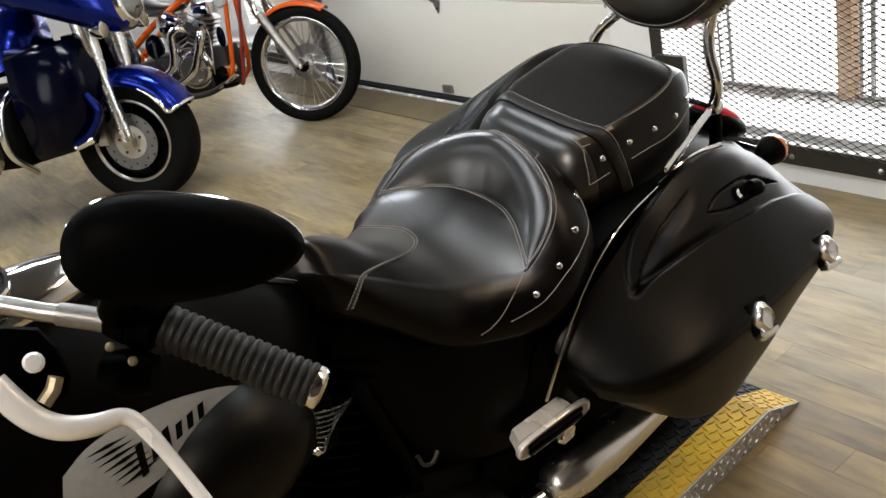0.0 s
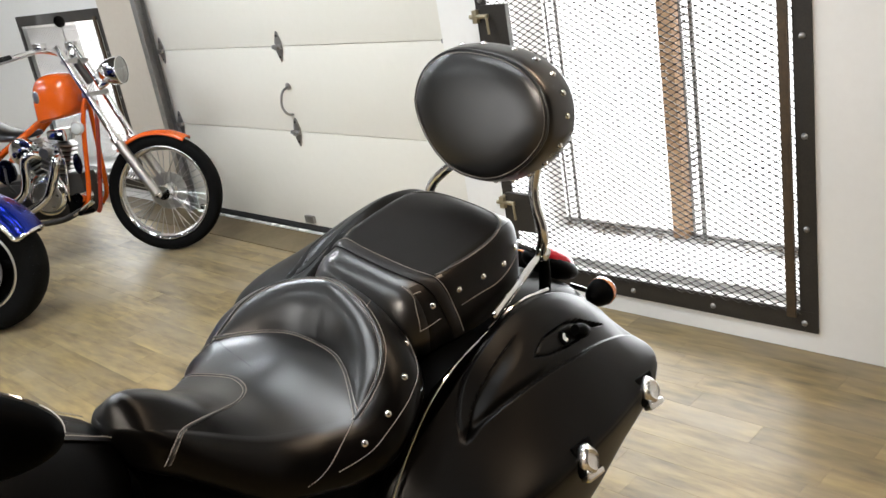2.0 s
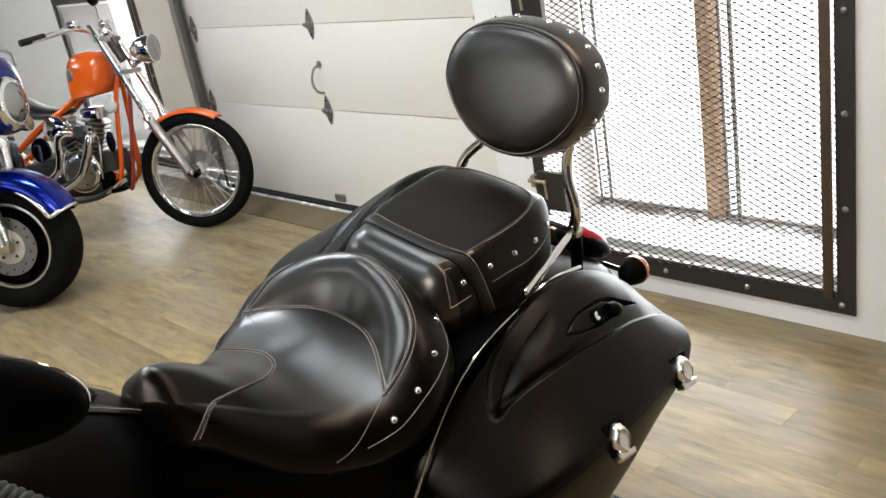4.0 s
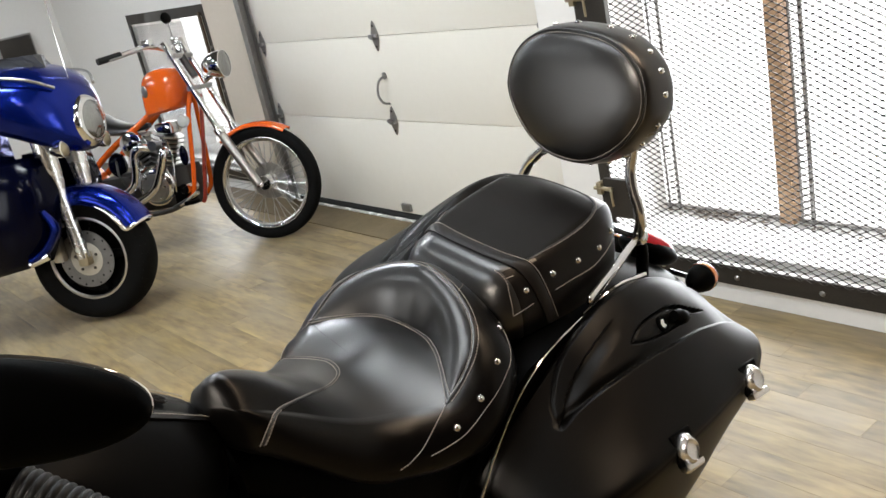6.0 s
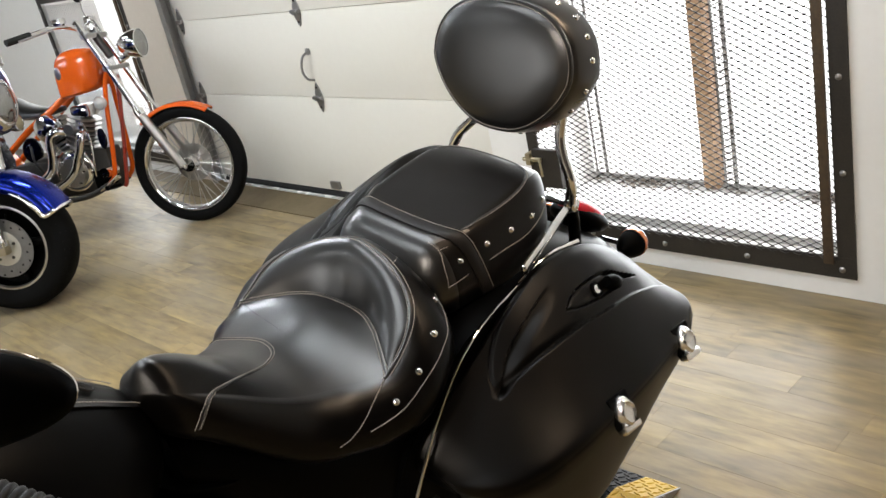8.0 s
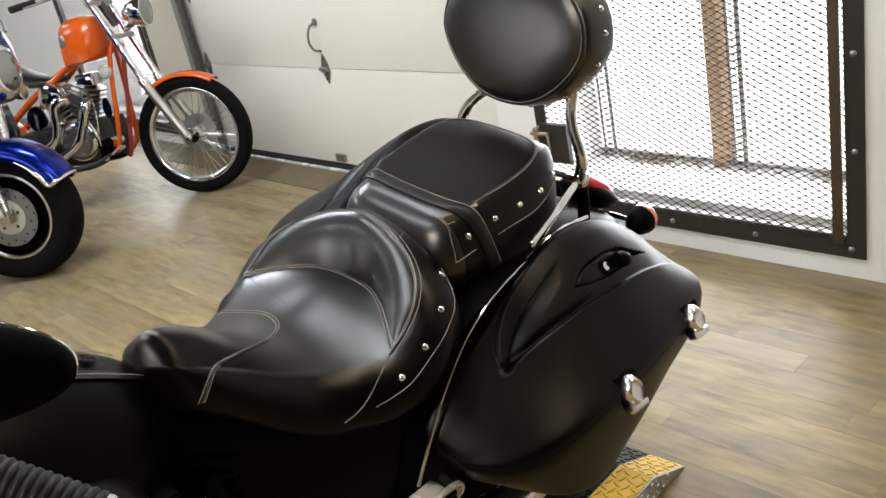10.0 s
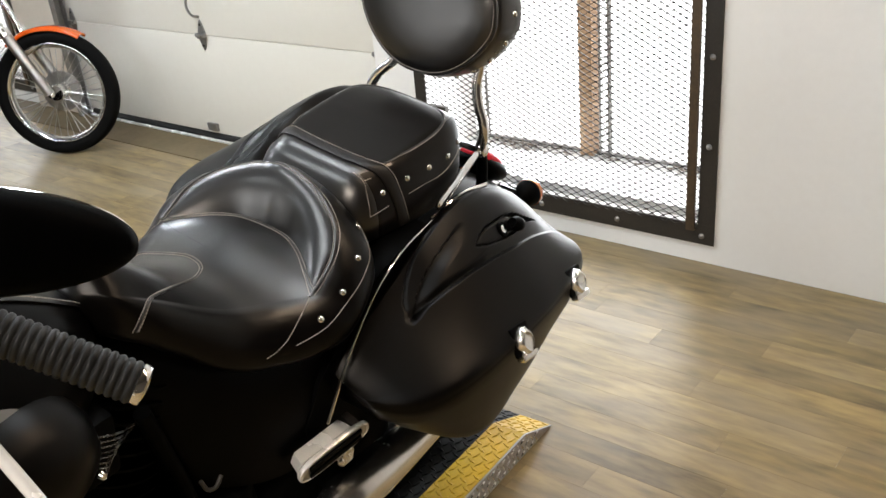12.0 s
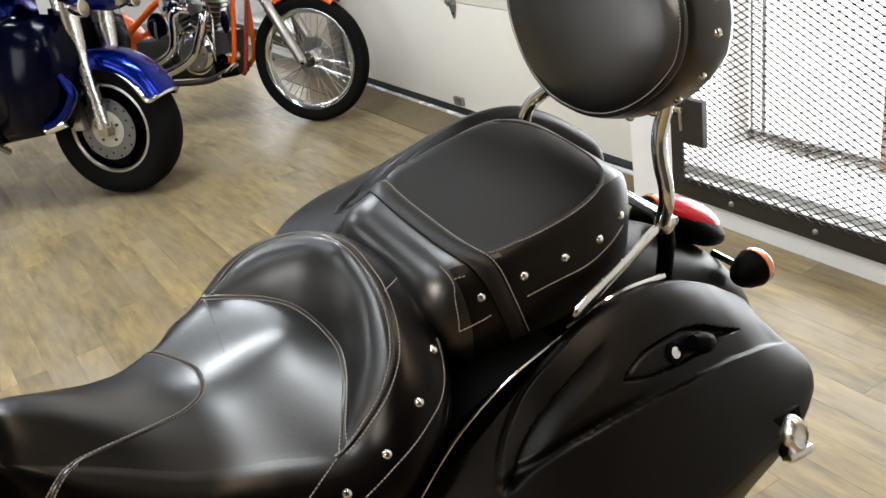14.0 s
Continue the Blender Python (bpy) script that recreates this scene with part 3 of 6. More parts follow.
part("deck", ramp(-PW + 0.095, -0.0945), M_TREAD, plat, "black tread plate", smooth=0)
for x0 in (-0.094, -PW):
    part("edge_stripe", ramp(x0, x0 + 0.0935), M_YELLOW, plat, "yellow painted edge", smooth=0)


def lozenges(spots, m_of, size=(0.015, 0.0042, 0.0028)):
    verts, faces = [], []
    a, b, h = size
    for s in spots:
        m = m_of(s)
        k = len(verts)
        for p in ((a, 0, 0), (0, b, 0), (-a, 0, 0), (0, -b, 0), (a * 0.55, 0, h), (0, b * 0.5, h), (-a * 0.55, 0, h), (0, -b * 0.5, h)):
            verts.append((m @ Vector(p))[:])
        faces.append((k + 4, k + 5, k + 6, k + 7))
        for i in range(4):
            j = (i + 1) % 4
            faces.append((k + i, k + j, k + 4 + j, k + 4 + i))
    me = bpy.data.meshes.new("tread_studs")
    me.from_pydata(verts, [], faces)
    return me


def deck_m(s):
    i, j = s
    x, y = -0.012 - i * 0.0235, -0.012 - j * 0.0235
    turn = 45 if (i + j) % 2 else -45
    if y > -SL:
        return pose(x, y, PH * (-y / SL) + 0.0005, 0, 0, 0) @ Matrix.Rotation(-math.atan2(PH, SL), 4, "X") @ pose(0, 0, 0, 0, 0, turn + 25)
    return pose(x, y, PH + 0.0002, 0, 0, turn + 25)


for cols, mat, label in ((range(0, 4), M_YELLOW, "yellow studs"), (range(4, 27), M_TREAD, "black studs")):
    me = lozenges([(i, j) for i in cols for j in range(0, 62)], deck_m)
    me.materials.append(mat)
    ob = new("tread_studs", me)
    ob.parent = plat
    tagged(ob, label, kind="stuff")
# the bare side plate
bm = bmesh.new()
side = [(0, 0.001), (-SL, PH - 0.001), (-PL + SL, PH - 0.001), (-PL, 0.001)]
a, b = [[bm.verts.new((x, y, z)) for y, z in side] for x in (0.0005, 0.005)]
for k in range(4):
    bm.faces.new((a[k], a[(k + 1) % 4], b[(k + 1) % 4], b[k]))
bm.faces.new(a), bm.faces.new(b)
part("skirt", bm, M_ALUSKIRT, plat, "bare aluminium tread skirt", smooth=0)
me = lozenges([(i, j) for i in range(3) for j in range(3, 115) if (0.012 + 0.019 * i) < PH * min(1.0, (0.012 + j * 0.0235) / SL) - 0.006], lambda s: pose(0.005, -0.012 - s[1] * 0.0235, 0.012 + 0.019 * s[0], 0, 90, 0) @ pose(0, 0, 0, 0, 0, 20 if (s[0] + s[1]) % 2 else 110), (0.0115, 0.0036, 0.0026))
me.materials.append(M_POLISH)
ob = new("tread_studs", me)
ob.parent = plat
tagged(ob, "bare metal studs", kind="stuff")

# ---- the black touring motorcycle on the platform ----
BIKE = pose(-0.2966, 0, 0.06, 0, 11, 4)
bike = thing("black_motorcycle", "matte black touring motorcycle with leather seats, leaning on a platform", "motorcycle", BIKE)


def sections(rows, ys, segs, n, bend=None, low=0.0):
    """Rings across the bike: rows of y, half width, top, bottom."""
    rings = []
    for y in ys:
        w, top, bottom = interp(rows, y)
        ring = []
        for a in np.linspace(-math.pi / 2, math.pi / 2, segs):
            s, c = math.sin(a), max(0.0, math.cos(a))
            k = abs(s) ** (2 / n) * (1 if s >= 0 else -1)
            x = w * k
            z = bottom + (top - bottom) * c ** (2 / n)
            yy = y - (bend(y) * (x / w) ** 2 if bend else 0)
            ring.append((x, yy, z))
        ring += [(w * 0.8, ring[-1][1], bottom - 0.012 - low), (-w * 0.8, ring[0][1], bottom - 0.012 - low)]
        rings.append(ring)
    return rings


def ramp01(a, b, v):
    t = min(1, max(0, (v - a) / (b - a)))
    return t * t * (3 - 2 * t)


# the seats sit a little right of the frame's middle
MIDDLE = -0.026
PMID = -0.008       # and the pillion hardly at all

# rider's seat: the edge from the nose round to the back of the bucket (x, y, z),
# how far the skirt stands out and drops there, and where the dish meets the spine
EDGE = [(0.0, -0.486, 0.972, 0.010, 0.05, -0.46), (0.05, -0.478, 0.974, 0.012, 0.05, -0.455), (0.072, -0.456, 0.970, 0.022, 0.058, -0.44), (0.072, -0.42, 0.951, 0.045, 0.066, -0.415),
        (0.074, -0.38, 0.926, 0.058, 0.072, -0.38), (0.082, -0.33, 0.893, 0.066, 0.078, -0.335), (0.094, -0.28, 0.867, 0.066, 0.078, -0.29), (0.110, -0.23, 0.855, 0.070, 0.072, -0.25),
        (0.137, -0.185, 0.850, 0.062, 0.072, -0.225), (0.151, -0.155, 0.851, 0.052, 0.07, -0.21), (0.148, -0.125, 0.868, 0.055, 0.075, -0.198), (0.140, -0.095, 0.893, 0.057, 0.078, -0.185),
        (0.120, -0.067, 0.916, 0.066, 0.08, -0.175), (0.086, -0.044, 0.939, 0.066, 0.085, -0.165), (0.045, -0.030, 0.957, 0.060, 0.085, -0.158), (0.0, -0.026, 0.968, 0.056, 0.085, -0.155)]
JOINT = 9           # where the bucket seam meets the edge
DISH = [(-0.475, 0.992), (-0.455, 1.001), (-0.43, 0.994), (-0.40, 0.976), (-0.36, 0.944), (-0.32, 0.912), (-0.28, 0.890), (-0.24, 0.880), (-0.20, 0.880), (-0.16, 0.883), (-0.12, 0.883)]
# how the seat lies across the bike along its length: y, middle, width factor
LIE = [(-0.50, 0.008, 0.45), (-0.478, 0.012, 0.52), (-0.456, 0.020, 0.61), (-0.42, 0.0235, 0.68), (-0.375, 0.027, 0.725), (-0.32, 0.0265, 0.80), (-0.275, 0.0185, 0.88), (-0.228, 0.011, 0.94),
       (-0.185, -0.003, 1.025), (-0.144, -0.020, 1.13), (-0.10, -0.026, 1.17), (0.1, -0.026, 1.17)]
HALF_BUCKET = [(0.151, -0.158, 0.851), (0.130, -0.142, 0.857), (0.098, -0.118, 0.864), (0.067, -0.097, 0.869), (0.026, -0.079, 0.872), (-0.026, -0.074, 0.872)]


# the far flank of the cushion stands out further than the near one
FLANK = [(-0.49, 1.0), (-0.456, 1.1), (-0.42, 1.42), (-0.38, 1.6), (-0.33, 1.68), (-0.28, 1.64), (-0.23, 1.46), (-0.185, 1.14), (-0.155, 1.0), (0.1, 1.0)]


def lie(x, y):
    mid, wide = interp(LIE, y)
    if x < 0:
        x = x * float(np.interp(y, *zip(*FLANK)))
    return mid + wide * x


def thin_plate(points, soft=1e-5):
    """A smooth height over the plan through the points."""
    p = np.array(points)
    n = len(p)

    def kernel(a, b):
        r2 = ((a[:, None, :2] - b[None, :, :2]) ** 2).sum(2) + 1e-12
        return 0.5 * r2 * np.log(r2)

    m = np.zeros((n + 3, n + 3))
    m[:n, :n] = kernel(p, p) + soft * np.eye(n)
    m[:n, n:] = np.c_[np.ones(n), p[:, :2]]
    m[n:, :n] = m[:n, n:].T
    w = np.linalg.solve(m, np.r_[p[:, 2], 0, 0, 0])

    def height(q):
        q = np.atleast_2d(np.array(q, float))
        return kernel(q, p) @ w[:n] + np.c_[np.ones(len(q)), q[:, :2]] @ w[n:]

    return height


def rider_mesh():
    steps = 6
    table = [(-1, -EDGE[1][0], *EDGE[1][1:])] + [(j, *EDGE[j]) for j in range(len(EDGE))] + [(len(EDGE), -EDGE[-2][0], *EDGE[-2][1:])]
    half = [interp(table, k / steps) for k in range((len(EDGE) - 1) * steps)] + [list(EDGE[-1])]
    half[0][0] = half[-1][0] = 0.0
    n, joint = len(half), JOINT * steps
    dirs = []
    for i in range(n):
        a, b = half[max(i - 1, 0)], half[min(i + 1, n - 1)]
        d = Vector((b[0] - a[0], b[1] - a[1], 0)).normalized()
        dirs.append(Vector((0, -1, 0)) if i == 0 else Vector((0, 1, 0)) if i == n - 1 else Vector((d.y, -d.x, 0)))
    bucket = smooth_path(HALF_BUCKET, 12)
    # the cushion: one smooth sheet through its edge, the bucket seam and the spine
    ties = []
    for sgn in (1, -1):
        ties += [(lie(sgn * e[0], e[1]), e[1], e[2]) for e in EDGE[:JOINT + 1]]
        ties += [(MIDDLE + sgn * (p.x - MIDDLE), p.y, p.z) for p in bucket[6::6]]
    ties += [(lie(0, y), y, z) for y, z in DISH]
    cushion = thin_plate(sorted({(round(x, 5), round(y, 5), round(z, 5)) for x, y, z in ties}))
    loop = list(range(n)) + list(range(n - 2, 0, -1))
    sides = [1] * n + [-1] * (n - 2)
    rings = []
    for out, drop in ((0.5, 1.2), (0.9, 1.12), (1.0, 0.95), (0.97, 0.72), (0.86, 0.48), (0.68, 0.28), (0.46, 0.13), (0.24, 0.045), (0.1, 0.01)):
        ring = []
        for k, sgn in zip(loop, sides):
            e, o = half[k], dirs[k]
            reach = e[3] / (1.0 if sgn > 0 else float(np.interp(e[1], *zip(*FLANK))) ** 2)
            p = Vector((e[0], e[1], e[2])) + o * reach * out - Vector((0, 0, e[4] * drop))
            ring.append(Vector((lie(sgn * p.x, p.y), p.y, p.z)))
        rings.append(ring)
    bol, rest = 14, 22
    grid = [[None] * len(loop) for _ in range(bol + rest)]
    for c, (k, sgn) in enumerate(zip(loop, sides)):
        e = half[k]
        rim = Vector((lie(sgn * e[0], e[1]), e[1], e[2]))
        spine = Vector((lie(0, e[5]), e[5], 0))
        if k > joint:
            f = (k - joint) / (n - 1 - joint) * (len(bucket) - 1)
            p = bucket[int(f)].lerp(bucket[min(int(f) + 1, len(bucket) - 1)], f - int(f))
            foot = Vector((MIDDLE + sgn * (p.x - MIDDLE), p.y, p.z))
            knee = rim.lerp(foot, 0.62)
            knee.z = rim.z - 0.10 * (rim.z - foot.z)
            for v in range(bol):
                t = v / bol
                grid[v][c] = rim * (1 - t) ** 2 + knee * 2 * t * (1 - t) + foot * t * t
            first = 0.0
        else:
            foot = rim
            share = 0.3 * ramp01(joint, joint - 12, k)
            for v in range(bol):
                grid[v][c] = foot.lerp(spine, share * v / bol)
            first = share
        for v in range(rest):
            grid[bol + v][c] = foot.lerp(spine, first + (1 - first) * v / (rest - 1))
    flat = [p for row in grid for p in row]
    tall = cushion([(p.x, p.y) for p in flat])
    for i, p in enumerate(flat):
        v, k = divmod(i, len(loop))
        if v >= bol or loop[k] <= joint:
            p.z = float(tall[i])
    bm = loft(rings + grid, caps=False)
    bmesh.ops.remove_doubles(bm, verts=bm.verts[:], dist=0.0008)
    return bm


seat = part("rider_seat", rider_mesh(), M_SEAT, bike, "black leather rider seat with grey stitching and chrome rivets", smooth=62)
# pillion: y, half width, middle height, edge rise, bottom
PILLION = [(0.062, 0.133, 0.970, 0.001, 0.849), (0.09, 0.135, 0.971, 0.001, 0.848), (0.15, 0.138, 0.980, 0.0, 0.844), (0.21, 0.139, 0.990, -0.002, 0.844), (0.27, 0.136, 0.996, -0.003, 0.846), (0.315, 0.124, 0.992, -0.003, 0.848), (0.345, 0.106, 0.980, -0.002, 0.852), (0.37, 0.082, 0.960, 0.0, 0.856), (0.388, 0.056, 0.936, 0.0, 0.862), (0.398, 0.03, 0.915, 0.0, 0.87)]


def pillion_mesh():
    rings = []
    for y in np.r_[0.062 * (1 - np.cos(np.linspace(0, math.pi / 2, 22))), np.linspace(0.07, 0.34, 28), np.linspace(0.346, 0.398, 16)]:
        w, mid, rise, bottom = interp(PILLION, y)
        if y < 0.062:  # the front is one round roll
            s = math.sqrt(1 - (1 - y / 0.062) ** 2) ** 0.88
            w, mid, rise, bottom = 0.072 + 0.061 * s, 0.895 + 0.075 * s, 0.001 * s, 0.872 - 0.023 * s
        ring = []
        soft = 1 - ramp01(0.045, 0.12, y)
        flat, rise = 0.74 - 0.26 * soft, rise * (1 - soft)
        for u in np.linspace(-1, 1, 47):
            k = abs(u)
            sg = 1 if u >= 0 else -1
            if k < 0.62:
                x = w * flat * k / 0.62
                z = mid + rise * (k / 0.62) ** 2.2
            else:
                a = (k - 0.62) / 0.38 * math.pi / 2
                x = w * (flat + (1 - flat) * math.sin(a) ** 0.9)
                z = bottom + (mid + rise - bottom) * math.cos(a) ** 0.72
            ring.append((x * sg, y, z))
        ring += [(w * 0.9, y, bottom - 0.012), (-w * 0.9, y, bottom - 0.012)]
        rings.append(ring)
    bm = loft(rings)
    for v in bm.verts:
        v.co.z -= 0.06 * v.co.x * ramp01(0.86, 0.93, v.co.z)
        v.co.x = PMID + 1.02 * v.co.x
    return bm


pillion = part("pillion_seat", pillion_mesh(), M_LEATHER, bike, "black leather pillion seat with a strap, matte top and chrome rivets", smooth=62)
pillion.data.materials.append(M_LEATHER_TOP)
# the outward flanks are of duller hide than the polished sitting faces
polish = seat.data.attributes.new("polish", "FLOAT", "POINT")
for v in seat.data.vertices:
    turned = v.normal.x * (1 if v.co.x > 0 else -1)
    polish.data[v.index].value = 1 - ramp01(0.18, 0.5, turned)
for poly in pillion.data.polygons:
    c = poly.center
    if c.y > 0.09 and poly.normal.z > 0.3 and abs(c.x - PMID) < float(np.interp(c.y, [0.09, 0.154, 0.219, 0.268, 0.306, 0.334, 0.342], [0.106, 0.114, 0.116, 0.109, 0.089, 0.05, 0.0])):
        poly.material_index = 1
    elif abs(poly.normal.x) > 0.5 and c.y > 0.05:
        poly.material_index = 1
seat_bvh, pillion_bvh = tree_of(seat), tree_of(pillion)

# backrest pad, leaning back
PADM = pose(0, 0.392, 1.155, -9, 0, 0)


def pad_outline(a, grow=0.0):
    """Rounded outline, narrower below."""
    s, c = math.sin(a), math.cos(a)
    x = abs(s) ** 0.82 * (1 if s >= 0 else -1)
    z = abs(c) ** 0.82 * (1 if c >= 0 else -1)
    w = 0.162 * (1 - 0.30 * max(0, -z) ** 1.15 - 0.03 * max(0, z))
    return (w + grow) * x, (0.124 + grow) * z


def pad_mesh():
    rings = []
    for y, g in ((-0.066, -0.157), (-0.0655, -0.11), (-0.0635, -0.07), (-0.059, -0.034), (-0.053, -0.016), (-0.046, -0.007), (-0.036, -0.002), (-0.018, 0.002), (0.0, 0.004), (0.02, 0.004), (0.034, -0.002), (0.040, -0.014), (0.042, -0.05)):
        ring = []
        for a in np.linspace(0, 2 * math.pi, 64, endpoint=False):
            x, z = pad_outline(a)
            k = 1 + g / 0.16
            k = max(k, 0.02)
            ring.append((x * k, y, z * k))
        rings.append(ring)
    bm = loft(rings)
    bm.transform(PADM)
    return bm


pad = part("backrest", pad_mesh(), M_LEATHER, bike, "black leather passenger backrest with chrome rivets", smooth=60)
pad_bvh = tree_of(pad)


# hard saddlebags: y, crest height, shoulder height, bottom, outer half width
BAG = [(-0.135, 0.685, 0.645, 0.618, 0.262), (-0.125, 0.70, 0.65, 0.59, 0.292), (-0.095, 0.725, 0.658, 0.54, 0.332), (-0.04, 0.755, 0.672, 0.478, 0.364), (0.03, 0.792, 0.682, 0.447, 0.380), (0.10, 0.832, 0.686, 0.452, 0.385),
       (0.18, 0.858, 0.686, 0.472, 0.384), (0.26, 0.866, 0.684, 0.495, 0.381), (0.34, 0.852, 0.679, 0.522, 0.373), (0.42, 0.811, 0.673, 0.556, 0.364), (0.48, 0.768, 0.667, 0.592, 0.346), (0.525, 0.732, 0.659, 0.618, 0.324), (0.548, 0.708, 0.654, 0.632, 0.300), (0.560, 0.685, 0.65, 0.638, 0.275)]


def bag_ring(y):
    crest, shoulder, bottom, xo = interp(BAG, y)
    xi = 0.158
    pts = [(xi, bottom), (xi, (crest + bottom) / 2), (xi, crest - 0.03), (xi + 0.006, crest - 0.008), (xi + 0.022, crest), (xi + 0.045, crest - 0.012)]
    x0, z0 = xi + 0.045, crest - 0.012
    for t in (0.25, 0.5, 0.75):
        pts.append((x0 + (xo - 0.012 - x0) * t, z0 + (shoulder + 0.02 - z0) * (t ** 1.15) - 0.003 * math.sin(t * math.pi)))
    pts += [(xo - 0.010, shoulder + 0.018), (xo - 0.001, shoulder), (xo - 0.002, shoulder - 0.03), (xo - 0.012, shoulder * 0.5 + bottom * 0.5), (xo - 0.032, bottom + 0.03), (xo - 0.06, bottom + 0.008), (xo - 0.1, bottom)]
    fine = smooth_path([(x, y, z) for x, z in pts[4:11]], 20)
    return smooth_path([(x, y, z) for x, z in pts[:5]], 3)[:-1] + fine + smooth_path([(x, y, z) for x, z in pts[10:]], 3)[1:]


# moulded lines of the lid, as height minus width against the length
RIDGE = [(-0.14, 0.50), (0.0, 0.508), (0.047, 0.516), (0.11, 0.520), (0.19, 0.516), (0.28, 0.502), (0.377, 0.485), (0.47, 0.457), (0.536, 0.428), (0.60, 0.40)]
BLADE_OUT = [(-0.14, 0.40), (-0.008, 0.508), (0.017, 0.560), (0.048, 0.604), (0.08, 0.637), (0.13, 0.664), (0.20, 0.69)]
BLADE_IN = [(-0.14, 0.49), (0.008, 0.513), (0.036, 0.550), (0.078, 0.588), (0.13, 0.616), (0.20, 0.645)]
PANEL = [(-0.14, 0.49), (0.024, 0.516), (0.065, 0.547), (0.105, 0.573), (0.151, 0.592), (0.20, 0.612)]
EYE_UP = [(0.186, 0.568), (0.212, 0.587), (0.25, 0.596), (0.308, 0.590), (0.349, 0.574), (0.372, 0.557), (0.44, 0.512)]
EYE_LOW = [(0.186, 0.568), (0.214, 0.551), (0.276, 0.536), (0.343, 0.530), (0.372, 0.534), (0.405, 0.525), (0.44, 0.512)]


def lid_relief(y, u):
    """How far the lid's skin lies under its plain shape."""
    deep = 0.0
    r = interp(RIDGE, y)[0]
    # the ridge: a sharp step down to the panel above it, which rises again softly
    reach = 0.02 + 0.09 * ramp01(0.16, 0.36, y)
    size = 0.0085 * ramp01(-0.012, 0.02, y) * ramp01(0.56, 0.50, y)
    deep += size * ramp01(r - 0.002, r + 0.004, u) * ramp01(r + 0.004 + reach, r + 0.004, u)
    if -0.01 < y < 0.2:
        fade = ramp01(-0.01, 0.012, y) * ramp01(0.20, 0.13, y)
        a, b, c = interp(BLADE_OUT, y)[0], interp(BLADE_IN, y)[0], interp(PANEL, y)[0]
        deep += 0.0045 * fade * math.exp(-((u - a) / 0.0035) ** 2)
        if c < b:
            deep += 0.009 * fade * ramp01(b + 0.002, b - 0.003, u) * ramp01(c - 0.012, b - 0.004, u)
    if 0.186 < y < 0.44:
        a, b = interp(EYE_UP, y)[0], interp(EYE_LOW, y)[0]
        inside = ramp01(a + 0.001, a - 0.003, u) * ramp01(b - 0.001, b + 0.003, u)
        deep += 0.002 * inside + 0.0045 * inside * (math.exp(-((u - a + 0.003) / 0.003) ** 2) + math.exp(-((u - b - 0.003) / 0.003) ** 2))
        deep += 0.007 * inside * ramp01(0.31, 0.35, y)
    return deep


def make_bag(side):
    rings = []
    for y in np.r_[np.linspace(-0.135, -0.118, 4), np.linspace(-0.11, -0.012, 14), np.linspace(-0.009, 0.45, 150), np.linspace(0.455, 0.53, 16), np.linspace(0.536, 0.560, 6)]:
        ring = []
        for p in bag_ring(y):
            k = lid_relief(y, p.z - p.x) * 0.707 if p.x > 0.175 else 0.0
            # the front end leans back towards the bottom
            back = 0.5 * max(0.0, 0.655 - p.z) * ramp01(0.38, -0.10, p.y)
            ring.append(((p.x - k) * side, p.y + back, p.z - k))
        rings.append(ring)
    return part("saddlebag", loft(rings), M_MATTE, bike, "matte black hard saddlebag with chrome latches", smooth=50)


bag = make_bag(1)


def on_surface(bvh, p, m=None):
    """The pose of a stud on the surface nearest to p."""
    place, normal, _, _ = bvh.find_nearest(Vector(p))
    return Matrix.Translation(place) @ normal.to_track_quat("Z", "Y").to_matrix().to_4x4()


def stud_mesh(r=0.0062, h=0.0045):
    bm = dome(r, h, 12, 4)
    me = bpy.data.meshes.new("rivet")
    bm.to_mesh(me)
    bm.free()
    me.materials.append(M_CHROME)
    me.polygons.foreach_set("use_smooth", [True] * len(me.polygons))
    return me


STUD = stud_mesh()


def rivet(parent, bvh, p):
    ob = new("rivet", STUD)
    ob.parent = parent
    ob.matrix_basis = on_surface(bvh, p)
    return ob


def mirror(pts, middle=MIDDLE):
    return [(2 * middle - x, y, z) for x, y, z in pts]


def other(x, sgn):
    """The same spot on the left (1) or right (-1) half of a seat."""
    return x if sgn > 0 else 2 * MIDDLE - x


# seat trim
for sgn in (1, -1):
    for p in ((0.122, -0.018, 0.894), (0.167, -0.066, 0.879), (0.183, -0.122, 0.849), (0.186, -0.178, 0.829)) if sgn > 0 else ():
        rivet(seat, seat_bvh, (other(p[0], sgn), p[1], p[2]))
    for p in ((0.126, 0.257, 0.932), (0.128, 0.195, 0.933), (0.127, 0.13, 0.935), (0.123, 0.068, 0.93), (0.114, 0.308, 0.94)) if sgn > 0 else ():
        rivet(pillion, pillion_bvh, (other(p[0], sgn), p[1], p[2]))
BUCKET = HALF_BUCKET + mirror(HALF_BUCKET)[::-1][1:]
PIPING = [(0.152, -0.165, 0.850), (0.149, -0.130, 0.868), (0.143, -0.098, 0.892), (0.122, -0.066, 0.917), (0.088, -0.043, 0.939), (0.046, -0.028, 0.957), (0.01, -0.024, 0.967)]
PIPING = PIPING + mirror(PIPING)[::-1]
part("bucket_seam", seam(seat_bvh, BUCKET, 0.0022, 0.0002), M_LEATHER, seat, "raised leather seam")
part("stitching", stitches(seat_bvh, [(x, y - 0.006, z) for x, y, z in BUCKET]), M_THREAD, seat, "grey stitching")
part("stitching", stitches(seat_bvh, [(x, y + 0.006, z) for x, y, z in BUCKET]), M_THREAD, seat, "grey stitching")
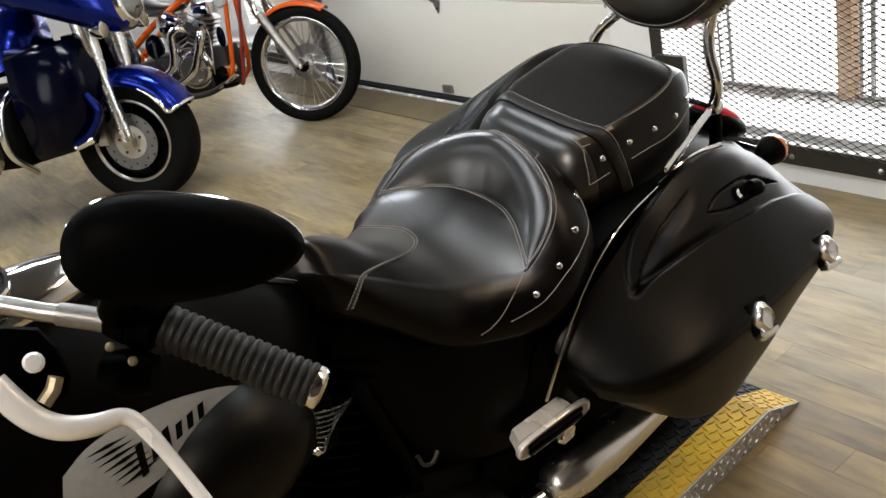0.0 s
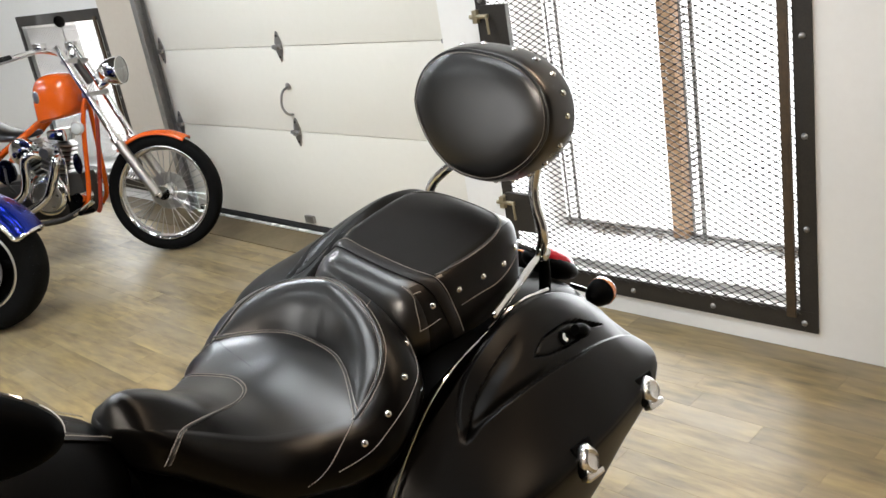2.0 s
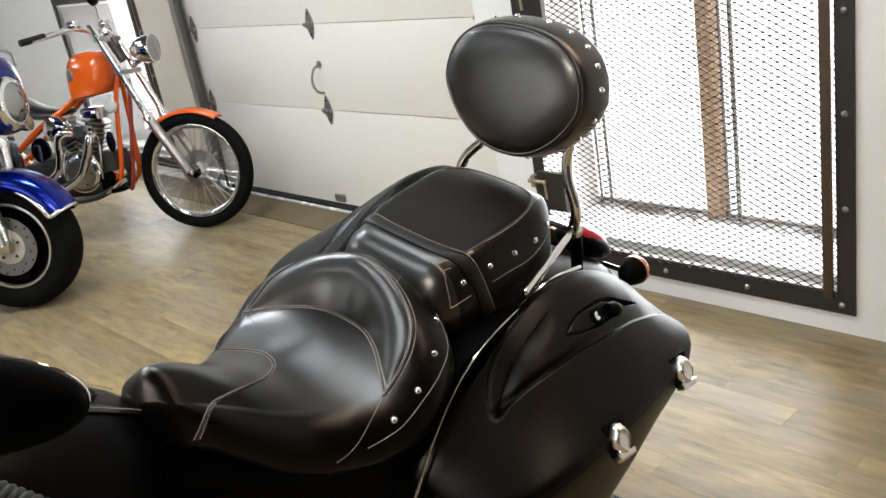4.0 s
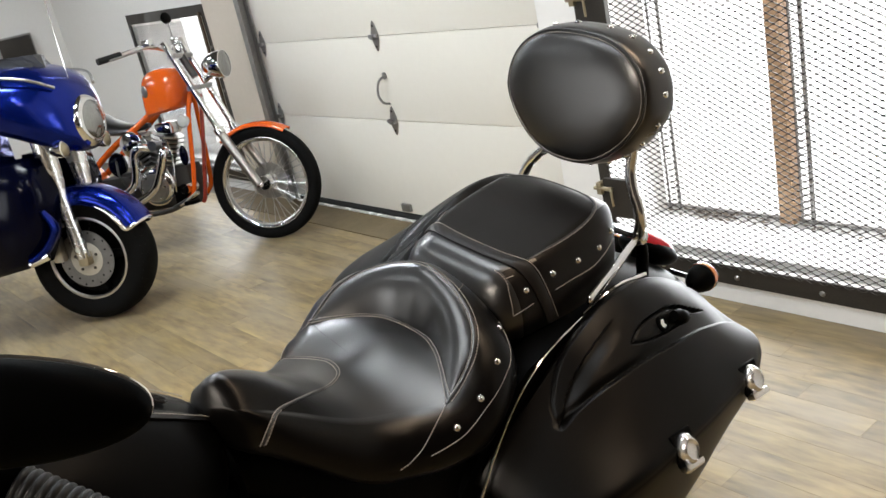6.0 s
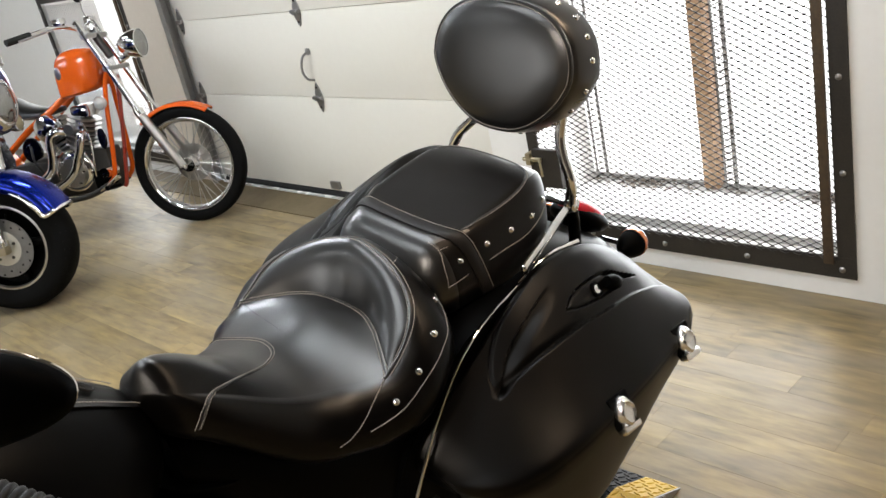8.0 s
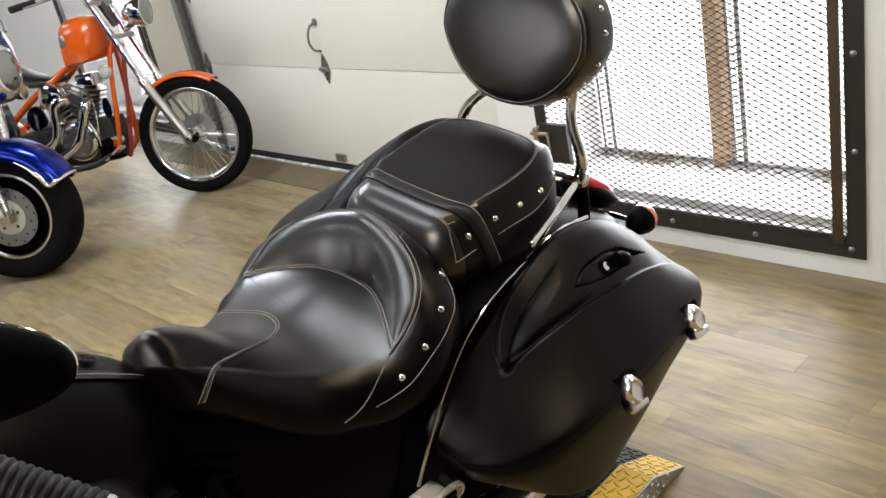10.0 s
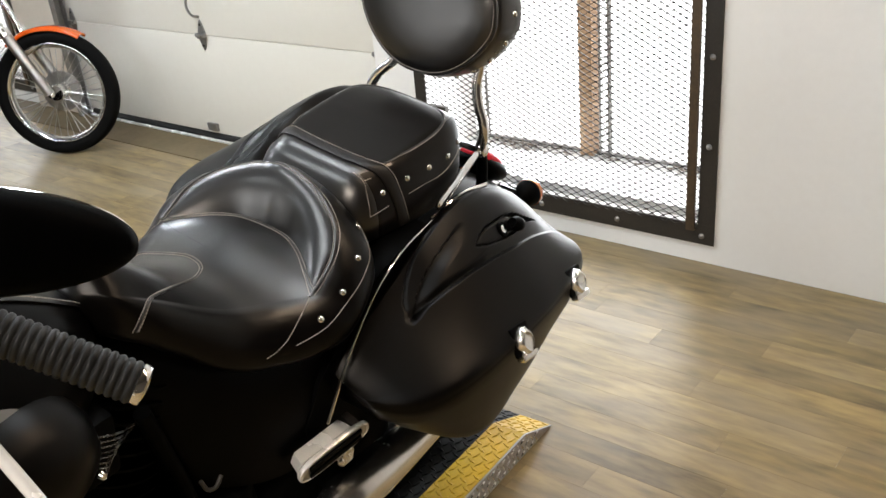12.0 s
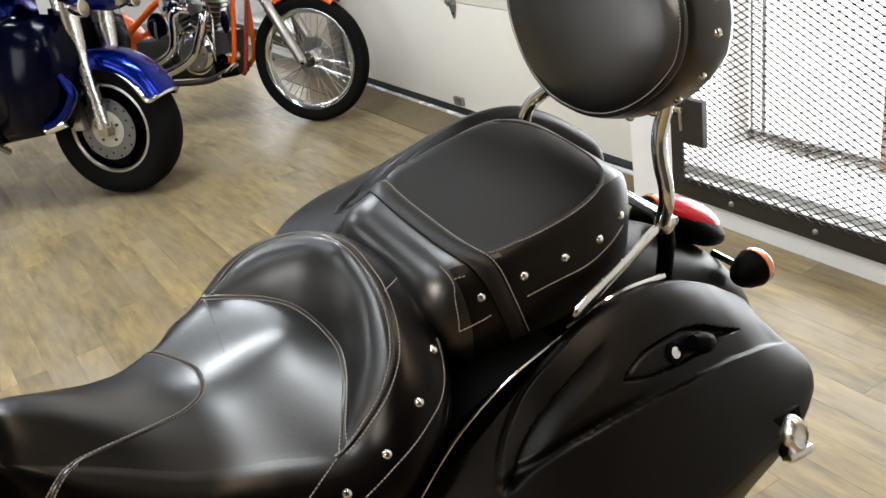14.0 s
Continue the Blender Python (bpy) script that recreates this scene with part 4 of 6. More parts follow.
part("piping", seam(seat_bvh, PIPING, 0.0024, 0.0006), M_LEATHER, seat, "raised leather piping")
part("stitching", stitches(seat_bvh, [(x * 1.02, y + 0.008, z) for x, y, z in PIPING]), M_THREAD, seat, "grey stitching")
part("stitching", stitches(seat_bvh, [(x * 0.985, y - 0.003, z) for x, y, z in PIPING]), M_THREAD, seat, "grey stitching")
NOSE = [(0.087, -0.445, 0.914), (0.09, -0.428, 0.94), (0.079, -0.405, 0.947), (0.064, -0.371, 0.933), (0.036, -0.318, 0.898), (0.017, -0.276, 0.879), (-0.004, -0.247, 0.872), (-0.038, -0.235, 0.869), (-0.071, -0.239, 0.865), (-0.118, -0.252, 0.851), (-0.13, -0.262, 0.84)]
part("nose_seam", seam(seat_bvh, NOSE, 0.002, 0.0), M_LEATHER, seat, "raised leather seam")
part("stitching", stitches(seat_bvh, [(x, y + 0.004, z) for x, y, z in NOSE]), M_THREAD, seat, "grey stitching")
part("stitching", stitches(seat_bvh, [(x * 0.96, y - 0.003, z) for x, y, z in NOSE]), M_THREAD, seat, "grey stitching")
for sgn in (1, -1):
    hem = [(other(x, sgn), y, z) for x, y, z in ((0.193, -0.235, 0.811), (0.197, -0.182, 0.816), (0.195, -0.129, 0.834), (0.182, -0.066, 0.859), (0.158, -0.022, 0.877), (0.13, 0.008, 0.895), (0.115, 0.018, 0.905))]
    part("stitching", stitches(seat_bvh, hem), M_THREAD, seat, "grey stitching")
    side = [(other(0.153, sgn), -0.168, 0.848), (other(0.165, sgn), -0.205, 0.836), (other(0.172, sgn), -0.245, 0.815), (other(0.172, sgn), -0.285, 0.80)]
    part("stitching", stitches(seat_bvh, side), M_THREAD, seat, "grey stitching")
    flap = [(other(0.019, sgn), -0.005, 0.955), (other(0.034, sgn), 0.012, 0.945), (other(0.045, sgn), -0.008, 0.948), (other(0.056, sgn), -0.030, 0.952)]
    part("stitching", stitches(seat_bvh, flap[1:]), M_THREAD, seat, "grey stitching")

# pillion strap and trim


def ribbon(bvh, front, rear, thick):
    a, b = drape(bvh, front, 0.0, 8), drape(bvh, rear, 0.0, 8)
    rings = []
    for (p, n), (q, m) in zip(a, b):
        rings.append([p - n * 0.002, p + n * thick * 0.8, p.lerp(q, 0.12) + n * thick * 1.15, p.lerp(q, 0.5) + (n + m).normalized() * thick * 1.3, p.lerp(q, 0.88) + m * thick * 1.15, q + m * thick * 0.8, q - m * 0.002])
    return loft(rings)


SF = [(0.134, 0.104, 0.852), (0.132, 0.094, 0.885), (0.126, 0.082, 0.924), (0.111, 0.074, 0.953), (0.089, 0.066, 0.972), (0.045, 0.061, 0.965), (PMID, 0.060, 0.965)]
SR = [(0.136, 0.128, 0.852), (0.134, 0.116, 0.885), (0.127, 0.103, 0.926), (0.113, 0.096, 0.955), (0.090, 0.089, 0.973), (0.045, 0.085, 0.965), (PMID, 0.084, 0.965)]
SF, SR = SF + mirror(SF, PMID)[::-1][1:], SR + mirror(SR, PMID)[::-1][1:]
strap = part("strap", ribbon(pillion_bvh, SF, SR, 0.0035), M_STRAP, pillion, "brown-black leather strap")
part("stitching", stitches(pillion_bvh, [(x, y + 0.0045, z) for x, y, z in SR], lift=0.0008), M_THREAD, pillion, "grey stitching")
TOP = [(0.098, 0.097, 0.978), (0.106, 0.154, 0.976), (0.108, 0.219, 0.98), (0.101, 0.268, 0.986), (0.081, 0.306, 0.992), (0.042, 0.334, 0.992), (PMID, 0.342, 0.99)]
TOP = TOP + mirror(TOP, PMID)[::-1][1:]
part("top_seam", seam(pillion_bvh, TOP, 0.0018, 0.0), M_LEATHER, pillion, "raised leather seam")
part("stitching", stitches(pillion_bvh, [(x * 1.03, y + 0.002, z) for x, y, z in TOP], lift=0.001), M_THREAD, pillion, "grey stitching")
BOL = [(0.004, 0.040, 0.986), (0.075, 0.037, 0.976), (0.101, 0.040, 0.961), (0.115, 0.033, 0.938), (0.122, 0.031, 0.915), (0.125, 0.029, 0.897)]
for sgn in (1, -1):
    part("stitching", stitches(pillion_bvh, [(other(x, sgn), y, z) for x, y, z in BOL[1:]]), M_THREAD, pillion, "grey stitching")
    part("stitching", stitches(pillion_bvh, [(other(0.125, sgn), 0.029, 0.897), (other(0.129, sgn), 0.054, 0.901), (other(0.131, sgn), 0.081, 0.904)]), M_THREAD, pillion, "grey stitching")
    part("stitching", stitches(pillion_bvh, [(other(0.101, sgn), 0.043, 0.961), (other(0.104, sgn), 0.052, 0.962), (other(0.108, sgn), 0.063, 0.962)]), M_THREAD, pillion, "grey stitching")
    part("stitching", stitches(pillion_bvh, [(other(0.132, sgn), 0.131, 0.906), (other(0.134, sgn), 0.176, 0.907), (other(0.135, sgn), 0.230, 0.906), (other(0.132, sgn), 0.272, 0.914), (other(0.122, sgn), 0.32, 0.925)]), M_THREAD, pillion, "grey stitching")

# backrest trim
PADRING = [PADM @ Vector((pad_outline(a)[0] * 0.955, -0.049, pad_outline(a)[1] * 0.955)) for a in np.linspace(0, 2 * math.pi, 40)]
part("piping", tube([p for p, _ in drape(pad_bvh, PADRING, 0.0004, 3)], 0.0022, 6), M_LEATHER, pad, "raised leather piping")
part("stitching", stitches(pad_bvh, [PADM @ Vector((pad_outline(a)[0] * 0.925, -0.054, pad_outline(a)[1] * 0.925)) for a in np.linspace(0, 2 * math.pi, 40)], 0.0045), M_THREAD, pad, "grey stitching")
for k in range(20):
    a = (k + 0.5) / 20 * 2 * math.pi
    x, z = pad_outline(a, 0.004)
    rivet(pad, pad_bvh, PADM @ Vector((x, -0.004, z)))

# sissy bar
bar = part("sissy_bar", tube([(0.118, 0.392, 0.885), (0.127, 0.382, 0.912), (0.132, 0.379, 0.938), (0.127, 0.379, 0.964), (0.113, 0.381, 0.992), (0.103, 0.384, 1.03), (0.098, 0.396, 1.10), (0.05, 0.41, 1.14), (-0.05, 0.41, 1.14), (-0.085, 0.396, 1.10), (-0.090, 0.384, 1.04), (-0.113, 0.381, 1.012), (-0.134, 0.380, 0.99), (-0.149, 0.379, 0.96), (-0.150, 0.382, 0.92), (-0.142, 0.392, 0.885)], 0.0105, 14, path=6), M_CHROME, bike, "chrome passenger backrest bar")
for sgn in (1, -1):
    a, b = Vector((0.122 * sgn, 0.392, 0.898)), Vector((0.163 * sgn, 0.178, 0.868))
    part("strut", tube([a, a.lerp(b, 0.03), a.lerp(b, 0.5), a.lerp(b, 0.94), a.lerp(b, 0.985), b], [0.008, 0.0115, 0.0115, 0.0115, 0.0095, 0.004], 14, flat=0.5), M_CHROME, bar, "flat chrome strut")
    part("mount", tube([(0.119 * sgn, 0.398, 0.888), (0.121 * sgn, 0.406, 0.85), (0.128 * sgn, 0.40, 0.80)], 0.0125, 10, path=4), M_PLASTIC, bar, "black mounting bracket")
    part("knob", revolve([(0, 0.0001), (0, 0.013), (0.012, 0.013), (0.014, 0.009), (0.014, 0.0001)], 14, "x", (0.122 * sgn - (0.0 if sgn > 0 else 0.014), 0.391, 0.897)), M_CHROME, bar)
    part("bag_stay", tube([(0.147 * sgn, 0.185, 0.835), (0.158 * sgn, 0.26, 0.858), (0.165 * sgn, 0.35, 0.85)], 0.004, 8, path=4), M_CHROME, bar)
part("cross_rod", tube([(-0.135, 0.43, 0.875), (0.112, 0.43, 0.875)], 0.009, 10), M_CHROME, bar)

# rear fender, tail lamp, signals
FC = Vector((0, 0.33, 0.33))


def fender_mesh(r, half, a0, a1, skirt, c=FC):
    rings = []
    for a in np.linspace(radians(a0), radians(a1), 26):
        out = []
        for t in np.linspace(-1, 1, 15):
            x = half * math.sin(t * math.pi / 2)
            drop = skirt * (1 - math.cos(t * math.pi / 2)) ** 1.6
            rr = r - drop
            out.append((x, c.y + rr * math.cos(a), c.z + rr * math.sin(a)))
        inn = [(x * 0.96, c.y + (y - c.y) * 0.985, c.z + (z - c.z) * 0.985) for x, y, z in out[::-1]]
        rings.append(out + inn)
    return loft(rings)


part("rear_fender", fender_mesh(0.47, 0.115, -12, 150, 0.10), M_MATTE, bike, "matte black rear fender", smooth=50)
tail = part("tail_lamp", ellipsoid((0, 0.618, 0.735), (0.062, 0.085, 0.030), 20, Matrix.Rotation(radians(-34), 4, "X")), M_PLASTIC, bike, "tail lamp with red lens")
part("lens", ellipsoid((0, 0.620, 0.748), (0.050, 0.078, 0.028), 20, Matrix.Rotation(radians(-34), 4, "X")), M_REDLENS, tail, "red lens")
for sgn in (1, -1):
    sig = part("turn_signal", revolve([(-0.034, 0.006), (-0.03, 0.014), (-0.02, 0.022), (-0.008, 0.028), (0.006, 0.0315), (0.0115, 0.032), (0.0115, 0.001)], 20, "y", (0.112 * sgn, 0.648, 0.683)), M_PLASTIC, bike, "black turn signal with amber lens")
    part("lens", revolve([(0.012, 0.0335), (0.024, 0.0332), (0.033, 0.027), (0.038, 0.014), (0.04, 0.0005)], 20, "y", (0.112 * sgn, 0.648, 0.683)), M_AMBER, sig, "amber lens")
    part("stalk", tube([(0.035 * sgn, 0.655, 0.675), (0.1 * sgn, 0.648, 0.682)], 0.006, 8), M_CHROME, sig)

# wheels
def wheel(parent, c, r, width, spokes=0, mats=(M_RUBBER, M_ALU), inner=0.8):
    """Tyre, rim and hub; inner is the rim's share of the radius."""
    h = width / 2
    q, g = inner, (1 - inner) / 0.2
    side = [(0.72, q), (0.92, q + 0.06 * g), (1.0, q + 0.11 * g), (0.93, q + 0.15 * g), (0.78, q + 0.178 * g), (0.4, q + 0.195 * g)]
    rub = revolve([(-h * k, r * v) for k, v in side] + [(0, r)] + [(h * k, r * v) for k, v in side[::-1]], 56, "x", c)
    w = part("wheel", rub, mats[0], parent, "tyre on its rim", smooth=60)
    part("rim", revolve([(-h * 0.72, r * q), (-h * 0.74, r * (q - 0.02)), (-h * 0.5, r * (q - 0.045)), (0, r * (q - 0.08)), (h * 0.5, r * (q - 0.045)), (h * 0.74, r * (q - 0.02)), (h * 0.72, r * q)], 48, "x", c), mats[1], w, smooth=60)
    if width > 0.12:
        bm = bmesh.new()
        for k in range(44):
            a = k / 44 * 2 * math.pi
            for s in (1, -1):
                pts = []
                for x, da in ((0.12, 0.0), (0.55, 0.05), (0.9, 0.06)):
                    rr = r * (0.9925 - 0.095 * x ** 3)
                    pts.append(Vector(c) + Vector((s * h * x, rr * math.cos(a + da + 0.035 * s), rr * math.sin(a + da + 0.035 * s))))
                tube(pts, 0.0028, 5, bm=bm)
        part("tread_blocks", bm, mats[0], w, kind="stuff")
    part("hub", revolve([(-h * 0.9, 0.001), (-h * 0.9, r * 0.12), (-h * 0.3, r * 0.15), (h * 0.3, r * 0.15), (h * 0.9, r * 0.12), (h * 0.9, 0.001)], 24, "x", c), mats[1], w)
    if spokes:
        bm = bmesh.new()
        for k in range(spokes):
            a = k / spokes * 2 * math.pi
            s = 1 if k % 2 else -1
            b = a + (0.32 if (k // 2) % 2 else -0.32)
            tube([Vector(c) + Vector((s * h * 0.75, r * 0.13 * math.cos(a), r * 0.13 * math.sin(a))), Vector(c) + Vector((0, r * 0.745 * math.cos(b), r * 0.745 * math.sin(b)))], 0.0023, 5, bm=bm)
        part("spokes", bm, M_ALU, w, "bright wire spokes", kind="stuff")
    return w


wheel(bike, (0, 0.33, 0.322), 0.334, 0.13)

# side covers and engine: dark block below the seats
COVER = [(-0.47, 0.07, 0.90, 0.70), (-0.42, 0.105, 0.875, 0.62), (-0.33, 0.145, 0.835, 0.56), (-0.24, 0.165, 0.805, 0.53), (-0.14, 0.172, 0.81, 0.52), (-0.02, 0.168, 0.84, 0.52), (0.1, 0.15, 0.86, 0.54), (0.2, 0.13, 0.85, 0.6), (0.3, 0.11, 0.84, 0.66)]
part("side_cover", loft(sections(COVER, np.linspace(-0.47, 0.3, 26), 25, 3.2)), M_TANK, bike, "matte black side cover", smooth=50)
eng = part("engine", box(-0.16, 0.16, -0.86, -0.28, 0.24, 0.56, 0.06), M_PLASTIC, bike, "black V-twin engine", smooth=60)
part("primary_cover", loft([[(x, -0.52 + ry * math.cos(a), 0.43 + rz * math.sin(a)) for a in np.linspace(0, 2 * math.pi, 32, endpoint=False)] for x, ry, rz in ((0.15, 0.26, 0.125), (0.2, 0.255, 0.12), (0.215, 0.235, 0.1), (0.218, 0.1, 0.05))]), M_MATTE, eng, "black primary cover", smooth=50)
for yc, tilt in ((-0.52, 20), (-0.76, -24)):
    cyl = part("cylinder", tube([(0, yc, 0.52), (0, yc + 0.3 * math.sin(radians(tilt)), 0.52 + 0.30)], 0.062, 20), M_PLASTIC, eng)
    for k in range(10):
        t = 0.06 + 0.024 * k
        c = (0, yc + t * math.sin(radians(tilt)), 0.53 + t)
        bm = revolve([(-0.0022, 0.06), (-0.0022, 0.098), (0.0022, 0.098), (0.0022, 0.06)], 24, "z", closed=True)
        bm.transform(Matrix.Translation(c) @ Matrix.Rotation(radians(-tilt), 4, "X"))
        part("fin", bm, M_PLASTIC, cyl)
# head fins with machined edges, seen past the grip
head_ob = part("rocker_cover", box(0.02, 0.125, -0.60, -0.52, 0.74, 0.845, 0.012), M_PLASTIC, eng, "black finned head with machined edges")
for k in range(9):
    t = k / 8
    a, b = Vector((0.16, -0.588, 0.868 - 0.079 * t)), Vector((0.12 + 0.012 * t, -0.507 - 0.045 * t, 0.80 + 0.012 - 0.034 * t))
    b = b + (b - a) * (0.75 - 0.45 * t)
    mid = a.lerp(b, 0.5) + Vector((0.006, 0.0, -0.006))
    a2 = a.lerp(b, 0.02 + 0.25 * t)
    part("machined_edge", tube([a2, mid, b], 0.0015, 6, path=3), M_POLISH, head_ob, "bright machined fin edge")
part("knee_cover", loft([[(0.10 + 0.10 * k, -0.70 + 0.13 * ry * math.cos(a) + 0.02 * math.sin(a), 0.86 + 0.095 * ry * math.sin(a)) for a in np.linspace(0, 2 * math.pi, 28, endpoint=False)] for k, ry in ((0.0, 1.0), (0.5, 0.98), (0.85, 0.86), (1.05, 0.6), (1.12, 0.25))]), M_MATTE, eng, "matte black domed intake cover", smooth=50)
part("bolt", revolve([(0, 0.0001), (0.0, 0.006), (0.005, 0.004), (0.006, 0.0001)], 10, "x", (0.206, -0.606, 0.852)), M_CHROME, eng)
part("frame_tube", tube([(0.11, -0.47, 0.80), (0.112, -0.45, 0.73), (0.12, -0.42, 0.62), (0.13, -0.40, 0.5)], 0.013, 10, path=4), M_PLASTIC, bike, "black frame tube")
part("hose", tube([(0.17, -0.43, 0.672), (0.178, -0.425, 0.655), (0.18, -0.41, 0.65), (0.176, -0.395, 0.66)], 0.0035, 8, path=4), M_STEEL, bike)
# added block darkens the gap where the platform deck would show
part("gearbox", box(-0.15, 0.148, -0.32, 0.1, 0.2, 0.5, 0.04), M_PLASTIC, eng, "black gearbox block, added to hide the deck behind it", smooth=60)
part("swing_arm", tube([(0.15, -0.3, 0.36), (0.15, 0.33, 0.34)], 0.03, 12), M_PLASTIC, bike)

# fuel tank with leather console and feathered decal
TANK = [(-0.478, 0.045, 0.955, 0.89), (-0.50, 0.075, 0.972, 0.875), (-0.55, 0.112, 1.008, 0.865), (-0.62, 0.14, 1.045, 0.858), (-0.70, 0.158, 1.070, 0.858), (-0.80, 0.167, 1.085, 0.865), (-0.92, 0.158, 1.085, 0.88), (-1.02, 0.12, 1.065, 0.92), (-1.07, 0.06, 1.03, 0.96)]
tank = part("fuel_tank", loft(sections(TANK, np.linspace(-0.478, -1.07, 30), 33, 2.4)), M_TANK, bike, "matte black fuel tank with silver feather decal", smooth=60)
tank_bvh = tree_of(tank)
CL = [(0.040, -0.482, 0.962), (0.045, -0.53, 0.99), (0.047, -0.60, 1.035), (0.045, -0.68, 1.062)]
part("console", ribbon(tank_bvh, CL, mirror(CL, 0.0), 0.004), M_LEATHER_TOP, tank, "black leather tank console")
for sgn in (1, -1):
    line = [(x * sgn * 0.92, y, z + 0.004) for x, y, z in CL]
    part("stitching", stitches(tree_of(tank), line, lift=0.0065), M_THREAD, tank, "grey stitching")
ring = [(0.0 + 0.011 * math.cos(a), -0.535 + 0.014 * math.sin(a), 1.0) for a in np.linspace(0, 2 * math.pi, 20)]
part("embossing", seam(tank_bvh, ring, 0.0016, 0.0045), M_STRAP, tank, "embossed oval badge on the console")
for dx in (-0.005, 0.0, 0.005):
    part("embossing", seam(tank_bvh, [(dx, -0.543, 1.0), (dx + 0.001, -0.535, 1.0), (dx, -0.527, 1.0)], 0.0014, 0.0045), M_STRAP, tank)


def patch(bvh, outline, lift=0.0012):
    """A thin decal of the given outline laid on the surface."""
    bm = bmesh.new()
    pts = [drape(bvh, [p, p, p], lift, 1)[0][0] for p in outline]
    mid = bvh.find_nearest(sum(pts, Vector()) / len(pts))
    c = bm.verts.new(mid[0] + mid[1] * lift)
    vs = [bm.verts.new(p) for p in pts]
    for i in range(len(vs)):
        bm.faces.new((c, vs[i], vs[(i + 1) % len(vs)]))
    return bm


def feather(y0, z0, y1, z1, w):
    """A long pointed leaf between two spots of the tank's side."""
    a, b = Vector((0.16, y0, z0)), Vector((0.16, y1, z1))
    d = (b - a).normalized()
    s = Vector((0, -d.z, d.y)) * w
    return [a, a.lerp(b, 0.25) + s * 0.8, a.lerp(b, 0.55) + s, a.lerp(b, 0.85) + s * 0.6, b, a.lerp(b, 0.85) - s * 0.6, a.lerp(b, 0.55) - s, a.lerp(b, 0.25) - s * 0.8]


def laid(outline, lift, n=14):
    """A decal filled between its upper and lower edges, laid on the tank."""
    up, low = outline
    bm = bmesh.new()
    rows = []
    for a, b in zip(smooth_path(up, n), smooth_path(low, n)):
        row = []
        for k in range(7):
            place, nrm, _, _ = tank_bvh.find_nearest(a.lerp(b, k / 6))
            row.append(bm.verts.new(place + nrm * lift))
        rows.append(row)
    for a, b in zip(rows, rows[1:]):
        for k in range(6):
            bm.faces.new((a[k], a[k + 1], b[k + 1], b[k]))
    return bm


wing = part("wing_decal", laid(([(0.149, -0.865, 0.985), (0.144, -0.828, 0.998), (0.142, -0.771, 0.998), (0.14, -0.713, 0.983), (0.138, -0.657, 0.956), (0.14, -0.639, 0.93)],
                               [(0.16, -0.885, 0.94), (0.165, -0.85, 0.915), (0.163, -0.78, 0.920), (0.155, -0.71, 0.921), (0.146, -0.665, 0.924), (0.14, -0.639, 0.928)]), 0.0012), M_SILVER, tank, "silver-grey feathered wing decal", smooth=0)
for i in range(7):
    t = i / 6
    a, b = (0.15, -0.84 + 0.02 * t, 0.99 - 0.052 * t), (0.15, -0.79 + 0.02 * t, 0.987 - 0.045 * t)
    part("feather_slit", patch(tank_bvh, [(0.15, a[1], a[2]), (0.15, (a[1] + b[1]) / 2, (a[2] + b[2]) / 2 + 0.0026), (0.15, b[1], b[2]), (0.15, (a[1] + b[1]) / 2, (a[2] + b[2]) / 2 - 0.0022)], 0.002), M_GROOVE, wing, smooth=0)
for i in range(8):
    t = i / 7
    a, b = (-0.745 + 0.06 * t, 0.931 - 0.004 * t), (-0.700 + 0.05 * t, 0.924 + 0.004 * t)
    part("feather_slit", patch(tank_bvh, [(0.15, a[0], a[1]), (0.15, (a[0] + b[0]) / 2, (a[1] + b[1]) / 2 + 0.002), (0.15, b[0], b[1]), (0.15, (a[0] + b[0]) / 2, (a[1] + b[1]) / 2 - 0.002)], 0.002), M_GROOVE, wing, smooth=0)
for i in range(6):
    y0, z0 = -0.79 + 0.0165 * i, 0.951 + 0.0018 * i
    w, h = 0.0058, (0.022, 0.011, 0.016, 0.010, 0.010, 0.010)[i]
    part("lettering_bar", patch(tank_bvh, [(0.155, y0 - w, z0 - h * 0.8), (0.155, y0 + w * 0.5, z0 - h * 0.7), (0.152, y0 + w * 1.6, z0 + h), (0.152, y0, z0 + h * 0.9)], 0.0022), M_GROOVE, wing, "dark lettering bar", smooth=0)
dash = part("dash", ellipsoid((-0.01, -0.83, 1.098), (0.05, 0.13, 0.035), 24), M_CHROME, bike, "chrome tank-top dash with dial")
part("dial", revolve([(0, 0.0001), (0, 0.043), (0.01, 0.045), (0.012, 0.04), (0.009, 0.0001)], 28, "z", (-0.01, -0.85, 1.122)), M_PLASTIC, dash)
part("dial_ring", revolve([(0.0, 0.043), (0.016, 0.046), (0.016, 0.041), (0.0, 0.041)], 28, "z", (-0.01, -0.85, 1.122), closed=True), M_CHROME, dash)

# handlebar, controls and mirror
half = [(0.46, -0.78, 1.272), (0.425, -0.805, 1.292), (0.397, -0.831, 1.301), (0.363, -0.863, 1.312), (0.325, -0.897, 1.320), (0.270, -0.945, 1.295), (0.16, -1.0, 1.22), (0.06, -1.02, 1.14)]
hb = part("handlebar", tube(half + [(-x, y, z) for x, y, z in half[::-1]], 0.0068, 12, path=6), M_ALU, bike, "polished handlebar")
# the controls are laid out about a spot above the bars and drawn in towards it
SPOT = Vector((0.9155, -0.9787, 1.6728))
DRAWN = Matrix.Translation(SPOT) @ Matrix.Scale(0.75, 4) @ Matrix.Translation(-SPOT)


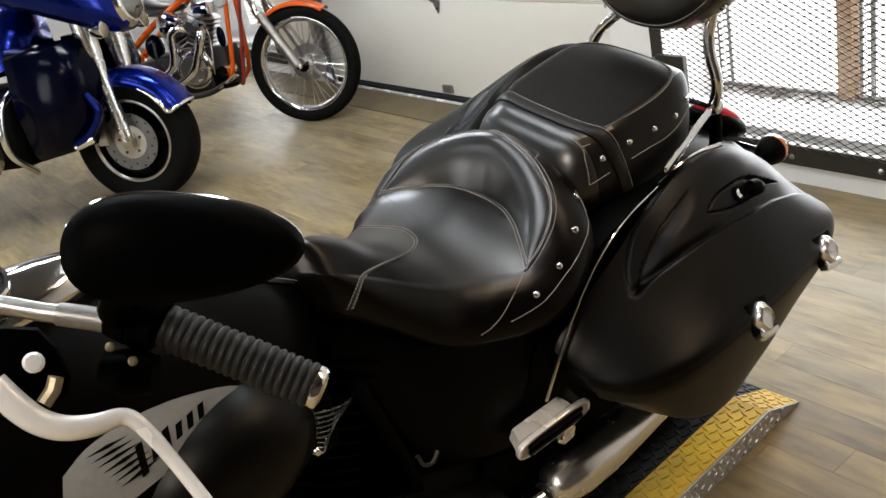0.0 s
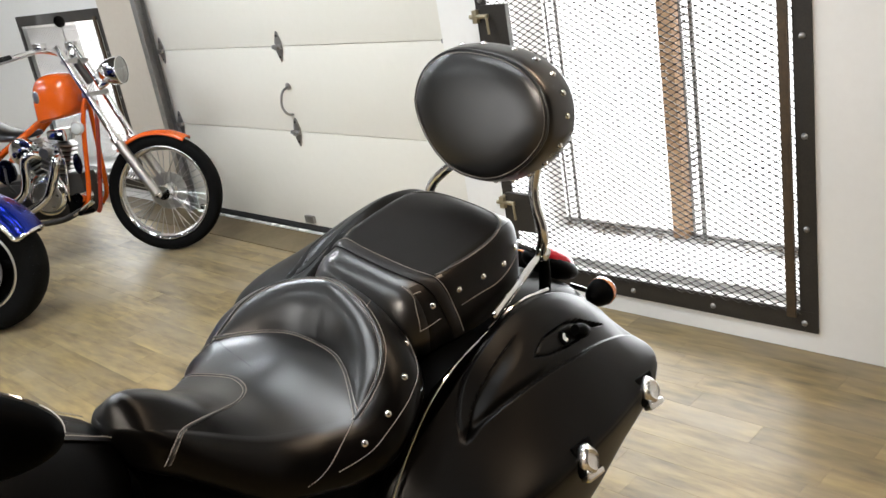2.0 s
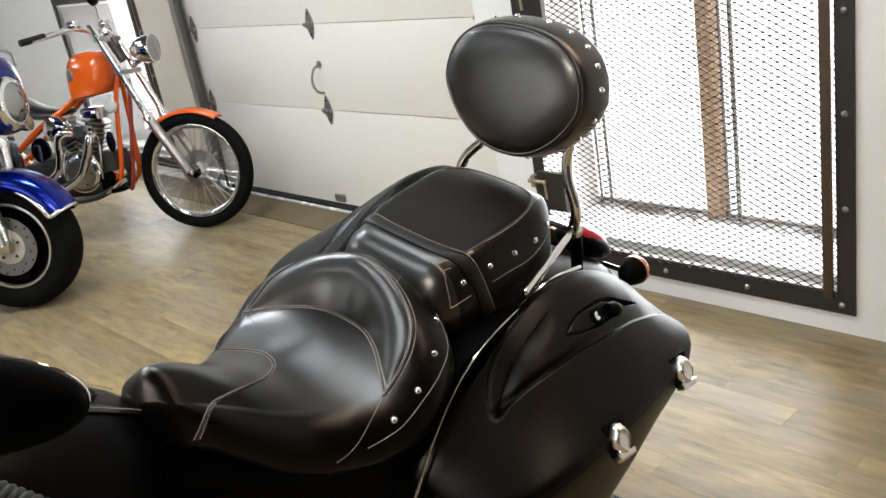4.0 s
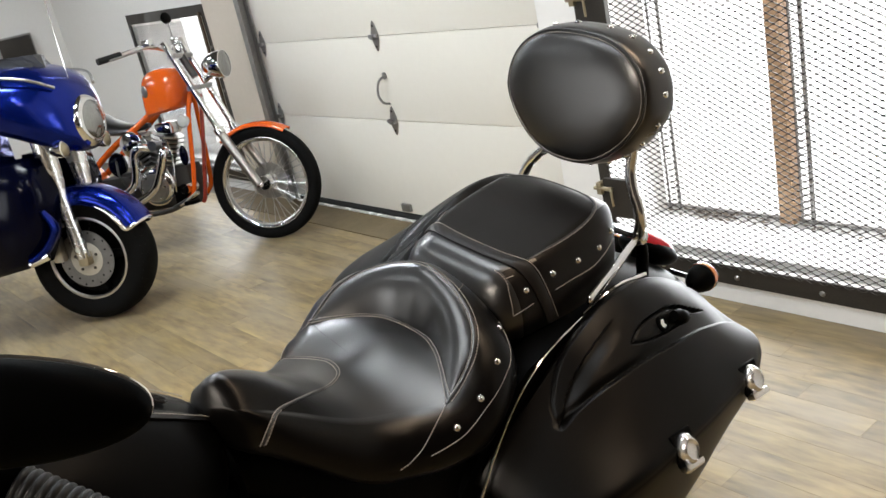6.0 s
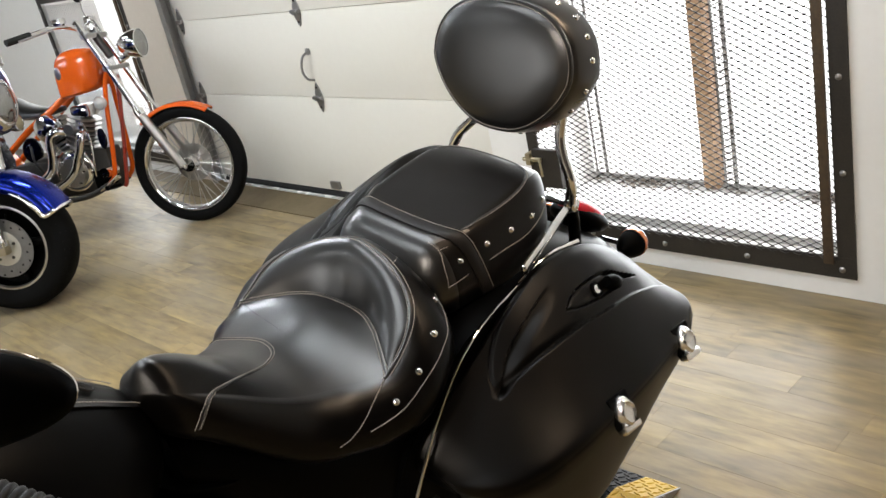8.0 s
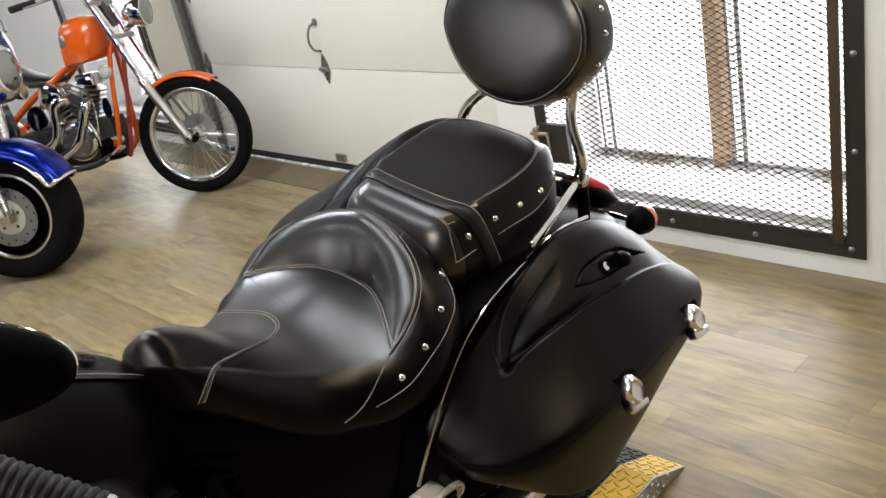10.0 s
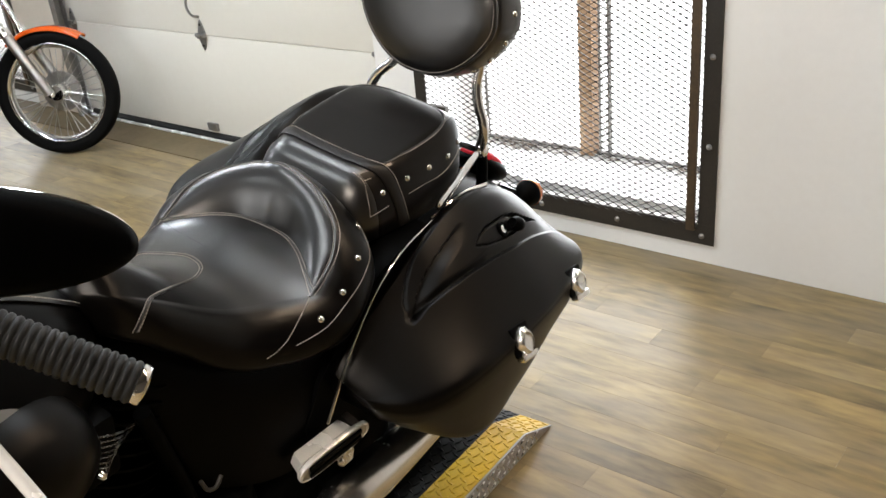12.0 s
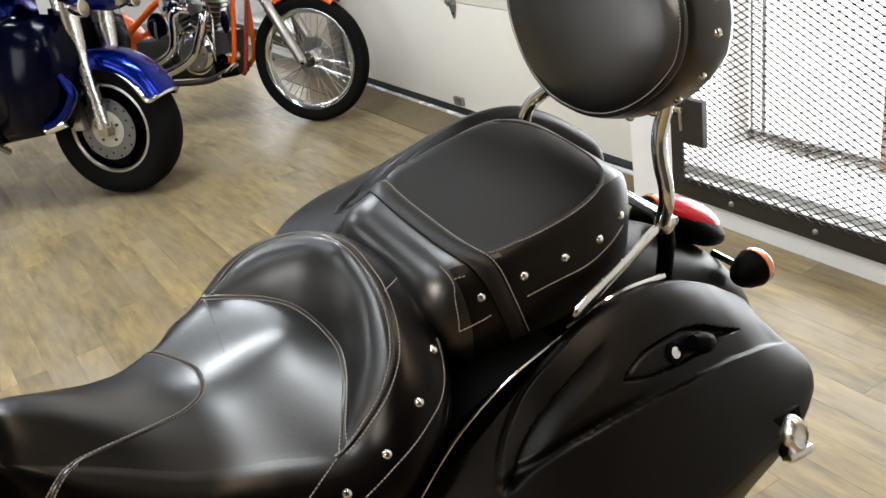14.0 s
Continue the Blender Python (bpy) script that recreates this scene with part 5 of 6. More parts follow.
def control(side, name, bm, mat, parent, label="", smooth=38, drawn=True):
    if drawn:
        bm.transform(DRAWN)
    if side < 0:
        bm.transform(Matrix.Diagonal((-1, 1, 1, 1)))
    return part(name, bm, mat, parent, label, smooth)


for sgn in (1, -1):
    a, b = Vector((0.256, -0.751, 1.170)), Vector((0.367, -0.678, 1.113))
    d = (b - a).normalized()
    n = 18
    L = (b - a).length
    prof = [(0, 0.001)]
    for k in range(n):
        t = k / n * L
        prof += [(t, 0.0193), (t + L / n * 0.12, 0.0205), (t + L / n * 0.30, 0.0212), (t + L / n * 0.55, 0.0212), (t + L / n * 0.72, 0.0205), (t + L / n * 0.84, 0.0193)]
    prof += [(L, 0.0195), (L, 0.001)]
    turn = Matrix.Translation(a) @ d.to_track_quat("Z", "Y").to_matrix().to_4x4()
    bm = loft([[(r * math.cos(q), r * math.sin(q), t) for q in np.linspace(0, 2 * math.pi, 28, endpoint=False)] for t, r in prof])
    bm.transform(turn)
    grip = control(sgn, "grip", bm, M_GRIPRUB, hb, "ribbed black rubber grip", smooth=50)
    bm = revolve([(0, 0.001), (0, 0.0202), (0.005, 0.0205), (0.008, 0.019), (0.010, 0.014), (0.011, 0.0005)], 26, "z")
    bm.transform(Matrix.Translation(b) @ d.to_track_quat("Z", "Y").to_matrix().to_4x4())
    control(sgn, "end_cap", bm, M_CHROME, grip, "chrome end cap")
    # switch housing: a round clamp with a bulge below it
    m = Matrix.Translation(a - d * 0.024) @ d.to_track_quat("Z", "Y").to_matrix().to_4x4()
    bm = revolve([(-0.026, 0.001), (-0.026, 0.022), (-0.023, 0.027), (-0.004, 0.029), (-0.002, 0.0265), (0.001, 0.029), (0.018, 0.027), (0.021, 0.023), (0.022, 0.001)], 28, "z")
    bm.transform(m)
    housing = control(sgn, "switch_housing", bm, M_SHELL, hb, "black switch housing")
    control(sgn, "switch_bulge", tube([(0.436, -0.829, 1.276), (0.424, -0.841, 1.279), (0.411, -0.853, 1.284)], [0.013, 0.017, 0.011], 16, path=4), M_SHELL, housing, smooth=60, drawn=False)
    for q in ((0.412, -0.819, 1.330), (0.422, -0.847, 1.304), (0.434, -0.840, 1.294)):
        control(sgn, "screw", ellipsoid(q, (0.0034, 0.0034, 0.0034), 10), M_BRASS, housing, drawn=False)
    control(sgn, "clamp_band", tube([(0.414, -0.823, 1.324), (0.410, -0.831, 1.312), (0.404, -0.834, 1.300)], 0.004, 10, path=4), M_BRASS, housing, "dull brass clamp band", drawn=False)
    control(sgn, "sleeve", tube([(0.371, -0.857, 1.311), (0.385, -0.843, 1.306), (0.399, -0.830, 1.301)], 0.0082, 16), M_GALV, hb, "grey bar sleeve", drawn=False)
    # lever bracket with its pivot bolt
    rows = []
    for off, k in ((-0.012, 0.9), (-0.009, 1.0), (0.006, 1.0), (0.010, 0.92), (0.0115, 0.80)):
        ring = []
        for px_, pz_ in ((-0.055, 0.016), (-0.01, 0.026), (0.012, 0.024), (0.022, 0.012), (0.027, -0.006), (0.023, -0.018), (0.008, -0.026), (-0.055, -0.03)):
            ring.append(Vector((0.433, -0.899, 1.328)) + (Vector((0.33, 0.75, -0.25)) * px_ + Vector((-0.52, 0.30, 0.80)) * pz_) * k + Vector((0.70, -0.12, 0.55)) * off)
        rows.append(ring)
    perch = control(sgn, "lever_perch", loft(rows), M_SHELL, hb, "black lever bracket", smooth=30, drawn=False)
    bm = revolve([(0, 0.0001), (0, 0.0062), (0.003, 0.0062), (0.0048, 0.0045), (0.005, 0.0001)], 14, "z")
    bm.transform(Matrix.Translation((0.448, -0.897, 1.340)) @ Vector((0.70, -0.12, 0.55)).to_track_quat("Z", "Y").to_matrix().to_4x4())
    control(sgn, "pivot_bolt", bm, M_SATIN, perch, "bright pivot bolt", drawn=False)
    control(sgn, "spring_tab", tube([(0.453, -0.890, 1.327), (0.455, -0.895, 1.321), (0.457, -0.903, 1.317)], 0.0045, 8), M_BRASS, perch, "dull brass tab", drawn=False)
    control(sgn, "lever", tube([(0.440, -0.920, 1.334), (0.453, -0.915, 1.320), (0.462, -0.909, 1.310), (0.470, -0.899, 1.303), (0.476, -0.885, 1.299), (0.481, -0.869, 1.297), (0.492, -0.863, 1.287), (0.509, -0.859, 1.269), (0.535, -0.856, 1.246), (0.568, -0.854, 1.219)], [0.0105, 0.0105, 0.010, 0.0095, 0.0085, 0.0065, 0.006, 0.0055, 0.0055, 0.006], 14, flat=0.75, path=5), M_SATIN, perch, "polished clutch lever", drawn=False)
# mirror shell, seen from its back
u = Vector((0.091, 0.153, -0.043)).normalized()
v = Vector((-0.25, 0.33, 0.9))
v = (v - u * v.dot(u)).normalized()
wv = u.cross(v)
rings = []
for depth, k in ((0.022, 0.02), (0.021, 0.35), (0.016, 0.68), (0.006, 0.90), (-0.006, 1.0), (-0.014, 0.985), (-0.017, 0.93), (-0.015, 0.02)):
    ring = []
    for a in np.linspace(0, 2 * math.pi, 48, endpoint=False):
        c, s = math.cos(a), math.sin(a)
        x = 0.094 * (abs(c) ** 0.85) * (1 if c >= 0 else -1)
        taper = 0.055 * (1 - 0.36 * (x / 0.09 + 1) / 2 - 0.04)
        z = taper * (abs(s) ** 0.9) * (1 if s >= 0 else -1) + 0.012 * (1 - (x / 0.09 + 1) / 2) * -0.4
        ring.append(Vector((0.328, -0.740, 1.283)) + u * x * k + v * z * k + wv * depth)
    rings.append(ring)
mir = control(1, "mirror", loft(rings), M_SHELL, hb, "black rear-view mirror with a thin chrome rim", smooth=60)
rim = [p - wv * 0.004 for p in rings[5]]
control(1, "rim", tube(rim + rim[:1], 0.0022, 8), M_CHROME, mir, "thin chrome rim")
control(1, "stem", tube([(0.232, -0.772, 1.185), (0.258, -0.79, 1.215), (0.285, -0.785, 1.245), (0.305, -0.765, 1.262)], [0.016, 0.013, 0.012, 0.013], 12, path=5), M_SHELL, mir)

# saddlebag details


def bag_details(b, sgn):
    bv = tree_of(b)
    f = lambda pts: [(x * sgn, y, z) for x, y, z in pts]
    lm = on_surface(bv, (0.249 * sgn, 0.277, 0.81))
    bm = revolve([(-0.002, 0.0145), (0.004, 0.014), (0.0045, 0.011), (0.002, 0.010)], 20, "z")
    bm.transform(lm)
    lock = part("lock", bm, M_PLASTIC, b, "chrome key lock")
    bm = revolve([(0.0, 0.0001), (0.0, 0.0085), (0.004, 0.008), (0.005, 0.0001)], 16, "z")
    bm.transform(lm)
    part("barrel", bm, M_CHROME, lock)
    part("release_lever", tube([p + n * 0.010 for p, n in drape(bv, f([(0.246, 0.305, 0.808), (0.252, 0.322, 0.802), (0.256, 0.343, 0.796)]), 0.0, 4)], [0.010, 0.015, 0.0125], 14, flat=1.0), M_PLASTIC, b, "black release lever")
    for p in ((0.365, 0.399, 0.676), (0.384, 0.145, 0.688)):
        m = on_surface(bv, (p[0] * sgn, p[1], p[2]))
        nx = Vector((0.88 * sgn, -0.10, 0.46)).normalized()
        up = Vector((0, 0, 1)) - nx * nx.z
        up.normalize()
        fw = up.cross(nx)
        mm = Matrix.Translation(m.translation) @ Matrix((fw, up, nx)).transposed().to_4x4()
        rings = []
        for h, k in ((-0.004, 0.98), (0.008, 1.0), (0.0135, 0.95), (0.0185, 0.72), (0.0195, 0.66), (0.0185, 0.60), (0.0195, 0.02)):
            rings.append([(0.0205 * k * math.cos(a) * (1 + 0.05 * math.cos(4 * a)), 0.027 * k * math.sin(a) * (1 + 0.05 * math.cos(4 * a)), h) for a in np.linspace(0, 2 * math.pi, 24, endpoint=False)])
        bm = loft(rings)
        bm.transform(mm)
        latch = part("latch", bm, M_POLISH, b, "chrome latch", smooth=45)
        bm = box(-0.022, 0.022, -0.035, -0.0215, -0.004, 0.016, 0.005)
        bm.transform(mm)
        part("catch", bm, M_POLISH, latch)
        bm = box(-0.024, 0.024, -0.026, 0.031, -0.004, 0.004, 0.003)
        bm.transform(mm)
        part("gasket", bm, M_GROOVE, latch)


bag_details(bag, 1)
bag_r = make_bag(-1)
bag_r.location = (-0.115, 0.15, 0.035)

# trim rod, passenger board, exhaust
for sgn in (1, -1):
    part("guard_trim", tube([(0.165 * sgn, 0.157, 0.850), (0.175 * sgn, 0.064, 0.843), (0.185 * sgn, -0.009, 0.824), (0.19 * sgn, -0.059, 0.788), (0.198 * sgn, -0.113, 0.738), (0.205 * sgn, -0.155, 0.685), (0.21 * sgn, -0.19, 0.632)], [0.0018, 0.0018, 0.0022, 0.0014, 0.0024, 0.0034, 0.004], 8, path=5), M_CHROME, bike, "thin chrome trim")
    part("guard_panel", loft([[(x * sgn, y, z) for y, z in ((-0.20, 0.60), (-0.165, 0.68), (-0.105, 0.745), (-0.05, 0.795), (0.0, 0.825), (0.06, 0.842), (0.15, 0.845), (0.16, 0.5), (-0.15, 0.42))] for x in (0.12, 0.172)]), M_PLASTIC, bike, "black guard panel")
    face = Vector((0.95 * sgn, -0.12, -0.10)).normalized()
    along = Vector((-0.06 * sgn, 0.98, 0.13))
    along = (along - face * along.dot(face)).normalized()
    m = Matrix.Translation((0.224 * sgn, -0.186, 0.573)) @ Matrix((face, along, face.cross(along))).transposed().to_4x4() @ Matrix.Scale(0.79, 4)

    def oval(hy, hz, x):
        return [(x, hy * abs(math.cos(a)) ** 0.6 * (1 if math.cos(a) > 0 else -1), hz * abs(math.sin(a)) ** 0.7 * (1 if math.sin(a) > 0 else -1)) for a in np.linspace(0, 2 * math.pi, 40, endpoint=False)]

    bm = loft([oval(0.095, 0.026, -0.012), oval(0.099, 0.030, -0.009), oval(0.100, 0.031, -0.002), oval(0.0985, 0.0295, 0.002), oval(0.094, 0.026, 0.003), oval(0.092, 0.0245, -0.001)])
    bm.transform(m)
    board = part("passenger_board", bm, M_SATIN, bike, "chrome passenger footboard with rubber inserts, folded up", smooth=40)

    def slab(y0, y1, hz, x, k):
        """Outline of the housing: square at the rear, cut off at a slant in front."""
        return [(x, y0 + k, -hz + k), (x, y0 + k - 0.010, 0.0), (x, y0 + k, hz - k), (x, y1 - k, hz - k), (x, y1 - k, -hz + k)]

    bm = loft([slab(-0.074, 0.046, 0.024, -0.050, 0.006), slab(-0.076, 0.050, 0.025, -0.046, 0.001), slab(-0.080, 0.054, 0.026, -0.028, 0.0), slab(-0.084, 0.056, 0.026, -0.0125, 0.0)])
    bm.transform(m)
    part("housing", bm, M_SATIN, board, "chrome board housing", smooth=25)
    bm = box(-0.05, -0.0125, 0.062, 0.082, -0.024, 0.024, 0.004)
    bm.transform(m)
    part("hinge_block", bm, M_STEEL, board, "dark hinge block")
    bm = loft([oval(0.0915, 0.0242, -0.003), oval(0.0915, 0.0242, 0.0015)])
    bm.transform(m)
    part("pad_recess", bm, M_ALU, board, "grey metal board face", smooth=0)
    for dz in (-0.0105, 0.0105):
        bm = box(0.0012, 0.0075, -0.074, 0.074, dz - 0.0068, dz + 0.0068, 0.003)
        bm.transform(m)
        part("rubber_insert", bm, M_GROOVE, board, "black rubber insert")
    part("bracket", tube([(0.215 * sgn, -0.17, 0.57), (0.212 * sgn, -0.145, 0.535), (0.16 * sgn, -0.15, 0.50)], [0.012, 0.013, 0.014], 10, path=4), M_POLISH, board, "chrome bracket")
    part("clevis", box(min(0.20 * sgn, 0.225 * sgn), max(0.20 * sgn, 0.225 * sgn), -0.165, -0.135, 0.518, 0.546, 0.004), M_POLISH, board, "chrome clevis")
    for q in ((0.222, -0.150, 0.552), (0.218, -0.165, 0.532), (0.21, -0.13, 0.525)):
        part("bolt", ellipsoid((q[0] * sgn, q[1], q[2]), (0.009, 0.009, 0.009), 12), M_CHROME, board)
    pipe = part("exhaust", tube([(0.16 * sgn, -0.70, 0.36), (0.185 * sgn, -0.40, 0.385), (0.20 * sgn, -0.22, 0.40), (0.215 * sgn, 0.10, 0.415), (0.222 * sgn, 0.42, 0.43)], 0.021, 18, path=6), M_STEEL, bike, "dark exhaust pipe with a chrome silencer")
    part("silencer", tube([(0.206 * sgn, -0.192, 0.406), (0.207 * sgn, -0.186, 0.407), (0.208 * sgn, -0.172, 0.408), (0.211 * sgn, -0.12, 0.410), (0.214 * sgn, -0.06, 0.412), (0.219 * sgn, 0.03, 0.416), (0.223 * sgn, 0.14, 0.422), (0.226 * sgn, 0.40, 0.43)], [0.012, 0.026, 0.038, 0.046, 0.047, 0.041, 0.034, 0.034], 28), M_POLISH, pipe, "bright chrome silencer", smooth=60)
    part("clamp", tube([(0.204 * sgn, -0.235, 0.402), (0.206 * sgn, -0.205, 0.404)], 0.027, 18), M_CHROME, pipe, "chrome clamp")
part("side_stand", tube([(0.12, -0.45, 0.28), (0.20, -0.43, 0.12), (0.265, -0.42, 0.046)], [0.014, 0.012, 0.014], 10), M_STEEL, bike, "dark side stand")

# front end
fork = part("front_fork", tube([(0.1, -1.0, 1.05), (0.1, -1.36, 0.322)], 0.026, 14), M_PLASTIC, bike, "black front fork")
part("fork_leg", tube([(-0.1, -1.0, 1.05), (-0.1, -1.36, 0.322)], 0.026, 14), M_PLASTIC, fork)
part("fork_crown", box(-0.13, 0.13, -1.06, -0.98, 1.0, 1.06, 0.015), M_PLASTIC, fork)
wheel(bike, (0, -1.36, 0.322), 0.334, 0.13)
part("front_fender", fender_mesh(0.40, 0.10, 20, 175, 0.08, Vector((0, -1.36, 0.322))), M_MATTE, bike, "matte black front fender", smooth=50)
part("headlamp", revolve([(-0.09, 0.001), (-0.085, 0.05), (-0.05, 0.085), (0.02, 0.095), (0.03, 0.09), (0.032, 0.001)], 28, "y", (0, -1.12, 1.0)), M_MATTE, bike)

# ---- orange chopper ----
chop = thing("orange_motorcycle", "orange chopper with wire wheels and a chrome engine", "motorcycle", pose(-3.72, 1.44, 0, 0, -7, -53.1))
wf = wheel(chop, (0, 0.04, 0.336), 0.336, 0.085, spokes=40, mats=(M_RUBBER, M_CHROME))
part("brake_disc", revolve([(-0.052, 0.05), (-0.052, 0.11), (-0.047, 0.11), (-0.047, 0.05)], 32, "x", (0, 0.04, 0.336), closed=True), M_ALU, wf)
part("axle_nut", revolve([(0.085, 0.001), (0.085, 0.018), (0.10, 0.016), (0.102, 0.001)], 12, "x", (0, 0.04, 0.336)), M_CHROME, wf)
for sgn in (1, -1):
    leg = part("fork_leg", tube([(0.095 * sgn, 0.035, 0.34), (0.095 * sgn, -0.135, 0.675)], 0.027, 16), M_ALU, chop, "polished fork leg")
    part("upper_tube", tube([(0.095 * sgn, -0.135, 0.675), (0.095 * sgn, -0.36, 1.215)], 0.0185, 14), M_CHROME, leg, "chrome fork tube")
    part("collar", tube([(0.095 * sgn, -0.128, 0.66), (0.095 * sgn, -0.142, 0.692)], 0.031, 16), M_CHROME, leg)
    part("frame_rail", tube([(0.0, -0.30, 0.955), (0.05 * sgn, -0.33, 0.80), (0.10 * sgn, -0.37, 0.40), (0.11 * sgn, -0.42, 0.31)], 0.0135, 12, path=5), M_ORANGE, chop, "orange frame tube")
    part("lower_rail", tube([(0.11 * sgn, -0.42, 0.31), (0.12 * sgn, -0.60, 0.26), (0.12 * sgn, -1.0, 0.27), (0.12 * sgn, -1.32, 0.33)], 0.017, 12, path=5), M_STEEL, chop, "dark lower frame tube")
    part("seat_rail", tube([(0.03 * sgn, -0.54, 0.86), (0.07 * sgn, -0.70, 0.76), (0.10 * sgn, -0.88, 0.655), (0.12 * sgn, -1.32, 0.34)], 0.019, 12, path=5), M_ORANGE, chop, "orange frame tube")
    part("footpeg", tube([(0.12 * sgn, -0.36, 0.30), (0.25 * sgn, -0.36, 0.31)], 0.014, 10), M_PLASTIC, chop)
    bar2 = part("handlebar", tube([(0.0, -0.36, 1.15), (0.08 * sgn, -0.40, 1.19), (0.18 * sgn, -0.44, 1.205), (0.30 * sgn, -0.50, 1.185), (0.42 * sgn, -0.57, 1.165)], 0.0125, 10, path=5), M_CHROME, chop, "chrome handlebar")
    part("grip", tube([(0.31 * sgn, -0.505, 1.184), (0.43 * sgn, -0.575, 1.163)], 0.0185, 12), M_GRIPRUB, bar2)
    part("lever", tube([(0.22 * sgn, -0.42, 1.195), (0.30 * sgn, -0.44, 1.18), (0.40 * sgn, -0.52, 1.16)], 0.006, 8, path=4), M_ALU, bar2)
    part("reservoir", box(min(0.13 * sgn, 0.19 * sgn), max(0.13 * sgn, 0.19 * sgn), -0.44, -0.39, 1.205, 1.245, 0.006), M_CHROME, bar2)
    if sgn > 0:
        continue
    part("mirror_stem", tube([(0.16 * sgn, -0.43, 1.21), (0.19 * sgn, -0.46, 1.28), (0.22 * sgn, -0.48, 1.34)], 0.005, 8, path=4), M_CHROME, bar2)
    part("mirror", ellipsoid((0.24 * sgn, -0.50, 1.37), (0.06, 0.012, 0.035), 16), M_PLASTIC, bar2, "dark mirror")
part("down_tube", tube([(0.0, -0.255, 0.90), (0.02, -0.28, 0.70), (0.06, -0.335, 0.34), (0.06, -0.36, 0.28)], 0.012, 12, path=4), M_RED, chop, "red down tube")
part("steering_neck", tube([(0, -0.26, 1.0), (0, -0.32, 1.13)], 0.022, 14), M_STEEL, chop)
for zz, yy in ((0.94, -0.245), (1.13, -0.325)):
    part("fork_clamp", box(-0.112, 0.112, yy - 0.024, yy + 0.024, zz - 0.014, zz + 0.014, 0.008), M_ALU, chop)
CT = [(-0.575, 0.07, 0.98, 0.85), (-0.566, 0.11, 1.03, 0.84), (-0.549, 0.126, 1.062, 0.835), (-0.491, 0.135, 1.082, 0.84), (-0.43, 0.132, 1.08, 0.845), (-0.39, 0.123, 1.068, 0.855), (-0.359, 0.1, 1.043, 0.875), (-0.346, 0.06, 1.0, 0.9)]
ct = part("fuel_tank", loft(sections(CT, np.linspace(-0.575, -0.346, 24), 27, 3.2)), M_ORANGE, chop, "glossy orange fuel tank", smooth=60)
part("badge", ellipsoid((0.13, -0.53, 0.965), (0.006, 0.02, 0.035), 12), M_ALU, ct)
part("filler_cap", revolve([(0, 0.03), (0.012, 0.028), (0.014, 0.001)], 20, "z", (0, -0.46, 1.072)), M_CHROME, ct)
part("seat", loft(sections([(-0.98, 0.06, 0.87, 0.82), (-0.95, 0.10, 0.89, 0.80), (-0.88, 0.12, 0.845, 0.77), (-0.80, 0.11, 0.81, 0.755), (-0.72, 0.08, 0.79, 0.755), (-0.66, 0.045, 0.79, 0.765), (-0.63, 0.02, 0.785, 0.77)], np.linspace(-0.98, -0.63, 16), 21, 2.4)), M_LEATHER, chop, "black leather solo seat", smooth=60)
lampc = part("headlamp", revolve([(-0.10, 0.001), (-0.095, 0.03), (-0.06, 0.062), (0.0, 0.078), (0.03, 0.082), (0.04, 0.080), (0.04, 0.074)], 28, "y", (0, -0.10, 1.045)), M_CHROME, chop, "chrome headlamp", smooth=60)
part("lens", revolve([(0.038, 0.074), (0.05, 0.05), (0.055, 0.001)], 28, "y", (0, -0.10, 1.045)), M_HEADGLASS, lampc)
part("lamp_bracket", tube([(0, -0.14, 1.0), (0, -0.21, 0.97)], 0.018, 10), M_CHROME, lampc)
part("front_fender", fender_mesh(0.358, 0.052, 56, 128, 0.02, Vector((0, 0.04, 0.336))), M_ORANGE, chop, "orange front fender", smooth=50)
# chrome V-twin
ce = part("engine", revolve([(-0.10, 0.001), (-0.10, 0.10), (-0.07, 0.135), (0.07, 0.135), (0.10, 0.12), (0.12, 0.08), (0.125, 0.001)], 28, "x", (0, -0.63, 0.42)), M_CHROME, chop, "chrome V-twin engine")
for yc, tilt in ((-0.60, -22), (-0.66, 22)):
    s = math.sin(radians(-tilt))
    cy = part("cylinder", tube([(0, yc, 0.48), (0, yc + 0.22 * s, 0.70)], 0.055, 18), M_STEEL, ce)
    for k in range(7):
        t = 0.05 + 0.025 * k
        bm = revolve([(-0.004, 0.05), (-0.004, 0.095), (0.004, 0.095), (0.004, 0.05)], 20, "z", closed=True)
        bm.transform(Matrix.Translation((0, yc + t * s, 0.50 + t)) @ Matrix.Rotation(radians(tilt), 4, "X"))
        part("fin", bm, M_ALU, cy)
    part("rocker_box", box(-0.06, 0.07, yc + 0.24 * s - 0.055, yc + 0.24 * s + 0.055, 0.70, 0.775, 0.02), M_CHROME, cy)
    part("pushrod_tube", tube([(0.085, yc - 0.02, 0.46), (0.075, yc + 0.2 * s, 0.70)], 0.009, 8), M_CHROME, cy)
    part("pushrod_tube", tube([(0.09, yc + 0.02, 0.46), (0.08, yc + 0.24 * s, 0.70)], 0.009, 8), M_CHROME, cy)
part("air_cleaner", revolve([(0.08, 0.001), (0.08, 0.07), (0.10, 0.08), (0.13, 0.075), (0.145, 0.05), (0.15, 0.001)], 24, "x", (0, -0.70, 0.68)), M_CHROME, ce, "chrome air cleaner")
part("exhaust", tube([(0.10, -0.60, 0.64), (0.14, -0.64, 0.655), (0.155, -0.68, 0.62), (0.155, -0.70, 0.50), (0.15, -0.76, 0.42), (0.15, -0.95, 0.36), (0.15, -1.5, 0.33)], 0.026, 14, path=5), M_CHROME, ce, "chrome exhaust pipe")
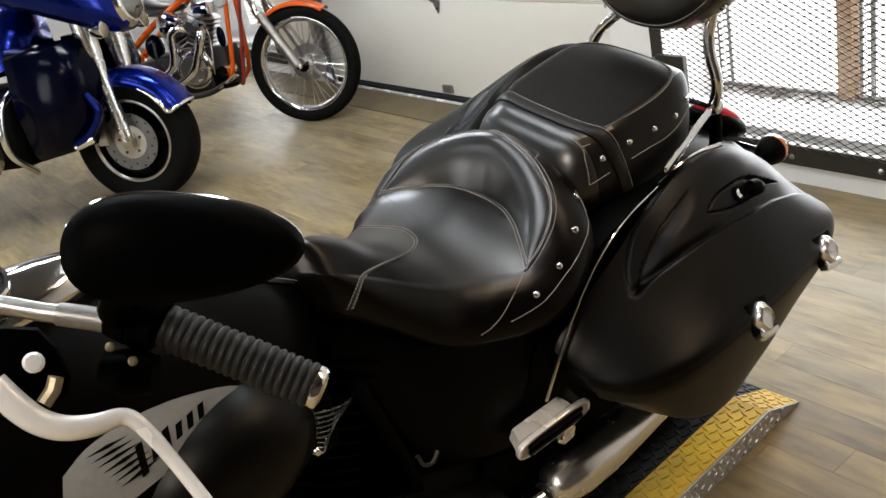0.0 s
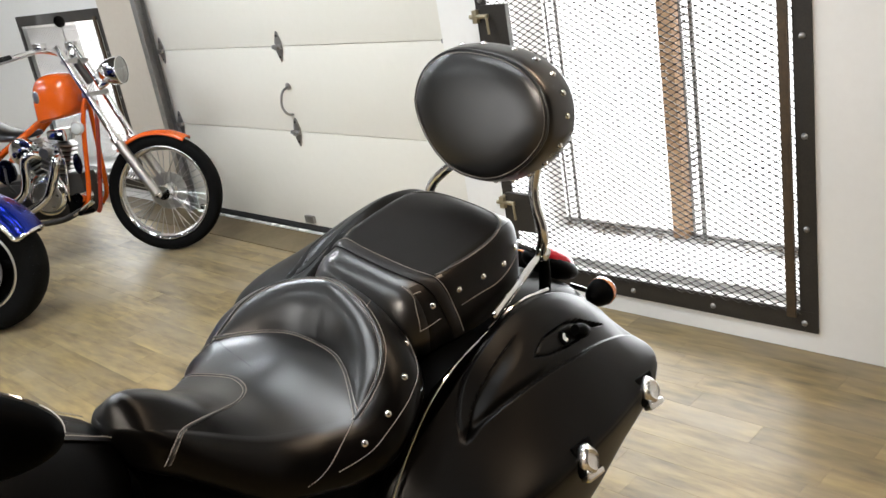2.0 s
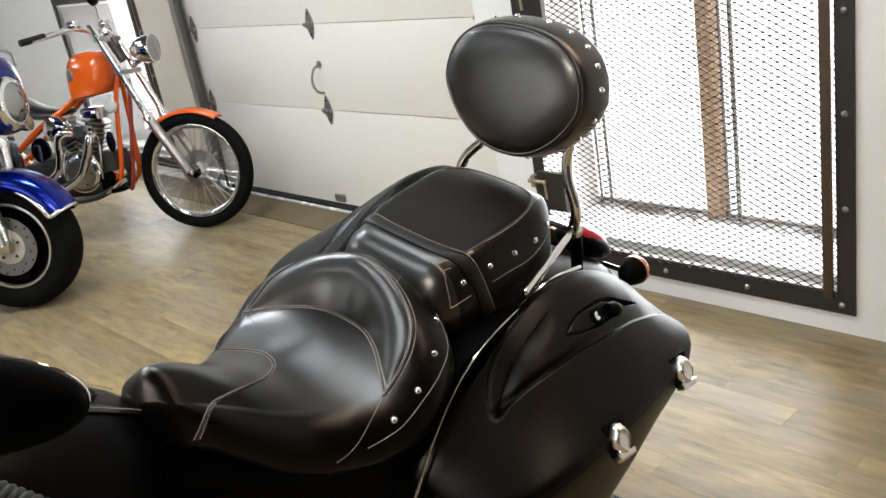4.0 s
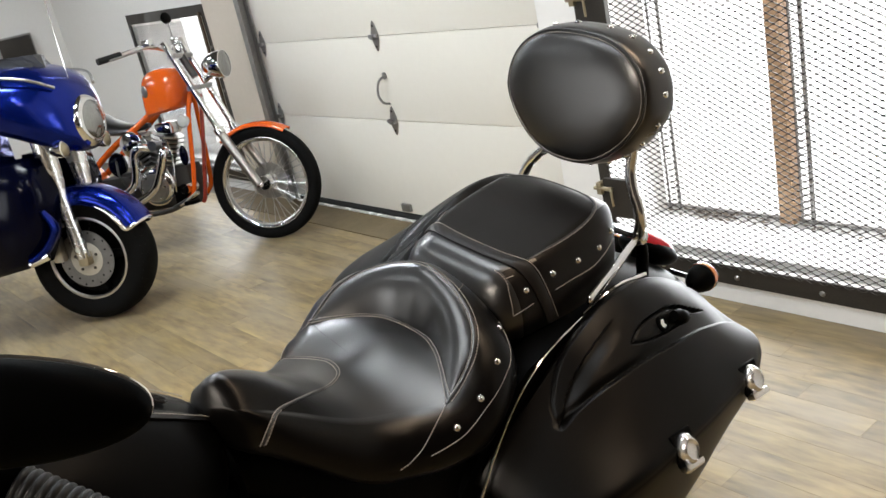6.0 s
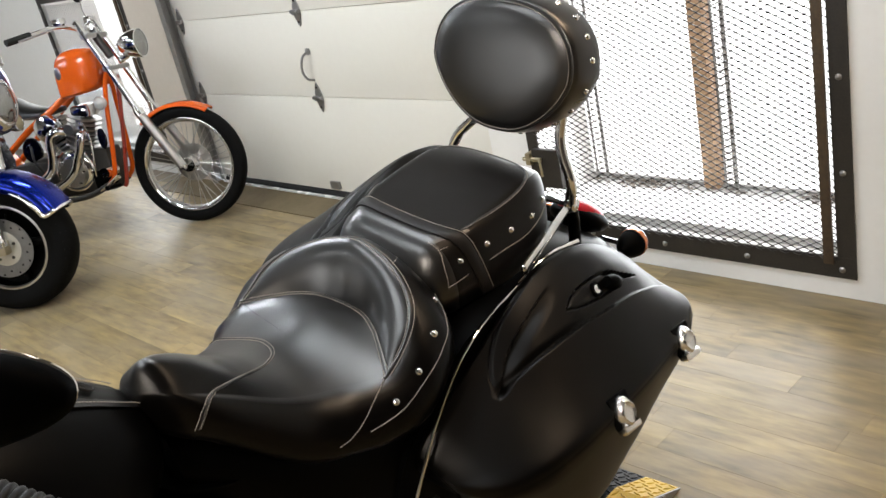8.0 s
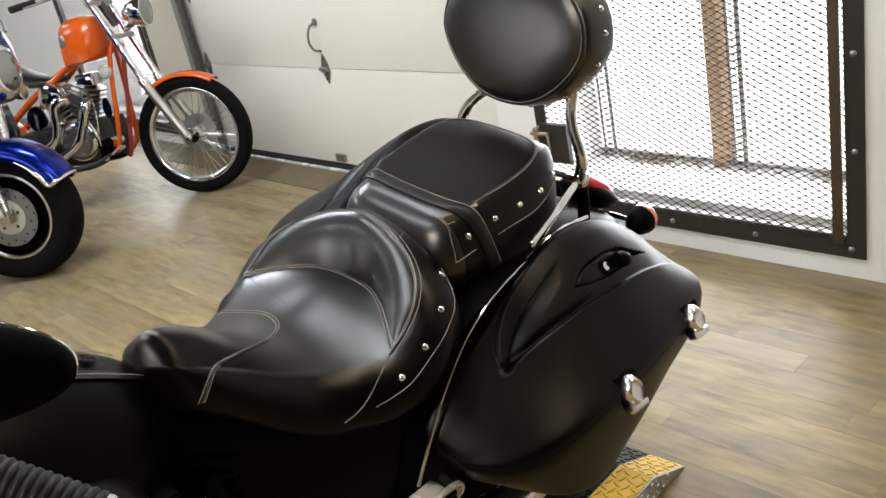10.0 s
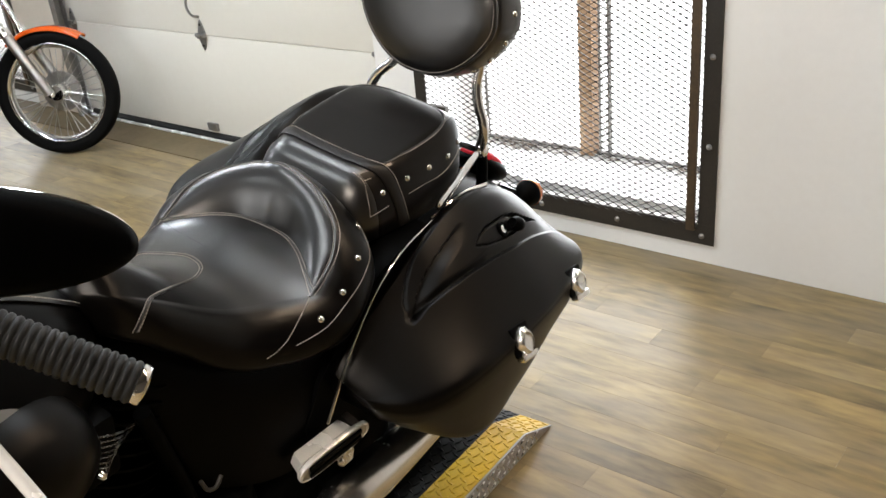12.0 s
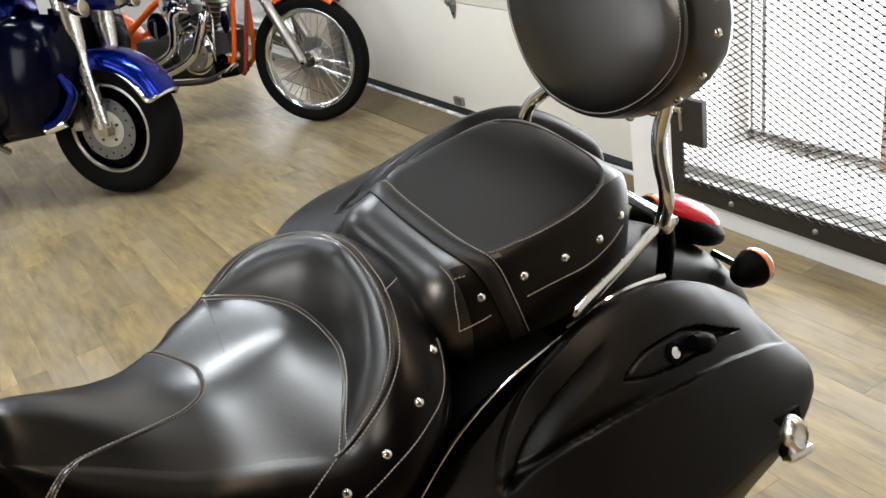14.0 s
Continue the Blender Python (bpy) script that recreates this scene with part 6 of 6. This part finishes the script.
part("exhaust", tube([(0.10, -0.50, 0.62), (0.14, -0.50, 0.60), (0.15, -0.54, 0.50), (0.15, -0.64, 0.38), (0.155, -0.95, 0.29), (0.155, -1.5, 0.26)], 0.026, 14, path=5), M_CHROME, ce, "chrome exhaust pipe")
part("gear_cover", revolve([(0.11, 0.001), (0.11, 0.09), (0.13, 0.08), (0.135, 0.001)], 24, "x", (0, -0.62, 0.41)), M_ALU, ce)
# added dark box stands in for the dark gaps between engine parts
part("engine_filler", box(-0.085, 0.085, -0.86, -0.40, 0.27, 0.52, 0.03), M_STEEL, ce, "dark filler box behind the engine parts")
part("gearbox", box(-0.10, 0.10, -1.02, -0.78, 0.30, 0.50, 0.03), M_STEEL, ce)
part("primary", box(0.02, 0.10, -0.52, -0.40, 0.28, 0.40, 0.02), M_PLASTIC, ce, "black starter cover")
part("starter", tube([(0.02, -0.42, 0.38), (0.14, -0.42, 0.38)], 0.032, 14), M_CHROME, ce)
for k in range(6):
    q = k / 6 * 2 * math.pi
    part("cover_bolt", revolve([(0.13, 0.001), (0.13, 0.009), (0.139, 0.007), (0.14, 0.001)], 10, "x", (0, -0.62 + 0.072 * math.cos(q), 0.41 + 0.072 * math.sin(q))), M_CHROME, ce)
part("carburettor", revolve([(0.0, 0.001), (0.0, 0.03), (0.03, 0.034), (0.06, 0.026), (0.09, 0.03), (0.09, 0.001)], 18, "x", (0.05, -0.56, 0.655)), M_ALU, ce, "alloy carburettor")
part("oil_line", tube([(0.09, -0.50, 0.36), (0.13, -0.47, 0.44), (0.12, -0.46, 0.58), (0.08, -0.50, 0.68)], 0.007, 8, path=4), M_CHROME, ce, "braided oil line")
part("oil_line", tube([(0.08, -0.80, 0.40), (0.14, -0.82, 0.50), (0.11, -0.84, 0.60)], 0.007, 8, path=4), M_STEEL, ce, "dark oil line")
part("brake_pedal", tube([(0.15, -0.46, 0.29), (0.19, -0.40, 0.31), (0.2, -0.30, 0.36)], [0.008, 0.008, 0.014], 8, path=4), M_CHROME, chop, "chrome brake pedal")
part("oil_tank", ellipsoid((0.04, -0.88, 0.57), (0.07, 0.05, 0.075), 18), M_NAVY, chop, "blue oil tank")
part("shop_cloth", ellipsoid((0.09, -0.40, 0.57), (0.02, 0.025, 0.06), 14), M_NAVY, chop, "dark blue pouch on the frame")
part("horn", revolve([(0.03, 0.001), (0.03, 0.036), (0.05, 0.04), (0.062, 0.03), (0.065, 0.001)], 20, "x", (0.03, -0.36, 0.765)), M_LENS, chop, "white domed coil cover")
wheel(chop, (0, -1.36, 0.33), 0.33, 0.16, spokes=40, mats=(M_RUBBER, M_CHROME))
part("rear_fender", fender_mesh(0.37, 0.10, 20, 170, 0.05, Vector((0, -1.36, 0.33))), M_ORANGE, chop, "orange rear fender", smooth=50)

# ---- blue touring motorcycle ----
tour = thing("blue_motorcycle", "blue touring motorcycle with fairing and chrome forks", "motorcycle", pose(-3.62, 0.335, 0, 0, -7, -48.7))
WC = (0, 0.06, 0.325)
bw = wheel(tour, WC, 0.325, 0.165, mats=(M_RUBBER, M_PLASTIC), inner=0.63)
part("rim_edge", revolve([(0.058, 0.196), (0.066, 0.203), (0.064, 0.213), (0.056, 0.206)], 48, "x", WC, closed=True), M_ALU, bw, "polished rim edge", smooth=60)
# added black backing disc, so nothing shows through the wheel
part("wheel_backing", revolve([(-0.02, 0.001), (-0.02, 0.198), (0.0, 0.199), (0.02, 0.198), (0.02, 0.001)], 40, "x", WC), M_PLASTIC, bw, "black backing disc inside the wheel")
for k in range(5):
    a = k / 5 * 2 * math.pi
    part("spoke", tube([Vector(WC) + Vector((0.03, 0.04 * math.cos(a), 0.04 * math.sin(a))), Vector(WC) + Vector((0.035, 0.19 * math.cos(a), 0.19 * math.sin(a)))], [0.03, 0.02], 10, flat=0.5), M_PLASTIC, bw)
for sgn in (1, -1):
    x = 0.072 * sgn
    d = part("brake_disc", revolve([(x - 0.0025, 0.084), (x - 0.0025, 0.146), (x + 0.0025, 0.146), (x + 0.0025, 0.084)], 40, "x", WC, closed=True), M_DISC, bw, "drilled steel brake disc")
    for k in range(20):
        q = k / 20 * 2 * math.pi
        r = 0.115 if k % 2 else 0.135
        part("disc_hole", revolve([(x - 0.0035, 0.0005), (x - 0.0035, 0.0052), (x + 0.0035, 0.0052), (x + 0.0035, 0.0005)], 8, "x", Vector(WC) + Vector((0, r * math.cos(q), r * math.sin(q)))), M_GROOVE, d)
    part("disc_carrier", revolve([(x - 0.004, 0.001), (x - 0.004, 0.086), (x + 0.004, 0.086), (x + 0.006, 0.06), (x + 0.006, 0.001)], 36, "x", WC), M_CARRIER, d, "pale cast disc carrier")
    for k in range(5):
        a = k / 5 * 2 * math.pi + 0.3
        part("bolt", revolve([(x + 0.003 * sgn, 0.001), (x + 0.003 * sgn, 0.009), (x + 0.010 * sgn, 0.007), (x + 0.011 * sgn, 0.001)], 10, "x", Vector(WC) + Vector((0, 0.06 * math.cos(a), 0.06 * math.sin(a)))), M_STEEL, d)
    leg = part("fork_leg", tube([(0.115 * sgn, 0.075, 0.34), (0.115 * sgn, 0.05, 0.56), (0.115 * sgn, 0.035, 0.70)], [0.034, 0.035, 0.037], 16), M_POLISH, tour, "chrome fork leg")
    part("fork_shroud", tube([(0.118 * sgn, 0.036, 0.69), (0.122 * sgn, 0.03, 0.80), (0.125 * sgn, 0.02, 1.0)], [0.040, 0.050, 0.052], 16), M_POLISH, leg, "chrome fork shroud")
    part("caliper", box(min(0.062 * sgn, 0.115 * sgn), max(0.062 * sgn, 0.115 * sgn), -0.10, -0.04, 0.33, 0.46, 0.015), M_ALU, leg, "silver brake caliper")
    part("axle_clamp", box(min(0.085 * sgn, 0.14 * sgn), max(0.085 * sgn, 0.14 * sgn), 0.05, 0.105, 0.30, 0.37, 0.012), M_BRASS, leg)
    part("reflector", box(min(0.15 * sgn, 0.166 * sgn), max(0.15 * sgn, 0.166 * sgn), -0.03, 0.0, 0.57, 0.652, 0.004), M_AMBER, leg, "amber reflector")
    part("reflector_bracket", box(min(0.13 * sgn, 0.152 * sgn), max(0.13 * sgn, 0.152 * sgn), -0.02, 0.045, 0.60, 0.62, 0.003), M_STEEL, leg)
    pl = part("passing_lamp", revolve([(-0.05, 0.001), (-0.045, 0.025), (-0.01, 0.04), (0.02, 0.042), (0.022, 0.036)], 20, "y", (0.19 * sgn, 0.16, 0.885)), M_CHROME, tour, "chrome passing lamp", smooth=60)
    part("lens", revolve([(0.02, 0.037), (0.03, 0.02), (0.032, 0.001)], 20, "y", (0.19 * sgn, 0.16, 0.885)), M_BRASS, pl)
    # lower fairing and its wing
    lower = part("lower_fairing", loft([[(x * sgn, y, z) for y, z in pts] for x, pts in (
        (0.16, ((0.03, 0.86), (0.07, 0.70), (0.03, 0.50), (-0.06, 0.36), (-0.30, 0.33), (-0.34, 0.60), (-0.30, 0.88))),
        (0.27, ((0.02, 0.88), (0.05, 0.70), (0.01, 0.50), (-0.08, 0.36), (-0.32, 0.33), (-0.36, 0.60), (-0.32, 0.88))),
        (0.33, ((-0.04, 0.84), (-0.03, 0.70), (-0.06, 0.52), (-0.13, 0.40), (-0.30, 0.37), (-0.33, 0.60), (-0.30, 0.84))))]), M_NAVY, tour, "dark blue lower fairing", smooth=75)
    part("wing", tube([(0.27 * sgn, 0.03, 0.62), (0.25 * sgn, 0.055, 0.52), (0.27 * sgn, -0.02, 0.42), (0.29 * sgn, -0.09, 0.39)], [0.02, 0.035, 0.035, 0.03], 12, flat=0.5, path=4), M_BLUE, lower, "blue air wing")
    part("wing_tip", tube([(0.275 * sgn, 0.0, 0.405), (0.292 * sgn, -0.10, 0.375)], [0.022, 0.016], 10, flat=0.7), M_CHROME, lower)
part("lamp_bar", tube([(-0.19, 0.13, 0.885), (0.19, 0.13, 0.885)], 0.013, 12), M_CHROME, tour, "chrome lamp bar")
part("front_fender", fender_mesh(0.372, 0.104, 24, 165, 0.085, Vector(WC)), M_BLUE, tour, "glossy blue front fender", smooth=50)
edge = []
for sgn in (1, -1):
    arc = [(0.106 * sgn, WC[1] + 0.292 * math.cos(radians(a)), WC[2] + 0.292 * math.sin(radians(a))) for a in (62, 54, 46, 38, 31, 26)]
    edge.append(arc)
lip = [(0.106 * math.cos(q), WC[1] + (0.292 + 0.085 * math.sin(q)) * math.cos(radians(24)), WC[2] + (0.292 + 0.085 * math.sin(q)) * math.sin(radians(24))) for q in np.linspace(0.25, math.pi - 0.25, 7)]
part("fender_trim", tube(edge[0] + lip + edge[1][::-1], [0.003, 0.010, 0.013, 0.013, 0.012, 0.009, 0.008, 0.008, 0.009, 0.012, 0.013, 0.013, 0.010, 0.003], 10, path=4, flat=0.6), M_CHROME, tour, "chrome fender edge trim", smooth=50)


# fairing: rings round the nose
def fairing():
    rings = []
    for y, w, top, low in ((0.235, 0.10, 1.10, 0.90), (0.225, 0.14, 1.15, 0.87), (0.19, 0.21, 1.21, 0.85), (0.12, 0.30, 1.265, 0.87), (0.03, 0.37, 1.30, 0.92), (-0.08, 0.42, 1.32, 0.98), (-0.20, 0.45, 1.32, 1.04), (-0.30, 0.46, 1.30, 1.08)):
        ring = []
        for a in np.linspace(0, 2 * math.pi, 36, endpoint=False):
            c, s = math.cos(a), math.sin(a)
            ring.append((w * abs(c) ** 0.75 * (1 if c > 0 else -1), y, (top + low) / 2 + (top - low) / 2 * abs(s) ** 0.85 * (1 if s > 0 else -1)))
        rings.append(ring)
    return loft(rings)


fair = part("fairing", fairing(), M_BLUE, tour, "glossy blue fairing", smooth=60)
for sgn in (1, -1):
    part("chrome_strip", tube([(0.17 * sgn, 0.20, 1.17), (0.27 * sgn, 0.13, 1.225), (0.37 * sgn, 0.0, 1.26), (0.43 * sgn, -0.16, 1.27)], 0.008, 8, path=4), M_ALU, fair)
hl = part("headlamp", revolve([(-0.10, 0.105), (-0.04, 0.13), (0.02, 0.13), (0.04, 0.118), (0.05, 0.106), (0.05, 0.095)], 32, "y", (0, 0.205, 0.995)), M_CHROME, tour, "round headlamp in a chrome shell", smooth=60)
part("lens", revolve([(0.046, 0.097), (0.062, 0.07), (0.07, 0.035), (0.072, 0.001)], 32, "y", (0, 0.205, 0.995)), M_HEADGLASS, hl, "clear headlamp glass")
part("windscreen", loft([[(x, y, z) for x, y, z in ((-0.36 + 0.72 * t, 0.10 - 0.34 * (2 * t - 1) ** 2 + dy, 1.27) for t in np.linspace(0, 1, 12))] + [(-0.34 + 0.68 * t, 0.05 - 0.33 * (2 * t - 1) ** 2 + dy, 1.345) for t in np.linspace(1, 0, 12)] for dy in (0, -0.006)]), M_SMOKE, tour, "smoked windscreen", smooth=0)
part("antenna", tube([(0.02, 0.19, 1.20), (0.02, 0.17, 1.75)], 0.003, 6), M_CHROME, tour, "thin whip antenna")
part("tank", loft(sections([(-0.85, 0.08, 0.95, 0.80), (-0.75, 0.17, 1.02, 0.76), (-0.55, 0.20, 1.08, 0.76), (-0.38, 0.17, 1.08, 0.80), (-0.3, 0.1, 1.05, 0.85)], np.linspace(-0.85, -0.3, 16), 25, 2.5)), M_BLUE, tour, "blue fuel tank", smooth=60)
part("seat", loft(sections([(-1.6, 0.12, 0.95, 0.78), (-1.45, 0.2, 0.98, 0.76), (-1.25, 0.2, 0.90, 0.74), (-1.0, 0.18, 0.80, 0.70), (-0.85, 0.12, 0.84, 0.72), (-0.8, 0.06, 0.84, 0.74)], np.linspace(-1.6, -0.8, 18), 25, 2.6)), M_LEATHER, tour, "black leather touring seat", smooth=60)
te = part("engine", box(-0.24, 0.24, -1.0, -0.40, 0.30, 0.70, 0.06), M_PLASTIC, tour, "dark and chrome engine", smooth=60)
part("chrome_cover", revolve([(0.24, 0.001), (0.24, 0.13), (0.27, 0.12), (0.285, 0.06), (0.287, 0.001)], 26, "x", (0, -0.68, 0.40)), M_CHROME, te)
part("engine_bar", tube([(0.18, -0.36, 0.72), (0.36, -0.38, 0.62), (0.38, -0.40, 0.42), (0.2, -0.42, 0.27)], 0.016, 10, path=5), M_CHROME, te, "chrome engine guard")
for sgn in (1, -1):
    part("saddlebag", box(min(0.2 * sgn, 0.46 * sgn), max(0.2 * sgn, 0.46 * sgn), -1.85, -1.25, 0.38, 0.72, 0.06), M_BLUE, tour, "blue saddlebag", smooth=60)
wheel(tour, (0, -1.60, 0.32), 0.32, 0.15, mats=(M_RUBBER, M_PLASTIC))
part("rear_body", box(-0.2, 0.2, -1.95, -1.15, 0.60, 0.78, 0.05), M_BLUE, tour, smooth=60)

# ---- floor planks: each one a piece of the floor ----
rng = random.Random(7)
PWID = 0.097
count = 0
rest_v, rest_f = [], []
row_y, row = YW - 0.002, 0
meshes = {}


def plank_mesh(length):
    key = round(length, 2)
    if key not in meshes:
        me = bpy.data.meshes.new("plank")
        bm = bmesh.new()
        a, b, e = length / 2, PWID / 2, 0.0004
        lo = [bm.verts.new(p) for p in ((-a, -b, -0.003), (a, -b, -0.003), (a, b, -0.003), (-a, b, -0.003))]
        md = [bm.verts.new(p) for p in ((-a, -b, -0.0008), (a, -b, -0.0008), (a, b, -0.0008), (-a, b, -0.0008))]
        up = [bm.verts.new(p) for p in ((-a + e, -b + e, 0), (a - e, -b + e, 0), (a - e, b - e, 0), (-a + e, b - e, 0))]
        for p, q in ((lo, md), (md, up)):
            for i in range(4):
                bm.faces.new((p[i], p[(i + 1) % 4], q[(i + 1) % 4], q[i]))
        bm.faces.new(up)
        bm.to_mesh(me)
        bm.free()
        me.materials.append(M_PLANK)
        meshes[key] = me
    return meshes[key]


while row_y > -5.1:
    y = row_y - PWID / 2
    x = -8.0
    while x < (3.5 if y < 1.22 else 0.655):
        length = (0.15 + 0.75 * rng.random()) if x == -8.0 else min(rng.choice((0.92, 0.92, 0.74, 0.56)), (3.58 if y < 1.22 else 0.657) - x)
        if length > 0.08:
            near = -4.2 < x + length / 2 < 1.4 and y > -0.4
            if near and count < 290:
                ob = new("plank", plank_mesh(length))
                ob.parent = floor
                ob.location = (x + length / 2, y, 0.0)
                count += 1
            else:
                me = plank_mesh(length)
                k = len(rest_v)
                rest_v.extend((v.co.x + x + length / 2, v.co.y + y, v.co.z) for v in me.vertices)
                rest_f.extend(tuple(q + k for q in f.vertices) for f in me.polygons)
        x += length
    row_y -= PWID
    row += 1
me = bpy.data.meshes.new("planks")
me.from_pydata(rest_v, [], rest_f)
me.materials.append(M_PLANK)
ob = new("planks", me)
ob.parent = floor
tagged(ob, "worn wood-look floor planks", kind="stuff")
